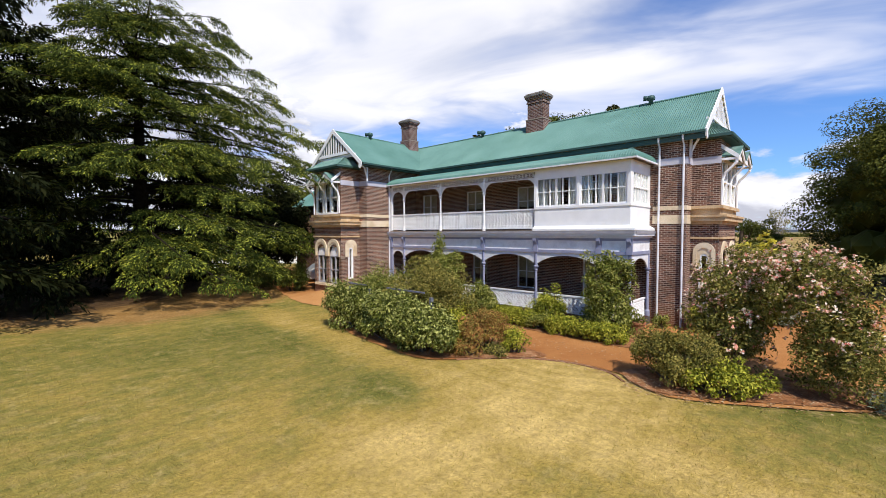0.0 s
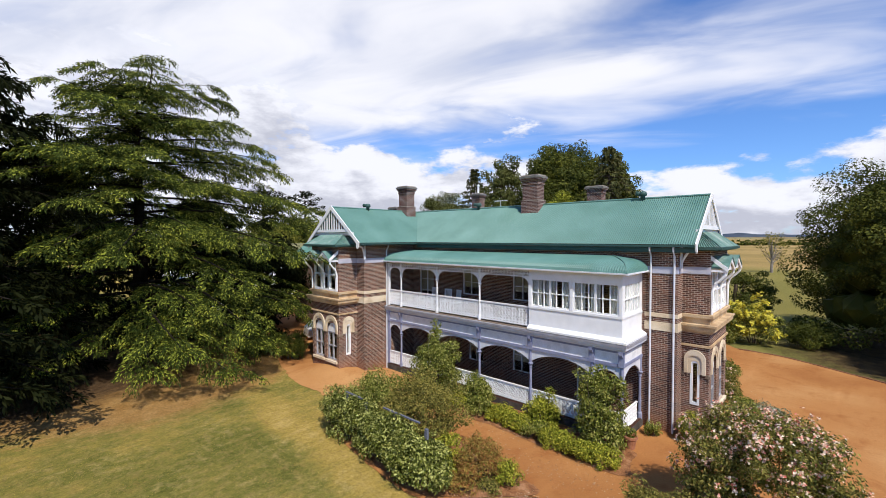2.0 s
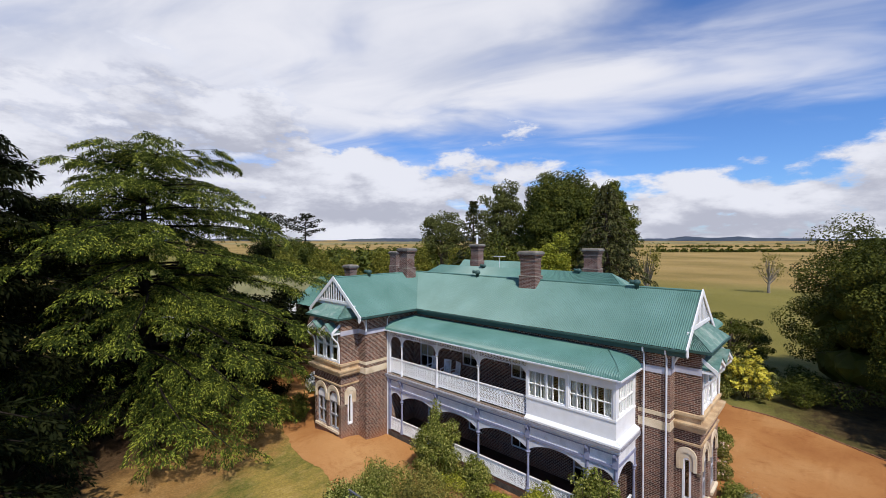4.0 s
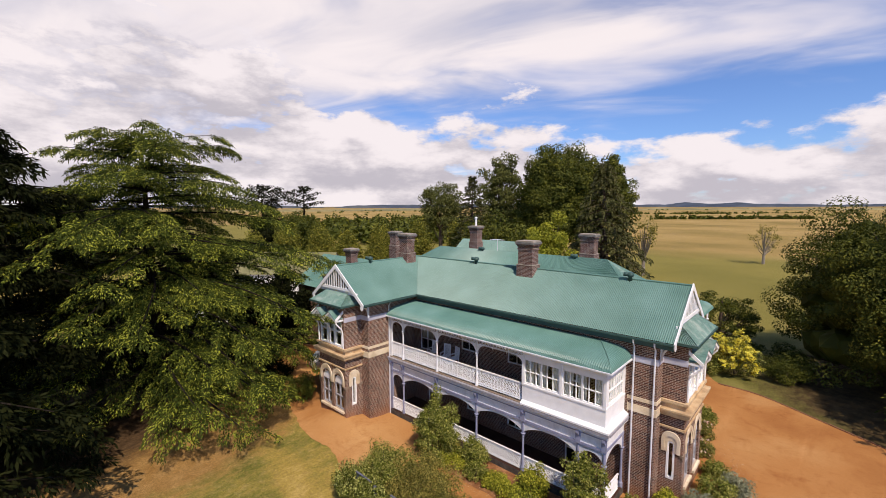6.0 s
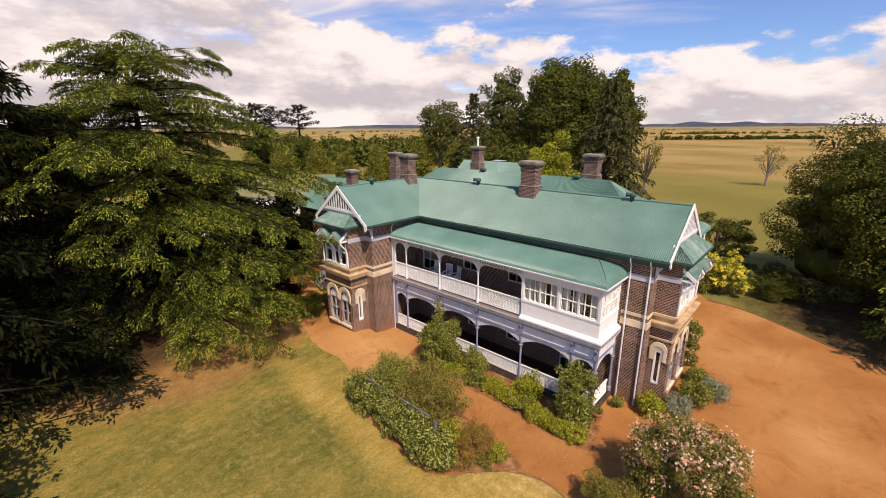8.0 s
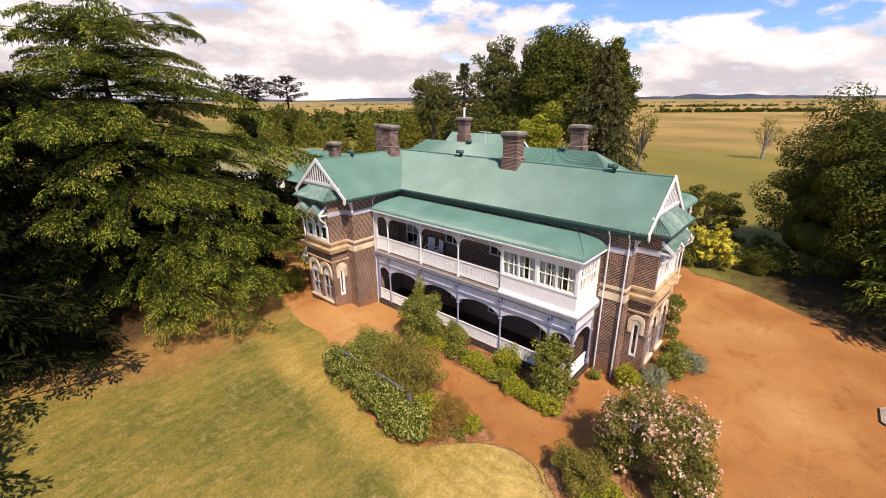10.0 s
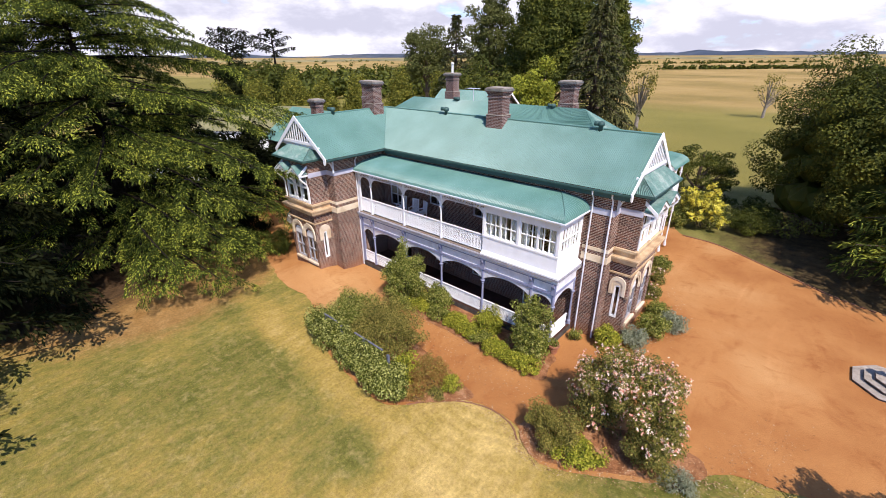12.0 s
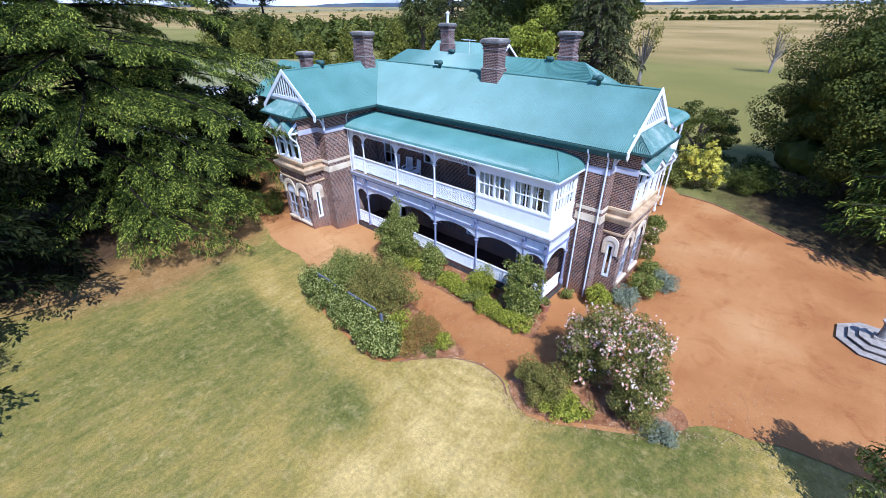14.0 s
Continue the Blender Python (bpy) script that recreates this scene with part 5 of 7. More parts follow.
    ap.prism([(x1 + 0.001, 4.56), (x1 + 0.24, 4.42), (x1 + 0.24, 4.33), (x1 + 0.001, 4.33)], "y", Y_V - 0.101, Y_W - 0.02)
    ap.box(x1 + 0.02, x1 + 0.24, Y_V - 0.31, Y_V - 0.101, 4.33, 4.42)
    part("apron", ap, WHITE, bx, "white sloping skirt at the foot of the sleepout")
    for x in (x0 + 0.05, -8.69, x1 - 0.06):
        tr.box(x - 0.07, x + 0.07, Y_V - 0.13, Y_V - 0.102, 5.48, 7.05)
    part("sill_board", tr, WHITE, bx)
    for w0, w1, z0, z1 in wins:
        sash(bx, (w0 + w1) / 2, Y_V - 0.04, z0, z1, w1 - w0, "y", 6, 2, curtain=True, label="white multi-pane window with curtains", heavy=3)
    for w0, w1, z0, z1 in ends:
        sash(bx, x1 - 0.06, (w0 + w1) / 2, z0, z1, w1 - w0, "x", 6, 2, label="white multi-pane window", heavy=3)
    # downpipes
    for x, y in ((-5.98, Y_W - 0.10), (X_R - 0.12, Y_W - 0.09), (X_L + 0.09, Y_V - 0.16)):
        p = Mesh().tube([(x, y - 0.25, EAVE - 0.1), (x, y - 0.22, EAVE - 0.3), (x, y, EAVE - 0.55), (x, y, 0.05)] if y > 20 else [(x + 0.3, y, EAVE - 0.08), (x + 0.2, y, EAVE - 0.3), (x, y, EAVE - 0.55), (x, y, 0.05)], 0.045, 8)
        part("downpipe", p, PALE, house, "pale painted downpipe")


build_verandah()


# ---- trees and shrubs ----
def leaves(centres, normals, size, rng, spread=0.8, aspect=0.5, stand=False):
    """A mesh of small pointed leaves: one at each centre, lying across its normal, or standing along it."""
    n = len(centres)
    u = normals / (np.linalg.norm(normals, axis=1, keepdims=True) + 1e-9) + rng.normal(0, spread * (1.0 if stand else 0.62), (n, 3))
    u /= np.linalg.norm(u, axis=1, keepdims=True) + 1e-9
    r = rng.normal(0, 1, (n, 3))
    if stand:
        d, w = u, np.cross(u, r)
        bend = 0
    else:
        r[:, 2] -= 0.5
        d = r - (r * u).sum(1, keepdims=True) * u
        d /= np.linalg.norm(d, axis=1, keepdims=True) + 1e-9
        w = np.cross(u, d)
        bend = u * 0.12
    w /= np.linalg.norm(w, axis=1, keepdims=True) + 1e-9
    s = size * rng.uniform(0.6, 1.3, (n, 1))
    v = np.stack([centres - bend * s, centres + d * s * 0.5 + w * s * aspect * 0.5, centres + (d - bend) * s, centres + d * s * 0.5 - w * s * aspect * 0.5], 1).reshape(-1, 3)
    m = Mesh()
    m.v = v
    m.f = np.arange(4 * n).reshape(-1, 4).tolist()
    return m


def lump(rng, n, r, squash=0.9):
    """Directions and places on a rough ball's outer shell."""
    d = rng.normal(0, 1, (n, 3))
    d /= np.linalg.norm(d, axis=1, keepdims=True)
    return d, d * r * (rng.uniform(0.35, 1.0, (n, 1)) ** 0.4) * np.array([1, 1, squash])


def crown_clumps(rng, count, rx, ry, rz, fill=0.55, low=-0.6, wild=1.0):
    """Centres of clumps spread through an uneven crown."""
    out = []
    ph = rng.uniform(0, 6.28, 4)
    while len(out) < count:
        d = rng.normal(0, 1, 3)
        d /= np.linalg.norm(d)
        if d[2] < low:
            continue
        a = math.atan2(d[1], d[0])
        k = 1 + wild * (0.12 * math.sin(3 * a + ph[0]) + 0.10 * math.sin(5 * a + ph[1] + 3 * d[2]) + 0.10 * math.sin(4 * d[2] + ph[2]))
        q = rng.uniform(fill, 1.0) * k
        out.append((d[0] * rx * q, d[1] * ry * q, d[2] * rz * q))
    return np.array(out)


def shrub(name, loc, rx, ry, h, mat, size, count, seed, label, category="shrub", clump=0.35, n_clump=None, flowers=None, top=1.0, group="", aspect=0.5, turn=0.0, base=0.0, box=0.0, lobes=()):
    """A shrub: stems from the ground and a crown of small leaves in clumps."""
    rng = np.random.default_rng(seed)
    z0 = float(ground_height(loc[0], loc[1]))
    ob = thing(name, (loc[0], loc[1], z0), label, category, group)
    n_clump = n_clump or max(12, int(16 * rx * ry + 10 * h))
    c = crown_clumps(rng, n_clump, 1, 1, 1, 0.5, -0.75)
    if box:
        c *= (np.linalg.norm(c, axis=1) / np.abs(c).max(axis=1))[:, None] ** box
        c = np.clip(c, (-1, -1, -0.75), 1)
    taper = 1 - (1 - top) * np.clip((c[:, 2] + 1) / 2, 0, 1)
    ct, st = math.cos(turn), math.sin(turn)
    rr = clump
    px = c[:, 0] * max(rx - rr * 0.35, 0.1) * taper
    py = c[:, 1] * max(ry - rr * 0.35, 0.1) * taper
    centres = np.stack([px * ct - py * st, px * st + py * ct, base + rr * 0.6 + (c[:, 2] + 0.75) / 1.75 * max(h - base - rr * 1.3, 0.1)], 1)
    for dx, dy, lx, ly, z0, z1, k in lobes:
        e = crown_clumps(rng, k, 1, 1, 1, 0.5, -0.75)
        centres = np.concatenate([centres, np.stack([dx + e[:, 0] * (lx - rr * 0.35), dy + e[:, 1] * (ly - rr * 0.35), z0 + rr * 0.6 + (e[:, 2] + 0.75) / 1.75 * (z1 - z0 - rr * 1.3)], 1)])
    per = max(8, count // n_clump)
    P, N = [], []
    for q in centres:
        d, p = lump(rng, per, rr * rng.uniform(0.75, 1.3))
        p = p + q
        keep = p[:, 2] > 0.02
        P.append(p[keep]); N.append((d * 0.8 + np.array([0, 0, 0.35]))[keep])
    P, N = np.concatenate(P), np.concatenate(N)
    m = leaves(P, N, size, rng, 0.7, aspect)
    m.v = m.v + np.array(ob["at"])
    part("foliage", m, mat, ob)
    s = Mesh()
    for q in centres[:n_clump: max(1, n_clump // 12)]:
        b = np.array([q[0] * 0.25, q[1] * 0.25, 0.0])
        pts = [b, b * 0.6 + q * 0.35, q]
        s.tube([tuple(np.array(p) + np.array(ob["at"])) for p in pts], [0.035, 0.025, 0.01], 5)
    part("woody_base", s, BARK, ob)
    if flowers:
        fm, fn, fs, bunch = flowers
        heads = rng.choice(len(P), fn // bunch, replace=False, p=(P[:, 2] ** 1.5) / (P[:, 2] ** 1.5).sum())
        idx = np.repeat(heads, bunch)
        fn = len(idx)
        out = P[idx] + N[idx] * 0.06 + rng.normal(0, 0.11 if bunch > 1 else 0.0, (fn, 3))
        cc = np.repeat(out, 6, 0) + rng.normal(0, fs * 0.22, (fn * 6, 3))
        f = leaves(cc, np.repeat(N[idx], 6, 0) * 1.0 + np.array([0, 0, 0.3]), fs, rng, 0.7, 0.9)
        f.v = f.v + np.array(ob["at"])
        part("blossom", f, fm, ob)
    return ob


def limbs(m, base, h, r0, tips, rng):
    """A trunk and its limbs out to some of the clumps."""
    m.tube([(0, 0, 0), (0.05, 0.02, h * 0.25), (-0.03, 0.06, h * 0.5), (0.02, 0, h * 0.8)], [r0 * 1.35, r0, r0 * 0.8, r0 * 0.35], 9)
    for q in tips:
        z = min(max(q[2] * 0.45, base * 0.6), h * 0.7)
        mid = (q[0] * 0.5, q[1] * 0.5, z + (q[2] - z) * 0.4)
        m.tube([(0, 0, z), mid, tuple(q)], [r0 * 0.42, r0 * 0.25, r0 * 0.06], 6)
    return m


def icosahedron():
    """Twelve corners on a unit ball and the twenty faces between them."""
    g = (1 + math.sqrt(5)) / 2
    v = np.array([(-1, g, 0), (1, g, 0), (-1, -g, 0), (1, -g, 0), (0, -1, g), (0, 1, g), (0, -1, -g), (0, 1, -g), (g, 0, -1), (g, 0, 1), (-g, 0, -1), (-g, 0, 1)]) / math.hypot(1, g)
    f = [(0, 11, 5), (0, 5, 1), (0, 1, 7), (0, 7, 10), (0, 10, 11), (1, 5, 9), (5, 11, 4), (11, 10, 2), (10, 7, 6), (7, 1, 8), (3, 9, 4), (3, 4, 2), (3, 2, 6), (3, 6, 8), (3, 8, 9), (4, 9, 5), (2, 4, 11), (6, 2, 10), (8, 6, 7), (9, 8, 1)]
    return v, f


def broadleaf(name, loc, h, r, mat, size, clumps, per, seed, label, clump=1.1, base=0.25, bark=None, rz=None, group="", squash=0.8, fill=0.5, scale=(1, 1), category="tree", wild=1.0, skirt=False, heart=0.0, loose=0.6):
    rng = np.random.default_rng(seed)
    ob = thing(name, (loc[0], loc[1], 0), label, category, group)
    rz = rz or h * (1 - base) / 2
    c = crown_clumps(rng, clumps, r - clump * 0.6, r - clump * 0.6, rz - clump * 0.5, fill, -0.85, wild) * np.array([scale[0], scale[1], 1])
    if skirt:
        low = c[:, 2] < 0
        flat = np.hypot(c[:, 0], c[:, 1]) + 1e-6
        k = np.minimum(2.2, np.hypot(flat / r, c[:, 2] / rz) * r / flat)
        c[low, :2] *= k[low, None]
    c[:, 2] += h - rz
    P, N = [], []
    for q in c:
        d, p = lump(rng, per, clump * rng.uniform(0.7, 1.25), squash)
        P.append(p + q); N.append(d * 0.9 + np.array([0, 0, 0.3]))
    m = leaves(np.concatenate(P), np.concatenate(N), size, rng, loose, 0.6)
    if heart:
        # twigs and inner leaves too thick to see through
        ball, faces = icosahedron()
        k = len(m.v)
        mid = np.array([0, 0, h - rz])
        inner = np.concatenate([mid + (q - mid) * 0.69 + ball * clump * heart * rng.uniform(0.7, 1.15, (12, 1)) for q in c])
        inner[:, 2] = np.maximum(inner[:, 2], 0.1)
        m.v = np.concatenate([m.v, inner])
        m.f = list(m.f) + [tuple(k + 12 * i + j for j in f) for i in range(len(c)) for f in faces]
    m.v = m.v + np.array(ob["at"])
    part("crown", m, mat, ob)
    t = limbs(Mesh(), h * base, h, 0.02 * h + 0.06, c[:: max(1, clumps // 16)], rng)
    t.v = [tuple(np.array(p) + np.array(ob["at"])) for p in t.v]
    part("trunk", t, bark or BARK, ob)
    return ob


def conifer(name, loc, h, r, mat, seed, label, limbs_n=200, blade=0.5, gap=0.32, dense=13, droop=0.16, bare=1.2, dome=(3.2, 0.65), category="tree", group="", width=0.1, tip=None, rise=(0.0, 0.14), reach=(0.66, 1.08), flat=0.30):
    """A layered conifer: limbs that carry flat fans of needled twigs, drooping at the tips."""
    rng = np.random.default_rng(seed)
    ob = thing(name, (loc[0], loc[1], 0), label, category, group)
    wood = Mesh()
    wood.tube([(0, 0, 0), (0.06, 0.03, h * 0.3), (-0.05, 0.05, h * 0.6), (0, 0, h * 0.97)], [0.026 * h, 0.02 * h, 0.012 * h, 0.03], 10)
    C, D, Q = [], [], []
    for i in range(limbs_n):
        u = ((i + rng.uniform(0, 1)) / limbs_n) ** 1.05
        zb = bare + u * (h * 0.985 - bare)
        env = r * (1 - u ** dome[0]) ** dome[1] * (0.78 + 0.22 * min(1, u / 0.12)) * (1 + 0.16 * math.sin(9.0 * u + seed)) + 0.2
        L = env * rng.uniform(*reach)
        a = i * 2.39996 + rng.uniform(-0.35, 0.35)
        out, side = np.array([math.cos(a), math.sin(a), 0]), np.array([-math.sin(a), math.cos(a), 0])
        up = rng.uniform(*rise) + 0.30 * max(0, u - 0.55)

        def along(t):
            return out * (L * t) + np.array([0, 0, zb + L * (up * t - droop * t ** 2.6)])
        ts = np.linspace(0, 1, 6)
        if L > 0.8:
            wood.tube([tuple(along(t)) for t in ts], [0.006 * h * (1 - u * 0.7) * (1 - 0.85 * t) + 0.012 for t in ts], 5, False)
        t0 = 0.30 if u < 0.8 else 0.1
        for t in np.linspace(t0, 1.0, max(5, int(L * (1 - t0) / gap))):
            p = along(t)
            tl = (0.10 + 0.32 * math.sin(math.pi * min(1.0, 0.12 + 0.80 * (t - t0) / (1 - t0)))) * min(L, 8.0) * rng.uniform(0.55, 1.0) + 0.25
            for s in (-1, 1):
                dr = out * rng.uniform(0.5, 0.95) + side * s * rng.uniform(0.55, 1.0)
                dr /= np.linalg.norm(dr)
                k = max(5, int(tl * dense))
                q = np.sort(rng.uniform(0.0, 1.0, k))[:, None]
                pos = p + dr * tl * q + np.array([0, 0, -1.0]) * ((0.10 + droop) * tl * q * q) + rng.normal(0, 0.06, (k, 3))
                hang = rng.uniform(0, 1, (k, 1)) < 0.22 + 0.35 * q * (t > 0.6)
                fan = dr[None] * 0.9 + rng.normal(0, 0.5, (k, 3)) * np.array([1, 1, flat]) + np.array([0, 0, -1.25]) * hang
                C.append(pos); D.append(fan); Q.append((q[:, 0] > 0.4) & (t > 0.45) & ~hang[:, 0])
    C, D = np.concatenate(C), np.concatenate(D)
    n = len(C)
    D /= np.linalg.norm(D, axis=1, keepdims=True)
    w = np.cross(D, np.array([0, 0, 1.0]) + rng.normal(0, 0.4, (n, 3)))
    w /= np.linalg.norm(w, axis=1, keepdims=True) + 1e-9
    s = blade * rng.uniform(0.6, 1.3, (n, 1))
    v = np.stack([C - w * width * 0.4, C + D * s * 0.5 - w * width, C + D * s, C + D * s * 0.5 + w * width], 1)
    young = np.concatenate(Q) & (rng.uniform(0, 1, n) < 0.7) if tip else np.zeros(n, bool)
    v = v + np.array(ob["at"])
    for nm, pick, mt in (("foliage", ~young, mat), ("new_growth", young, tip)):
        if pick.any():
            m = Mesh()
            m.v, m.f = v[pick].reshape(-1, 3), np.arange(4 * int(pick.sum())).reshape(-1, 4).tolist()
            part(nm, m, mt, ob)
    wood.v = [tuple(np.array(p) + np.array(ob["at"])) for p in wood.v]
    part("trunk", wood, BARK, ob)
    return ob


def tiered(name, loc, h, r, mat, tip, seed, label, count=95, bare=1.2, dome=(3.2, 0.65), droop=0.10, pad=2.0, node=0.30, step=0.085, blade=0.30, width=0.045, finger=0.55, reach=(0.55, 1.1), rise=(0.02, 0.16), lean=(0, 0), bark=None, low_side=None, hollow=0.28, plump=0.22):
    """A cedar or spruce: long limbs, each with a flat tray of twigs and a fringe of hanging tips."""
    rng = np.random.default_rng(seed)
    ob = thing(name, (loc[0], loc[1], 0), label, "tree")
    wood = Mesh()
    wood.tube([(0, 0, 0), (0.06, 0.03, h * 0.3), (-0.05, 0.05, h * 0.6), (0, 0, h * 0.97)], [0.028 * h, 0.021 * h, 0.013 * h, 0.03], 10)
    C, D, W, Q = [], [], [], []
    for i in range(count):
        u = ((i + rng.uniform(0, 1)) / count) ** 0.95
        zb = bare + u * (h * 0.975 - bare)
        a = i * 2.39996 + rng.uniform(-0.4, 0.4)
        out, side = np.array([math.cos(a), math.sin(a), 0]), np.array([-math.sin(a), math.cos(a), 0])
        if low_side and u < low_side[2] and out[0] * low_side[0] + out[1] * low_side[1] < 0.35:
            continue
        env = r * (1 - u ** dome[0]) ** dome[1] * (1 + lean[0] * out[0] * (1 - u) + lean[1] * out[1] * (1 - u)) + 0.3
        L = env * rng.uniform(*reach)
        up = rng.uniform(*rise) + 0.25 * max(0, u - 0.6)

        def along(t):
            return out * (L * t) + np.array([0, 0, zb + L * (up * t - droop * t ** 2.4)])
        ts = np.linspace(0, 1, 6)
        if L > 0.8:
            wood.tube([tuple(along(t)) for t in ts], [0.006 * h * (1 - u * 0.7) * (1 - 0.85 * t) + 0.012 for t in ts], 5, False)
        t0 = hollow if u < 0.85 else 0.05
        span = min(pad, plump * L + 0.45) * rng.uniform(0.8, 1.2)
        for t in np.linspace(t0, 1.0, max(5, int(L * (1 - t0) / node))):
            p = along(t)
            k0 = (t - t0) / (1 - t0)
            for s in (-1, 1):
                tl = span * (0.35 + 0.65 * math.sin(math.pi * min(1.0, 0.10 + 0.75 * k0))) * rng.uniform(0.6, 1.1)
                dr = out * rng.uniform(0.45, 0.8) + side * s * rng.uniform(0.6, 1.0)
                dr /= np.linalg.norm(dr)
                k = max(4, int(tl / step))
                q = np.sort(rng.uniform(0.0, 1.0, k))[:, None]
                pos = p + dr * tl * q - np.array([0, 0, 1.0]) * (0.40 * tl * q ** 2.2) + rng.normal(0, 1, (k, 3)) * np.array([0.05, 0.05, 0.06])
                flat = dr + rng.normal(0, 0.55, (k, 3)) * np.array([1, 1, 0.22]) - np.array([0, 0, 0.45]) * q
                C.append(pos); D.append(flat); W.append(np.full(k, blade)); Q.append((q[:, 0] > 0.35) & (k0 > 0.2))
                e = max(2, int(k * (0.30 + 0.25 * (k0 > 0.6))))
                qe = rng.uniform(0.45, 1.0, (e, 1))
                pe = p + dr * tl * qe - np.array([0, 0, 1.0]) * (0.40 * tl * qe ** 2.2)
                C.append(pe); D.append(dr * 0.45 + out * 0.25 + rng.normal(0, 0.25, (e, 3)) - np.array([0, 0, 0.85]))
                W.append(np.full(e, finger)); Q.append(rng.uniform(0, 1, e) < 0.45)
    C, D, W, Q = np.concatenate(C), np.concatenate(D), np.concatenate(W), np.concatenate(Q)
    n = len(C)
    D /= np.linalg.norm(D, axis=1, keepdims=True)
    w = np.cross(D, np.array([0, 0, 1.0]) + rng.normal(0, 0.45, (n, 3)))
    w /= np.linalg.norm(w, axis=1, keepdims=True) + 1e-9
    s = W[:, None] * rng.uniform(0.6, 1.3, (n, 1))
    v = np.stack([C - w * width * 0.4, C + D * s * 0.5 - w * width, C + D * s, C + D * s * 0.5 + w * width], 1) + np.array(ob["at"])
    young = Q & (rng.uniform(0, 1, n) < 0.55) if tip else np.zeros(n, bool)
    for nm, pick, mt in (("foliage", ~young, mat), ("new_growth", young, tip)):
        if pick.any():
            m = Mesh()
            m.v, m.f = v[pick].reshape(-1, 3), np.arange(4 * int(pick.sum())).reshape(-1, 4).tolist()
            part(nm, m, mt, ob)
    wood.v = [tuple(np.array(q) + np.array(ob["at"])) for q in wood.v]
    part("trunk", wood, bark or BARK, ob)
    return ob


def deodar(name, loc, h, profile, mat, tip, seed, label, tiers=14, per_tier=9, first=3.2, lean=(0.1, 0.0), bark=None, low_side=None, density=34, droop=0.13, skirt=(), fine=1.0, hollow=0.3, gap=1.0, thin=0.1, open_side=None):
    """A big cedar: shelves of long boughs, each with flat sprays that arch over and hang at their edges. profile: (height, reach) pairs."""
    rng = np.random.default_rng(seed)
    ob = thing(name, (loc[0], loc[1], 0), label, "tree")
    wood = Mesh()
    wood.tube([(0, 0, 0), (0.10, 0.03, h * 0.05), (0.06, 0.03, h * 0.3), (-0.08, 0.06, h * 0.6), (0, 0, h * 0.96)], [0.040 * h, 0.029 * h, 0.023 * h, 0.014 * h, 0.03], 12)
    C, D, S, Q = [], [], [], []
    down = np.array([0, 0, -1.0])

    def spray(p, ax, pl, hw):
        """A flat spray from p along ax, pl long and hw wide to each side."""
        side = np.cross(ax, np.array([0, 0, 1.0]))
        side /= np.linalg.norm(side) + 1e-9
        n = int(pl * hw * 1.3 * density) + 12
        a = rng.uniform(0.0, 1.0, (n, 1))
        wide = hw * (0.30 + 0.70 * np.sin(np.pi * np.minimum(1, 0.15 + 0.72 * a)))
        b = rng.uniform(-1, 1, (n, 1))
        rib = np.round(a * pl / 0.16) * 0.16 / pl
        a = 0.65 * rib + 0.35 * a
        edge = np.clip(np.maximum(np.abs(b), a), 0, 1)
        C.append(p + ax * (pl * a) + side * (wide * b) + down * (0.34 * pl * a ** 2 + 0.42 * hw * b ** 2) + rng.normal(0, 0.03, (n, 3)))
        D.append(ax * 1.0 + side * (b * 0.9) + down * (0.9 * edge ** 3) + rng.normal(0, 0.24, (n, 3)))
        S.append(rng.uniform(0.16, 0.34, n) * fine); Q.append((edge[:, 0] > 0.5) & (rng.uniform(0, 1, n) < 0.5))
        k = n // 2
        a, b = rng.uniform(0.15, 1, (k, 1)), rng.uniform(-1, 1, (k, 1))
        C.append(p + ax * (pl * a) + side * (hw * 0.95 * b) + down * (0.34 * pl * a ** 2 + 0.42 * hw * b ** 2 + 0.03))
        D.append(ax * 0.35 + side * (b * 0.35) + down * 1.0 + rng.normal(0, 0.25, (k, 3)))
        S.append(rng.uniform(0.18, 0.46, k) * fine); Q.append(np.zeros(k, bool))

    i = 0
    boughs = [(a, z, reach, 0.06, 0.05) for a, z, reach in skirt]
    for tier in range(tiers):
        u = tier / (tiers - 1)
        z_tier = first + (h * 0.955 - first) * u
        for b in range(per_tier if u < 0.6 else per_tier + 3):
            i += 1
            a = i * 2.39996 + rng.uniform(-0.3, 0.3)
            out, side = np.array([math.cos(a), math.sin(a), 0]), np.array([-math.sin(a), math.cos(a), 0])
            if low_side and u < low_side[2] and out[0] * low_side[0] + out[1] * low_side[1] < 0.1:
                continue
            if open_side and u < open_side[2] and math.cos(a - open_side[0]) > open_side[1]:
                continue
            zb = z_tier + rng.uniform(-0.3, 0.3) + 0.55 * math.sin(2 * a + 1.9 * tier)
            L = float(np.interp(zb, [p[0] for p in profile], [p[1] for p in profile])) * (1 + lean[0] * out[0] + lean[1] * out[1]) * rng.uniform(0.52, 1.08)
            rise = rng.uniform(0.02, 0.16) + 0.9 * max(0, u - 0.72)
            boughs.append((a, zb, L, rise, u))
    for a, zb, L, rise, u in boughs:
        i += 1
        out, side = np.array([math.cos(a), math.sin(a), 0]), np.array([-math.sin(a), math.cos(a), 0])

        def along(t):
            return out * (L * t) + np.array([0, 0, zb + L * (rise * t - (droop + 0.08 * min(1, 4 * u) * (1 - u) + 0.05 * (1 - u)) * t ** 2.2)]) + side * (0.05 * L * math.sin(3 * t + i))
        ts = np.linspace(0, 1, 7)
        wood.tube([tuple(along(t)) for t in ts], [0.0065 * h * (1 - u * 0.7) * (1 - 0.9 * t) + 0.012 for t in ts], 6, False)
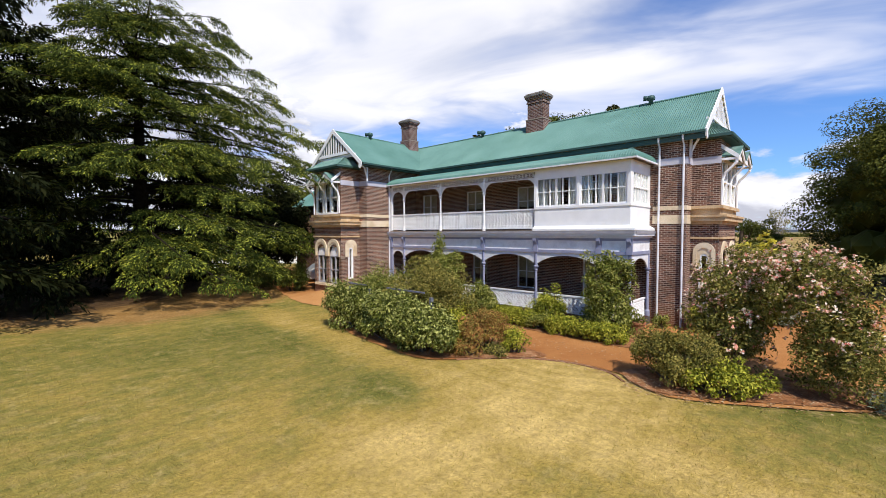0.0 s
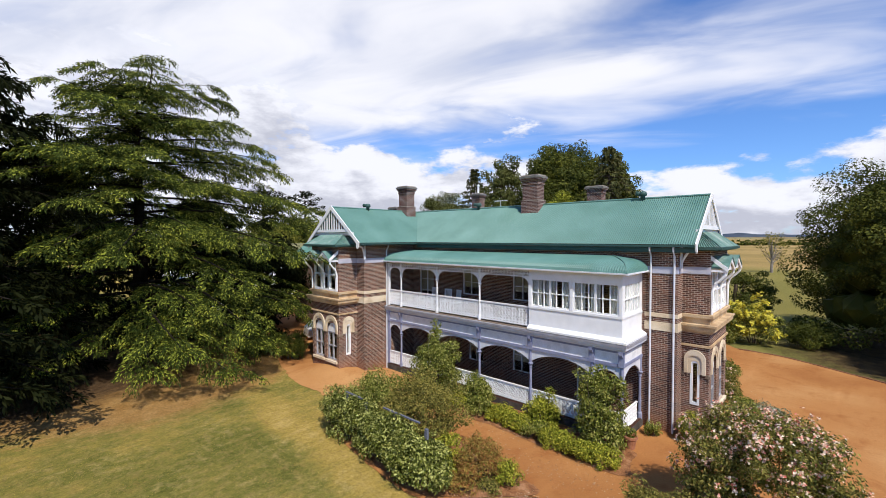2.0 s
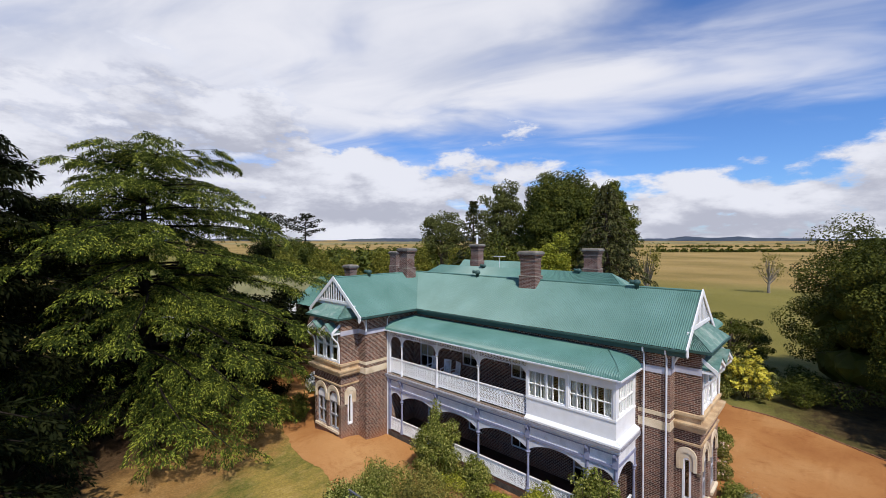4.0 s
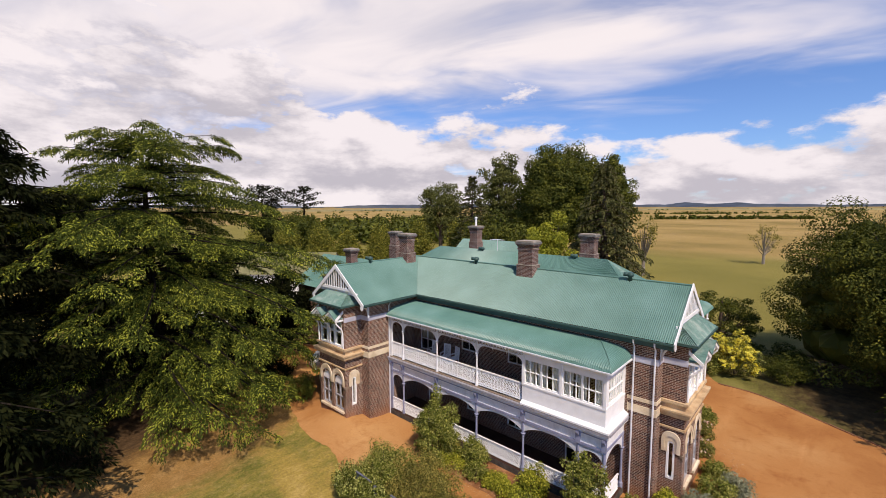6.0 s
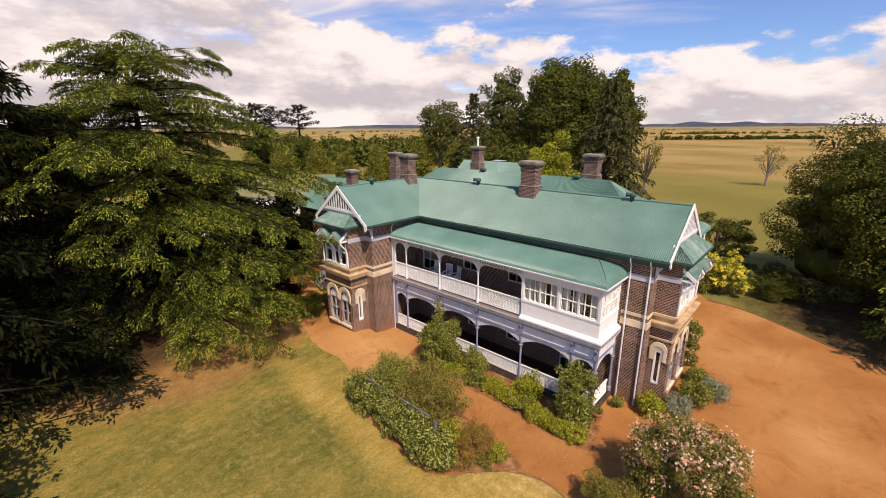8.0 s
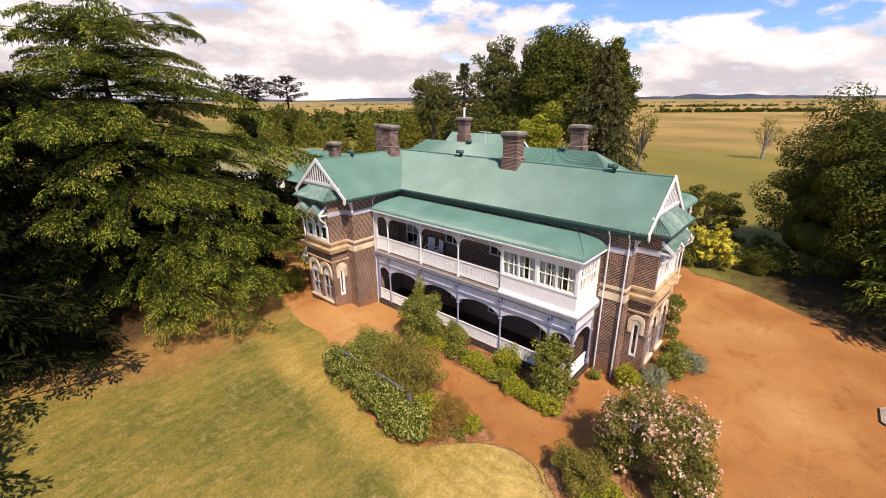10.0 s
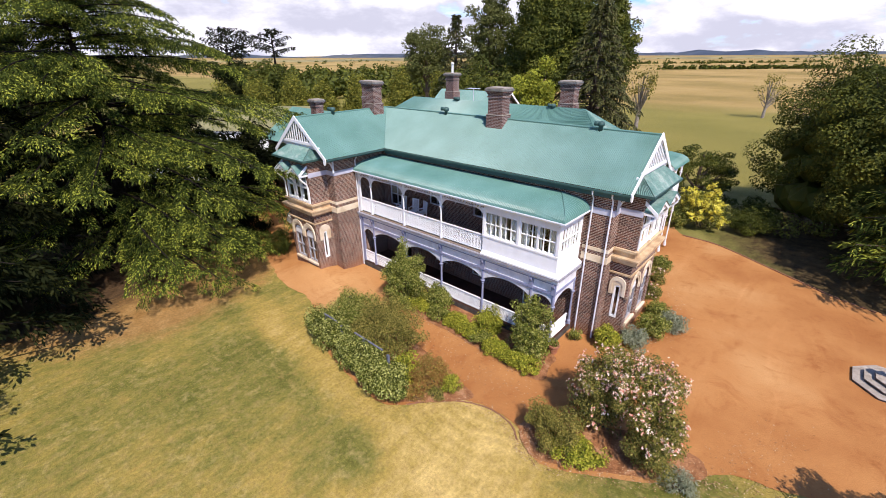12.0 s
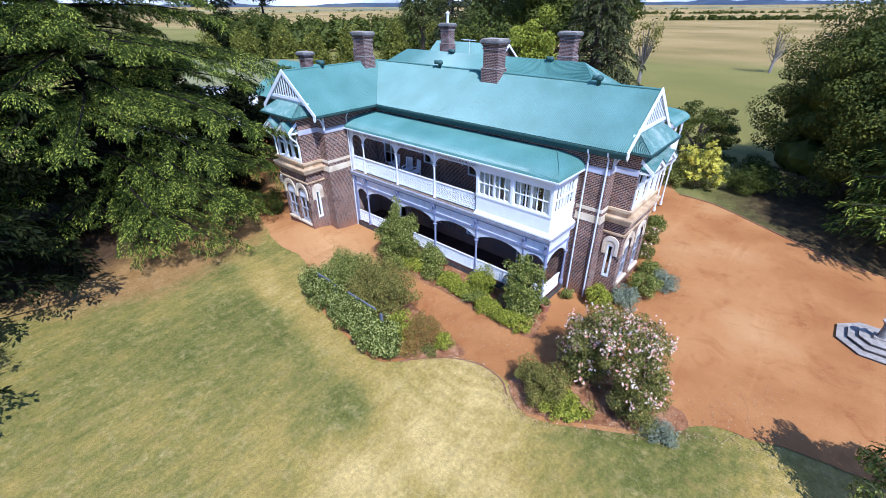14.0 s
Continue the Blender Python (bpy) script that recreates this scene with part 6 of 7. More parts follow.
        for t in np.linspace(hollow * (1 - 0.8 * u), 1.0, max(4, int(L * (1 - hollow * (1 - 0.8 * u)) / gap))):
            p = along(t)
            for s in (-1, 1):
                if rng.uniform() < thin * (1.0 if u < 0.6 else 0.0):
                    continue
                ax = out * rng.uniform(0.55, 0.95) + side * s * rng.uniform(0.35, 0.9) + np.array([0, 0, rng.uniform(-0.14, 0.16)])
                ax /= np.linalg.norm(ax)
                spray(p, ax, (0.9 + 0.16 * L * math.sin(math.pi * min(1, 0.2 + 0.65 * t))) * rng.uniform(0.7, 1.35), rng.uniform(0.26, 0.52))
        spray(along(0.97), out + np.array([0, 0, -0.1]), 1.3, 0.5)
    C, D, S, Q = np.concatenate(C), np.concatenate(D), np.concatenate(S)[:, None], np.concatenate(Q)
    n = len(C)
    D /= np.linalg.norm(D, axis=1, keepdims=True)
    w = np.cross(D, np.array([0, 0, 1.0]) + rng.normal(0, 0.5, (n, 3)))
    w /= np.linalg.norm(w, axis=1, keepdims=True) + 1e-9
    v = np.stack([C - w * 0.02 * fine, C + D * S * 0.45 - w * 0.042 * fine, C + D * S, C + D * S * 0.45 + w * 0.042 * fine], 1) + np.array(ob["at"])
    keep = C[:, 2] > 0.15
    if tip is None:
        Q[:] = False
    for nm, pick, mt in (("foliage", keep & ~Q, mat), ("new_growth", keep & Q, tip)):
        if not pick.any():
            continue
        m = Mesh()
        m.v, m.f = v[pick].reshape(-1, 3), np.arange(4 * int(pick.sum())).reshape(-1, 4).tolist()
        part(nm, m, mt, ob)
    wood.v = [tuple(np.array(q) + np.array(ob["at"])) for q in wood.v]
    part("trunk", wood, bark or BARK, ob)
    return ob


deodar("cedar_tree", (-37.3, 7.6), 20.7, [(0, 9.3), (5, 9.7), (9, 10.6), (13, 9.6), (16, 8.0), (18.5, 5.4), (19.8, 3.1), (20.7, 1.3)], L_CEDAR, L_TIP, 3, "tall cedar with drooping layered green branches beside the lawn", 15, 8, 3.8, (0.27, 0.23), BARK_SHADED, density=128, hollow=0.30, gap=0.98, thin=0.16, open_side=(-0.42, 0.92, 0.22), fine=0.74, low_side=(0.95, 0.3, 0.2),
       skirt=((-0.75, 3.2, 8.0), (-0.12, 3.3, 10.6), (-0.02, 4.4, 11.8), (0.1, 3.0, 12.2), (0.24, 4.2, 11.5), (0.42, 3.3, 11.0)))
# these conifers look shaded through their near-black needle and bark colours
deodar("cedar_tree", (-35.0, -1.5), 19.6, [(0, 6.8), (10, 6.0), (16, 4.0), (19.6, 1.2)], L_SHADECON, None, 5, "dark shaded conifer with low sweeping branches", 14, 9, 1.8, (0.1, 0.0), BARK_SHADED, density=24, fine=1.5)
deodar("cedar_tree", (-26.9, -9.2), 22.5, [(0, 8.4), (8, 9.0), (14, 7.6), (22.5, 1.5)], L_SHADECON, None, 6, "dark conifer shading the edge of the lawn", 15, 10, 1.4, (0.1, 0.1), BARK_SHADED, density=24, fine=1.5)
deodar("cedar_tree", (-52.0, 4.5), 17.0, [(0, 11.5), (9, 10.0), (17, 2.0)], L_SHADECON, None, 8, "dark conifer standing behind the cedar", 10, 8, 1.2, (0.0, 0.0), BARK_SHADED, density=13, fine=2.2)
deodar("cedar_tree", (-43.5, 13.5), 12.0, [(0, 6.5), (7, 5.5), (12, 1.0)], L_SHADECON, None, 9, "dark conifer standing behind the cedar", 8, 8, 0.9, (0.0, 0.0), BARK_SHADED, fine=1.5)

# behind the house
broadleaf("laurel_tree", (-40.5, 18.5), 9.5, 4.6, L_SHADECON, 0.34, 70, 200, 30, "dark leafy tree beyond the end of the house", 1.1, 0.0, rz=4.8)
broadleaf("oak_tree", (-39.0, 76.0), 27.2, 9.1, L_OAK, 0.44, 330, 190, 11, "great round-headed dark green tree behind the house", 1.75, 0.22, wild=0.45, fill=0.62, heart=0.9, loose=0.4)
broadleaf("gum_tree", (-52.0, 75.5), 27.4, 5.0, L_EUC, 0.42, 110, 160, 12, "grey-green tree behind the house", 1.3)
broadleaf("gum_tree", (-83.0, 89.5), 22.4, 7.4, L_EUC, 0.55, 80, 150, 13, "pale grey-green tree behind the house", 2.0)
conifer("pine_tree", (-42.4, 53.4), 20.2, 4.6, L_SPRUCE, 14, "dark pointed conifer behind the house", 120, 0.5, 0.42, 9, width=0.11, dome=(1.2, 0.9))
broadleaf("oak_tree", (-30.0, 77.5), 24.6, 5.8, L_OAK, 0.44, 130, 200, 15, "dark green tree behind the house", 1.3, wild=0.6, heart=0.9, loose=0.4)
tiered("spruce_tree", (-21.6, 55.5), 21.3, 6.6, L_SPRUCE, None, 16, "spruce with tiers of hanging branches", 150, 2.0, (1.25, 0.85), 0.22, 1.3, 0.30, 0.10, 0.34, 0.085, 0.7, (0.7, 1.1), (-0.05, 0.1))
broadleaf("maple_tree", (-24.9, 46.0), 13.4, 4.5, L_LIGHT, 0.30, 100, 190, 17, "light yellow-green leafy tree behind the roof", 1.0)
broadleaf("oak_tree", (-35.5, 50.5), 15.0, 5.5, L_OAK, 0.40, 90, 180, 18, "dark green tree behind the rear roofs", 1.5, 0.1)
for i, (x, y, hh) in enumerate(((-79.0, 33.5, 11.5), (-74.3, 37.6, 12.0), (-69.4, 41.9, 12.3), (-65.5, 45.2, 12.0), (-61.0, 49.2, 12.8), (-55.5, 53.8, 13.4), (-49.5, 58.0, 13.4))):
    shrub("cypress", (x, y), 4.4, 4.4, hh, L_CYP, 0.40, 13000, 60 + i, "broad conical olive-green cypress behind the house", "tree", 1.3, 130, top=0.34, group="cypress row behind the house")
tiered("pine_tree", (-100.0, 45.0), 20.6, 6.0, L_SHADECON, None, 24, "open-headed dark pine in the distance", 34, 13.5, (3.0, 0.6), 0.02, 2.4, 0.45, 0.12, 0.6, 0.13, 0.4, (0.4, 1.1), (0.25, 0.5), bark=BARK_SHADED)
tiered("pine_tree", (-93.0, 52.0), 20.4, 4.2, L_SHADECON, None, 25, "open-headed dark pine in the distance", 20, 14.5, (3.0, 0.6), 0.02, 2.2, 0.45, 0.12, 0.6, 0.13, 0.4, (0.4, 1.1), (0.2, 0.45), bark=BARK_SHADED)
broadleaf("pine_tree", (-85.0, 46.0), 15.0, 6.2, L_OAK, 0.5, 80, 170, 26, "dark tree behind the outbuildings", 1.6, 0.1)
broadleaf("pine_tree", (-94.5, 43.5), 14.5, 5.5, L_SHADECON, 0.5, 70, 170, 61, "dark tree behind the outbuildings", 1.6, 0.1)
broadleaf("bare_tree", (-28.5, 95.0), 13.5, 3.4, L_OLIVE, 0.40, 26, 34, 27, "thin half-bare tree at the paddock's edge", 1.1, 0.35, BARK_PALE)
broadleaf("bare_tree", (-11.5, 135.0), 10.5, 4.2, L_OLIVE, 0.36, 24, 34, 28, "thin half-bare tree at the paddock's edge", 1.2, 0.25, BARK_PALE)
# east of the drive
broadleaf("oak_tree", (7.0, 50.5), 16.5, 9.9, L_OAK, 0.21, 230, 450, 21, "broad dense dark green tree beside the drive", 1.5, 0.0, rz=9.6, fill=0.74, squash=0.7, wild=0.5, skirt=True, heart=1.0, loose=0.4)
broadleaf("oak_tree", (17.5, 51.0), 17.4, 8.6, L_OAK, 0.34, 150, 280, 22, "broad dense dark green tree beside the drive", 1.5, 0.0, rz=9.2, fill=0.62, squash=0.65, wild=0.5, skirt=True, heart=1.0, loose=0.4)
tiered("cedar_tree", (12.5, 40.0), 14.0, 8.0, L_CEDAR, L_TIP, 23, "cedar with low spreading boughs beside the drive", 85, 0.8, (2.6, 0.7))
broadleaf("laurel_tree", (-6.9, 50.0), 6.9, 4.3, L_OAK, 0.18, 95, 190, 29, "airy olive-green tree at the end of the drive", 0.8, 0.0, rz=3.9, squash=0.5, wild=0.4)
shrub("yellow_shrub", (-4.6, 43.6), 2.2, 2.0, 4.0, L_CAM, 0.16, 6500, 41, "shrub covered in yellow blossom", clump=0.55, n_clump=60, flowers=(F_YELLOW, 900, 0.17, 6))
shrub("round_shrub", (-1.1, 44.3), 1.8, 1.5, 2.1, L_OAK, 0.13, 6000, 42, "rounded dark green shrub beside the drive", clump=0.4, n_clump=60)
shrub("round_shrub", (-6.8, 42.5), 1.6, 1.4, 2.0, L_CAM, 0.14, 4500, 43, "dark green shrub at the end of the drive", clump=0.4, n_clump=45)

# the bed at the lawn's edge
shrub("vine", (-15.4, 10.9), 2.0, 1.0, 2.25, L_VINE, 0.115, 17000, 33, "glossy vine smothering a grey rail fence", clump=0.32, n_clump=130)
shrub("vine", (-12.7, 10.6), 2.0, 0.95, 2.1, L_VINE, 0.115, 17000, 38, "glossy vine smothering a grey rail fence", clump=0.32, n_clump=130)
shrub("vine", (-10.5, 10.35), 1.25, 1.0, 1.9, L_VINE, 0.115, 11000, 39, "glossy vine smothering a grey rail fence", clump=0.32, n_clump=85)
shrub("olive_shrub", (-15.3, 12.5), 2.1, 1.6, 3.0, L_CAM, 0.10, 13000, 34, "loose green shrub in the lawn bed", clump=0.40, n_clump=110)
shrub("olive_shrub", (-12.6, 12.6), 2.1, 1.7, 3.4, L_OLIVE, 0.10, 19000, 44, "tall rounded olive-brown shrub in the lawn bed", clump=0.42, n_clump=120)
shrub("bright_shrub", (-10.5, 11.7), 0.8, 0.8, 1.5, L_BRIGHT, 0.12, 2800, 45, "yellow-green leafy shrub in the lawn bed", clump=0.25, n_clump=36)
shrub("bronze_shrub", (-9.25, 12.1), 0.95, 0.9, 1.85, L_RED, 0.085, 8000, 46, "rounded bronze and green shrub by the path", clump=0.26, n_clump=65)
shrub("low_plant", (-8.15, 12.4), 0.5, 0.45, 1.05, L_BRIGHT, 0.09, 1800, 47, "small bright green plant by the path", clump=0.2, n_clump=24)
shrub("low_plant", (-9.3, 11.0), 0.7, 0.5, 0.65, L_RED, 0.09, 1800, 48, "low bronze plant at the bed's edge", clump=0.18, n_clump=26)
shrub("low_plant", (-8.5, 11.7), 0.45, 0.4, 0.5, L_ROSE, 0.08, 1000, 60, "low green plant at the bed's edge", clump=0.16, n_clump=18)
# at the foot of the bay, under the cedar
shrub("round_shrub", (-28.9, 14.9), 1.3, 1.2, 2.3, L_OAK, 0.13, 5000, 56, "dark green shrub beside the bay", clump=0.4, n_clump=50)
shrub("round_shrub", (-31.6, 13.6), 1.5, 1.4, 2.0, L_OAK, 0.13, 5000, 57, "dark green shrub under the cedar", clump=0.4, n_clump=50)
shrub("round_shrub", (-34.0, 15.6), 1.8, 1.6, 2.6, L_SHADECON, 0.14, 5000, 58, "dark green shrub under the cedar", clump=0.45, n_clump=50)
# along the verandah
shrub("camellia", (-15.8, 16.6), 1.65, 1.5, 3.5, L_CAM, 0.13, 15000, 31, "tall glossy camellia against the verandah", clump=0.34, n_clump=120, top=0.85)
shrub("camellia", (-16.2, 17.0), 0.6, 0.6, 4.4, L_CAM, 0.15, 1700, 49, "slim leafy leader of a tall camellia", clump=0.26, n_clump=30, top=0.6)
shrub("camellia", (-6.85, 17.15), 0.9, 0.8, 3.5, L_CAM, 0.13, 12000, 32, "upright glossy green shrub at the verandah corner", clump=0.24, n_clump=190, box=0.9)
shrub("camellia", (-13.5, 17.4), 0.95, 0.75, 1.75, L_CAM, 0.13, 4600, 50, "leafy green shrub against the verandah", clump=0.28, n_clump=55)
shrub("camellia", (-9.6, 17.4), 0.85, 0.7, 1.9, L_BRIGHT, 0.12, 4600, 51, "leafy green shrub against the verandah", clump=0.26, n_clump=55)
for i, (x, y, a, hh, mm) in enumerate(((-14.4, 16.6, 0.95, 0.8, L_BRIGHT), (-12.6, 16.6, 1.0, 0.95, L_CAM), (-11.6, 16.7, 0.9, 0.9, L_BRIGHT), (-10.5, 16.6, 0.95, 0.95, L_BRIGHT), (-9.4, 16.4, 0.9, 0.85, L_CAM),
                                       (-8.4, 16.2, 0.9, 0.85, L_BRIGHT), (-7.3, 16.1, 0.9, 0.85, L_BRIGHT), (-6.35, 16.1, 0.8, 0.85, L_BRIGHT), (-15.4, 17.6, 0.6, 0.6, L_OLIVE))):
    shrub("low_plant", (x, y), a, 0.65, hh, mm, 0.11, 2700, 70 + i, "low leafy plant in the verandah bed", clump=0.2, n_clump=42, group="low plants in the verandah bed")
shrub("low_plant", (-5.6, 20.0), 0.4, 0.4, 0.7, L_CAM, 0.1, 900, 80, "small green plant against the brick wall", clump=0.16, n_clump=16)
# roses
shrub("rose_bush", (-2.3, 15.1), 1.12, 1.15, 3.75, L_ROSE, 0.10, 14500, 35, "arching rose bush covered in pale pink flowers", clump=0.34, n_clump=110, top=1.35, flowers=(F_PINK, 2000, 0.066, 5), lobes=((1.2, 0.1, 1.8, 1.6, 1.8, 4.1, 130), (2.45, -0.45, 0.95, 1.25, 0.1, 3.2, 100)))
shrub("round_shrub", (-3.2, 13.0), 1.25, 1.05, 1.85, L_OLIVE, 0.085, 11000, 37, "low rounded shrub on the path's corner", clump=0.27, n_clump=80)
shrub("low_plant", (-2.1, 12.75), 1.05, 0.8, 1.05, L_BRIGHT, 0.10, 4600, 53, "bright green leafy plant in the rose bed", clump=0.22, n_clump=50)
shrub("low_plant", (1.3, 14.2), 0.75, 0.6, 0.7, L_SILVER, 0.13, 1500, 54, "silvery plant at the foot of the roses", clump=0.22, n_clump=24, aspect=0.3)
# along the east side of the house
for i, (x, y, a, hh, mm) in enumerate(((-4.1, 20.6, 0.75, 1.35, L_BRIGHT), (-2.9, 21.6, 0.85, 1.2, L_SILVER), (-2.5, 23.4, 0.9, 1.5, L_CAM), (-1.9, 24.6, 0.8, 1.1, L_SILVER), (-2.9, 25.6, 0.7, 0.95, L_CAM),
                                       (-4.1, 27.6, 0.75, 1.1, L_ROSE), (-4.6, 30.0, 0.8, 1.1, L_ROSE), (-4.8, 32.5, 0.8, 1.0, L_CAM))):
    shrub("border_shrub", (x, y), a, a, hh, mm, 0.12, 3200, 85 + i, "silver-leaved shrub against the house" if mm is L_SILVER else "leafy green shrub against the house", clump=0.26, n_clump=42, group="shrubs along the side of the house",
          flowers=(F_PINK, 40, 0.08, 1) if mm is L_ROSE else None)
shrub("camellia", (9.4, 15.2), 2.6, 2.5, 5.6, L_CAM, 0.16, 24000, 55, "dark glossy shrub at the edge of the drive", clump=0.5, n_clump=90)


# ---- outbuildings, far trees ----
def shed(name, x, y, w, d, turn, wall_h, ridge_h, wall_mat, roof_mat, label):
    ob = thing(name, (x, y, 0), label, "shed")
    c, s = math.cos(turn), math.sin(turn)

    def go(m):
        m.v = [(x + a * c - b * s, y + a * s + b * c, z) for a, b, z in m.v]
        return m
    part("wall", go(Mesh().box(-w / 2, w / 2, -d / 2, d / 2, 0, wall_h)), wall_mat, ob)
    for k in (-1, 1):
        r = Mesh()
        corrugated(r, (-w / 2 - 0.3, k * (d / 2 + 0.4), wall_h - 0.1), (w / 2 + 0.3, k * (d / 2 + 0.4), wall_h - 0.1), (w / 2 + 0.3, 0, ridge_h), (-w / 2 - 0.3, 0, ridge_h), 0.2, 0.02)
        part("roof", go(r), roof_mat, ob)
    for k in (-1, 1):
        g = Mesh().prism([(-d / 2, wall_h), (d / 2, wall_h), (0, ridge_h - 0.1)], "x", k * w / 2 - 0.05, k * w / 2 + 0.05)
        part("gable_end", go(g), wall_mat, ob)
    part("door", go(Mesh().box(-0.6, 0.6, -d / 2 - 0.05, -d / 2 + 0.02, 0.0, 2.1)), GREY_WOOD, ob)
    return ob


OLIVE_TIN = material("faded_olive_tin", [(0.15, 0.145, 0.06), (0.24, 0.22, 0.10)], 0.5, 0.6, fine=0.1)
shed("outbuilding", -61.0, 31.0, 15.0, 9.0, radians(38), 5.4, 8.1, WHITE_WORN, OLIVE_TIN, "long outbuilding with a faded olive tin roof")
shed("outbuilding", -58.0, 19.0, 9.0, 6.0, radians(60), 3.4, 5.2, WHITE_WORN, PALE, "white-walled shed behind the cedar")
shed("outbuilding", -36.0, 25.5, 11.0, 7.0, radians(0), 7.0, 9.7, BRICK, TIN, "brick wing with a green tin roof behind the house")


def far_trees():
    """Trees and hedges of the plain, past counting."""
    rng = np.random.default_rng(5)
    spots = []
    for k in range(90):
        t = k / 89
        spots.append((-150 + 135 * t + rng.normal(0, 2), 522 + 118 * t + rng.normal(0, 3), rng.uniform(2.0, 4.5)))
    for k in range(150):
        t = rng.uniform(0, 1)
        spots.append((-330 + 300 * t + rng.normal(0, 6), 700 + 260 * t + rng.normal(0, 8), rng.uniform(3, 6)))
    for k in range(170):
        t = rng.uniform(0, 1)
        spots.append((-330 + 130 * t + rng.normal(0, 9), 170 + 190 * t + rng.normal(0, 9), rng.uniform(4, 8)))
    for k in range(260):
        a, r = radians(rng.uniform(120, 150)), rng.uniform(165, 330)
        spots.append((r * math.cos(a), r * math.sin(a), rng.uniform(5, 9)))
    for k in range(260):
        a, r = radians(rng.uniform(78, 172)), rng.uniform(420, 1500)
        if 90 < math.degrees(a) < 120 and r < 650:
            continue
        spots.append((r * math.cos(a), r * math.sin(a), rng.uniform(3, 9)))
    C, N = [], []
    for x, y, s in spots:
        d, p = lump(rng, 44, s * 0.55, 0.8)
        C.append(p + np.array([x, y, s * 0.5])); N.append(d)
    C, N = np.concatenate(C), np.concatenate(N)
    m = leaves(C, N, 2.2, rng, 0.6, 0.8)
    me = part("far_trees", m, L_OAK, None)
    tagged(me, "scattered trees and hedgerows of the far paddocks", "trees", "", "stuff")


far_trees()


# ---- small things ----
def sundial(x, y):
    ob = thing("sundial", (x, y, 0), "stone sundial pedestal on an octagonal stepped base", "sundial")
    z = 0.0
    for r in (1.62, 1.20, 0.80):
        # dark risers and pale treads put side shade and lit tops into colour
        st = part("step", Mesh().lathe(x, y, [(r, z), (r, z + 0.115)], 8, math.pi / 8), DARK_STONE, ob, "stone step, side shade in its dark colour")
        part("tread", Mesh().lathe(x, y, [(r + 0.02, z + 0.116), (r + 0.02, z + 0.15), (r - 0.46, z + 0.153)], 8, math.pi / 8), STEP_LIGHT, st, "worn stone tread, lit top in its pale colour")
        z += 0.151
    part("tread", Mesh().lathe(x, y, [(0.36, z), (0.35, z + 0.03), (0.02, z + 0.032)], 8, math.pi / 8), STEP_LIGHT, ob)
    part("plinth", Mesh().box(x - 0.26, x + 0.26, y - 0.26, y + 0.26, z + 0.03, z + 0.12), STEP_LIGHT, ob)
    part("pedestal", Mesh().lathe(x, y, [(0.20, z + 0.12), (0.17, z + 0.2), (0.14, z + 0.5), (0.15, z + 0.8), (0.21, z + 0.9), (0.25, z + 0.94)], 14), OLD_STONE, ob, "turned grey stone pedestal")
    part("dial", Mesh().lathe(x, y, [(0.25, z + 0.94), (0.27, z + 1.02), (0.22, z + 1.02), (0.16, z + 0.96), (0.01, z + 0.95)], 14), STEP_LIGHT, ob, "shallow pale dial dish")


sundial(7.5, 26.4)


def flower_pot(x, y, z, s, label):
    ob = thing("flower_pot", (x, y, z), label, "pot")
    part("pot", Mesh().lathe(x, y, [(0.17 * s, z), (0.24 * s, z + 0.38 * s), (0.28 * s, z + 0.40 * s), (0.28 * s, z + 0.48 * s), (0.24 * s, z + 0.48 * s), (0.22 * s, z + 0.42 * s)], 16), TERRA, ob)
    rng = np.random.default_rng(int(abs(x) * 10))
    d, p = lump(rng, 160, 0.22 * s)
    m = leaves(p + np.array([x, y, z + 0.6 * s]), d, 0.12, rng)
    part("plant", m, L_CAM, ob)


flower_pot(-5.95, 18.2, 0.035, 1.1, "terracotta pot beside the verandah corner")


def rail_fence():
    ob = thing("rail_fence", (-12.7, 10.55, 0), "weathered blue-grey timber rail fence under the vine", "fence")
    for x in (-15.6, -14.2, -12.4, -10.6):
        part("post", Mesh().box(x - 0.06, x + 0.06, 10.70, 10.80, 0, 1.9), GREY_WOOD, ob)
    for a, b in ((-15.6, -14.4), (-13.0, -10.9)):
        part("rail", Mesh().box(a, b, 10.66, 10.73, 2.02, 2.075), GREY_WOOD, ob)
    part("rail", Mesh().box(-15.6, -9.96, 10.70, 10.80, 0.8, 0.87), GREY_WOOD, ob)


rail_fence()


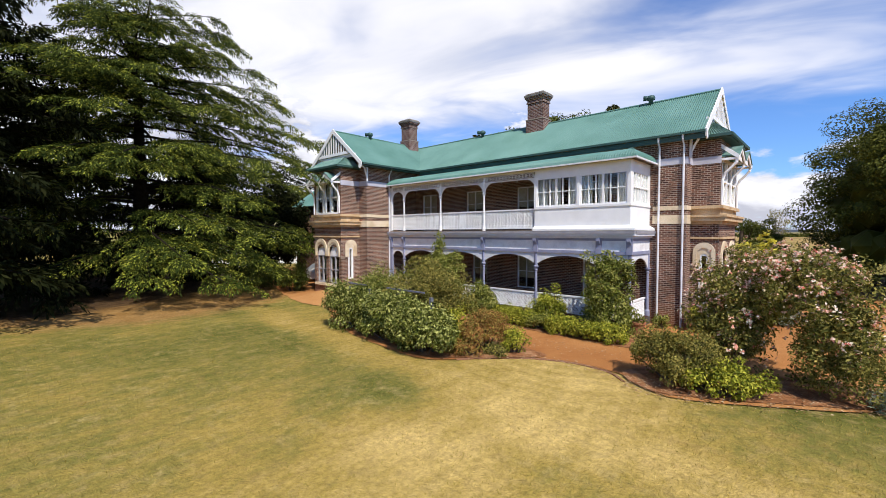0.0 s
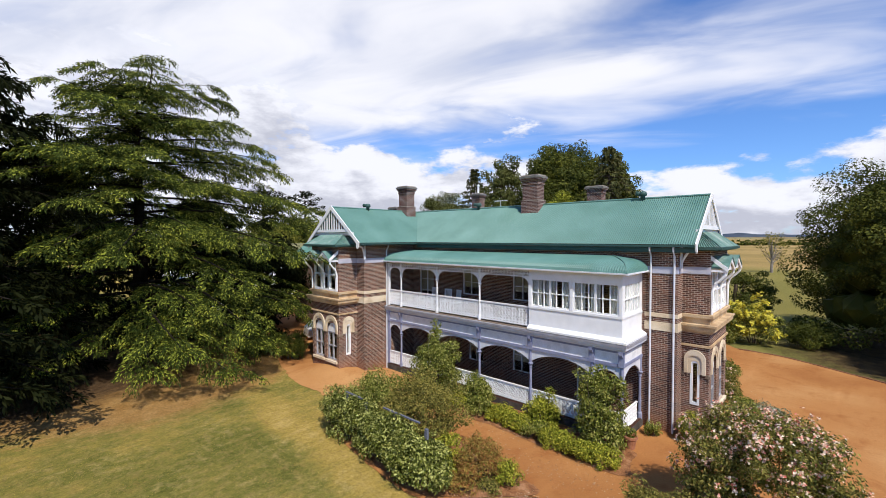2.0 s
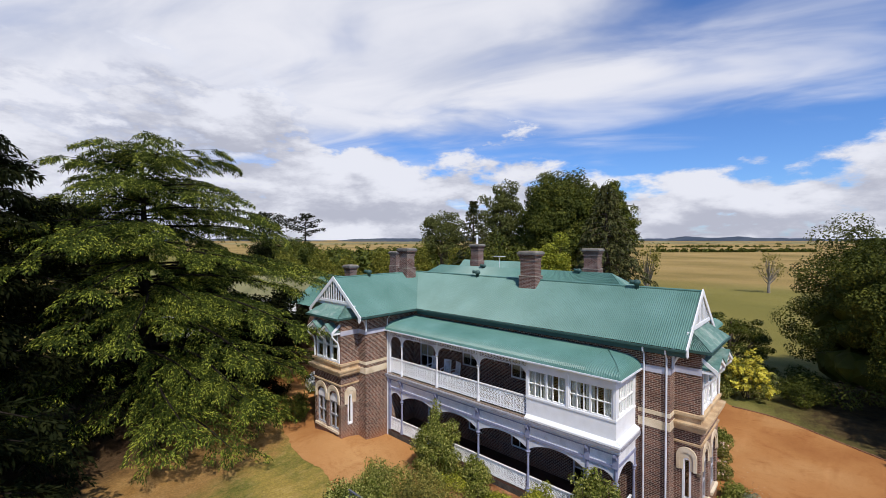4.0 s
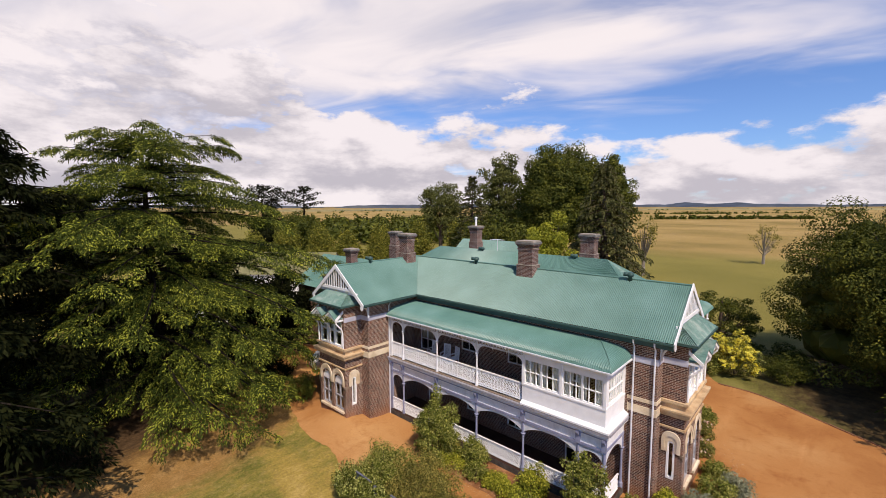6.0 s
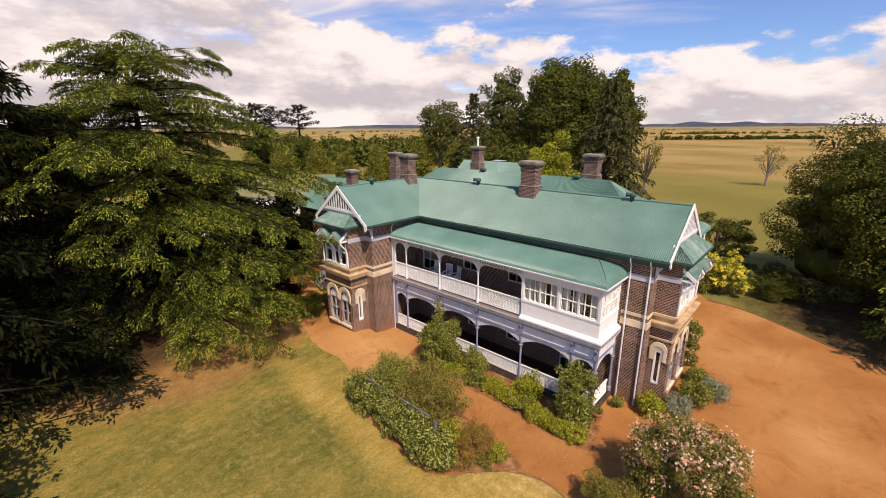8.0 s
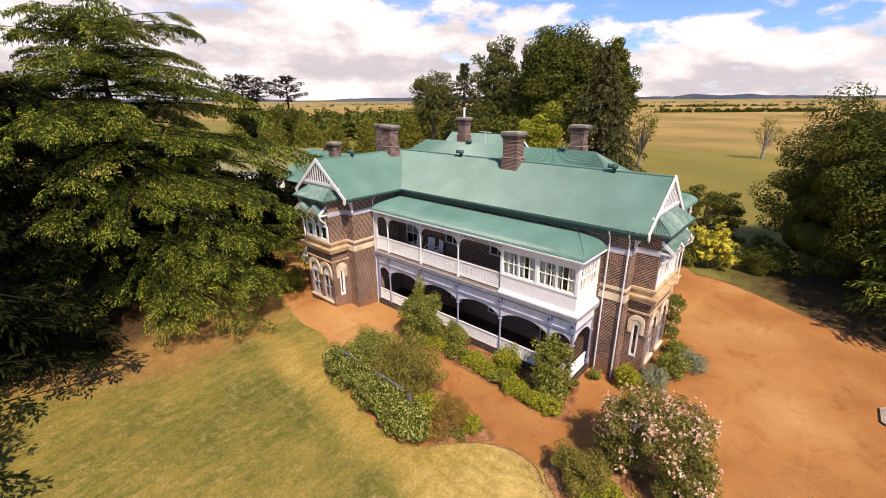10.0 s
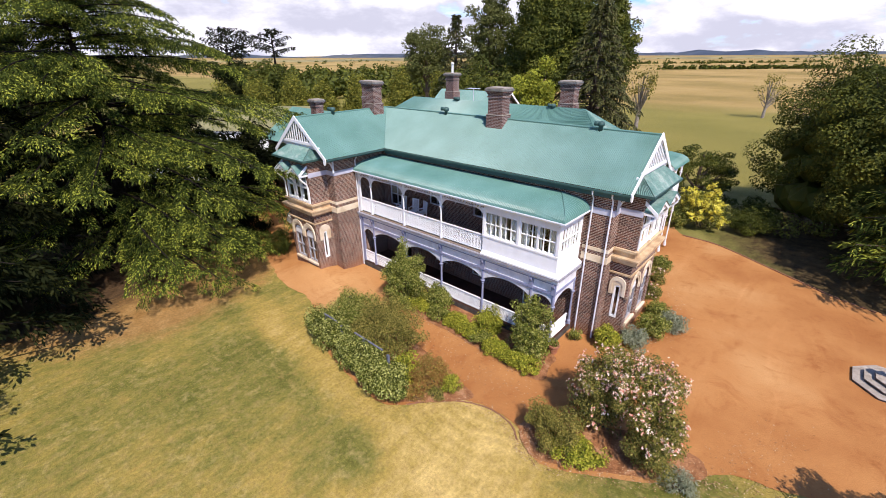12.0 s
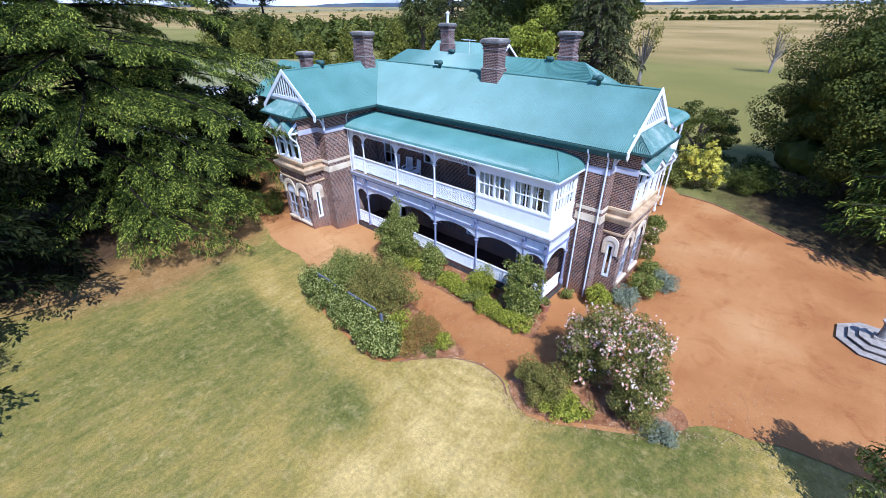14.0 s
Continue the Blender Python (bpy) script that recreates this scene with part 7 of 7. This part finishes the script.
def vehicle(x, y, turn):
    """A white utility seen only in glimpses behind the cedar."""
    ob = thing("parked_car", (x, y, 0), "white car parked beside the house", "car")
    c, s = math.cos(turn), math.sin(turn)

    def go(m):
        m.v = [(x + a * c - b * s, y + a * s + b * c, z) for a, b, z in m.v]
        return m
    body = [(-2.2, 0.35), (2.25, 0.35), (2.3, 0.75), (1.5, 0.98), (0.85, 1.02), (0.25, 1.48), (-1.5, 1.52), (-2.15, 1.0)]
    bd = part("body", go(Mesh().prism(body, "y", -0.85, 0.85)), WHITE, ob)
    glass = [(0.75, 1.04), (0.2, 1.43), (-1.4, 1.46), (-1.9, 1.04)]
    part("side_window", go(Mesh().prism(glass, "y", -0.86, 0.86)), DARKIN, bd, "dark tinted side window")
    part("windscreen", go(Mesh().add([(0.87, -0.72, 1.04), (0.87, 0.72, 1.04), (0.29, 0.66, 1.47), (0.29, -0.66, 1.47)], [(0, 1, 2, 3)])), DARKIN, bd)
    for wx in (-1.35, 1.45):
        for wy in (-0.78, 0.78):
            w = Mesh()
            k = 16
            w.prism([(wx + 0.33 * math.cos(6.2832 * i / k), 0.33 + 0.33 * math.sin(6.2832 * i / k)) for i in range(k)], "y", wy - 0.1, wy + 0.1)
            part("wheel", go(w), DARKIN, ob)


vehicle(-33.0, 20.9, radians(75))


def side_verandah():
    """The two-storey porch on the east side, behind the gable."""
    x0, x1, y0, y1 = -8.09, -5.75, 33.4, 36.6
    part("porch_floor", Mesh().box(x0 + 0.01, x1 + 0.1, y0, y1, UPPER - 0.2, UPPER), DECK, house)
    m = Mesh()
    prof = [(0.0, 0.0), (0.03, 0.14), (0.10, 0.24), (0.2, 0.30), (0.45, 0.24), (1.0, 0.0)]
    corrugated(m, (x1 + 0.35, y0 - 0.3, 7.15), (x1 + 0.35, y1 + 0.3, 7.15), (x0, y1 + 0.3, 7.8), (x0, y0 - 0.3, 7.8), bend=prof)
    part("porch_roof", m, TIN, house, "small green bullnose roof on the side porch")
    part("porch_end", Mesh().prism([(x0, 7.1), (x1 + 0.33, 7.1), (x1 + 0.2, 7.36), (x0, 7.78)], "y", y0 - 0.29, y0 - 0.25), WHITE, house)
    for y in (y0, (y0 + y1) / 2, y1):
        post(x1, y, 0.2, 4.1, 3.2, WHITE_WORN, 0.06)
        post(x1, y, UPPER, 7.1, 6.3, WHITE_WORN, 0.055)
    balustrade(y0 + 0.1, y1 - 0.1, x1, UPPER + 0.06, 0.95, "y")
    arched_fascia(y0, (y0 + y1) / 2, x1, 7.08, 6.4, 0.5, WHITE, "y")
    arched_fascia((y0 + y1) / 2, y1, x1, 7.08, 6.4, 0.5, WHITE, "y")


side_verandah()


def grass():
    """Dry and green blades on the near lawn."""
    rng = np.random.default_rng(9)
    n = 48000
    x, y = rng.uniform(-23, 9, n), rng.uniform(-3, 14, n)
    edge = np.interp(x, [p[0] for p in LAWN_EDGE], [p[1] for p in LAWN_EDGE])
    keep = (y < edge - 0.15) & (np.hypot(x + 0.5, y - 3) > 1.5)
    x, y = x[keep], y[keep]
    c = np.stack([x, y, ground_height(x, y)], 1)
    m = leaves(c, np.tile((0.0, 0.0, 1.0), (len(c), 1)), 0.06, rng, 0.55, 0.18, True)
    tagged(part("grass", m, GRASS, None), "short dry grass blades of the lawn", "grass", "", "stuff")


GRASS = leaf("dry_grass", [(0.20, 0.175, 0.024), (0.34, 0.255, 0.05), (0.50, 0.37, 0.11)], 0.35, 0.3, 0.5)
grass()


def litter():
    """Fallen leaves and petals along the beds and on the path."""
    rng = np.random.default_rng(31)
    P = []
    for pts, w, n in (([(-9.3, 10.6), (-7.6, 12.1), (-6.0, 12.7), (-4.6, 12.3), (-3.6, 11.6), (-2.3, 11.9), (0.6, 13.8), (2.0, 15.0), (4.4, 16.3)], 0.2, 900), ([(-17.0, 12.2), (-13.0, 13.8), (-8.0, 13.2)], 0.3, 350),
                      ([(-16.5, 16.0), (-11.0, 15.8), (-6.0, 15.6)], 0.25, 350), ([(-17.5, 13.6), (-13.0, 14.8), (-8.0, 14.4), (-5.0, 14.5)], 0.45, 500), ([(-4.2, 12.8), (-3.0, 12.2), (0.4, 13.9), (1.8, 15.3)], 0.35, 700), ([(2.0, 15.6), (3.6, 17.2), (4.0, 20.0)], 0.8, 260), ([(-3.0, 22.0), (-1.4, 24.5), (-3.0, 29.0)], 0.4, 350)):
        a = np.array(pts)
        t = rng.uniform(0, len(a) - 1.001, n)
        k = t.astype(int)
        P.append(a[k] + (a[k + 1] - a[k]) * (t - k)[:, None] + rng.normal(0, w, (n, 2)))
    P = np.concatenate(P)
    c = np.stack([P[:, 0], P[:, 1], ground_height(P[:, 0], P[:, 1]) + 0.075], 1)
    m = leaves(c, np.tile((0.0, 0.0, 1.0), (len(c), 1)), 0.06, rng, 0.25, 0.6)
    tagged(part("leaf_litter", m, LITTER, None), "dry fallen leaves along the garden beds", "leaf litter", "", "stuff")


LITTER = leaf("dry_fallen_leaves", [(0.16, 0.08, 0.035), (0.34, 0.19, 0.09), (0.56, 0.42, 0.25)], 0.9, 0.1)
litter()


def garden_chair():
    """A white slatted timber chair on the balcony; it faces -y."""
    x, y, z = -19.35, 20.0, UPPER
    ob = thing("garden_chair", (x, y, z), "white painted slatted garden chair on the balcony", "chair", "chairs on the balcony")
    part("seat", Mesh().box(x - 0.26, x + 0.26, y - 0.24, y + 0.24, z + 0.42, z + 0.46), WHITE, ob)
    for dx in (-0.24, 0.24):
        part("leg", Mesh().box(x + dx - 0.025, x + dx + 0.025, y - 0.24, y - 0.19, z, z + 0.66), WHITE, ob)
        part("leg", Mesh().prism([(y + 0.20, z), (y + 0.25, z), (y + 0.36, z + 1.2), (y + 0.31, z + 1.2)], "x", x + dx - 0.025, x + dx + 0.025), WHITE, ob)
        part("armrest", Mesh().box(x + dx - 0.04, x + dx + 0.04, y - 0.28, y + 0.28, z + 0.66, z + 0.70), WHITE, ob)
    for k in range(5):
        u = x - 0.17 + 0.085 * k
        part("slat", Mesh().prism([(y + 0.235, z + 0.46), (y + 0.255, z + 0.46), (y + 0.335, z + 1.14), (y + 0.315, z + 1.14)], "x", u - 0.025, u + 0.025), WHITE, ob)
    part("top_rail", Mesh().box(x - 0.27, x + 0.27, y + 0.30, y + 0.35, z + 1.12, z + 1.22), WHITE, ob)
    for dx, turn in ((1.25, 12), (2.0, -18)):
        copy_thing(ob, pose(x + dx, y, z, 0, 0, turn))


garden_chair()


def roof_antenna(x, y, z):
    ob = thing("roof_antenna", (x, y, z), "thin grey television antenna on the rear roof", "antenna")
    part("mast", Mesh().tube([(x, y, z), (x, y, z + 1.1)], 0.025, 6), PALE, ob)
    part("boom", Mesh().tube([(x - 0.6, y, z + 1.05), (x + 0.6, y, z + 1.05)], 0.02, 6), PALE, ob)
    for k in range(6):
        u = x - 0.55 + 0.22 * k
        part("rod", Mesh().tube([(u, y - 0.4 + 0.03 * k, z + 1.07), (u, y + 0.4 - 0.03 * k, z + 1.07)], 0.012, 5), PALE, ob)


roof_antenna(-21.0, 30.2, 11.0)
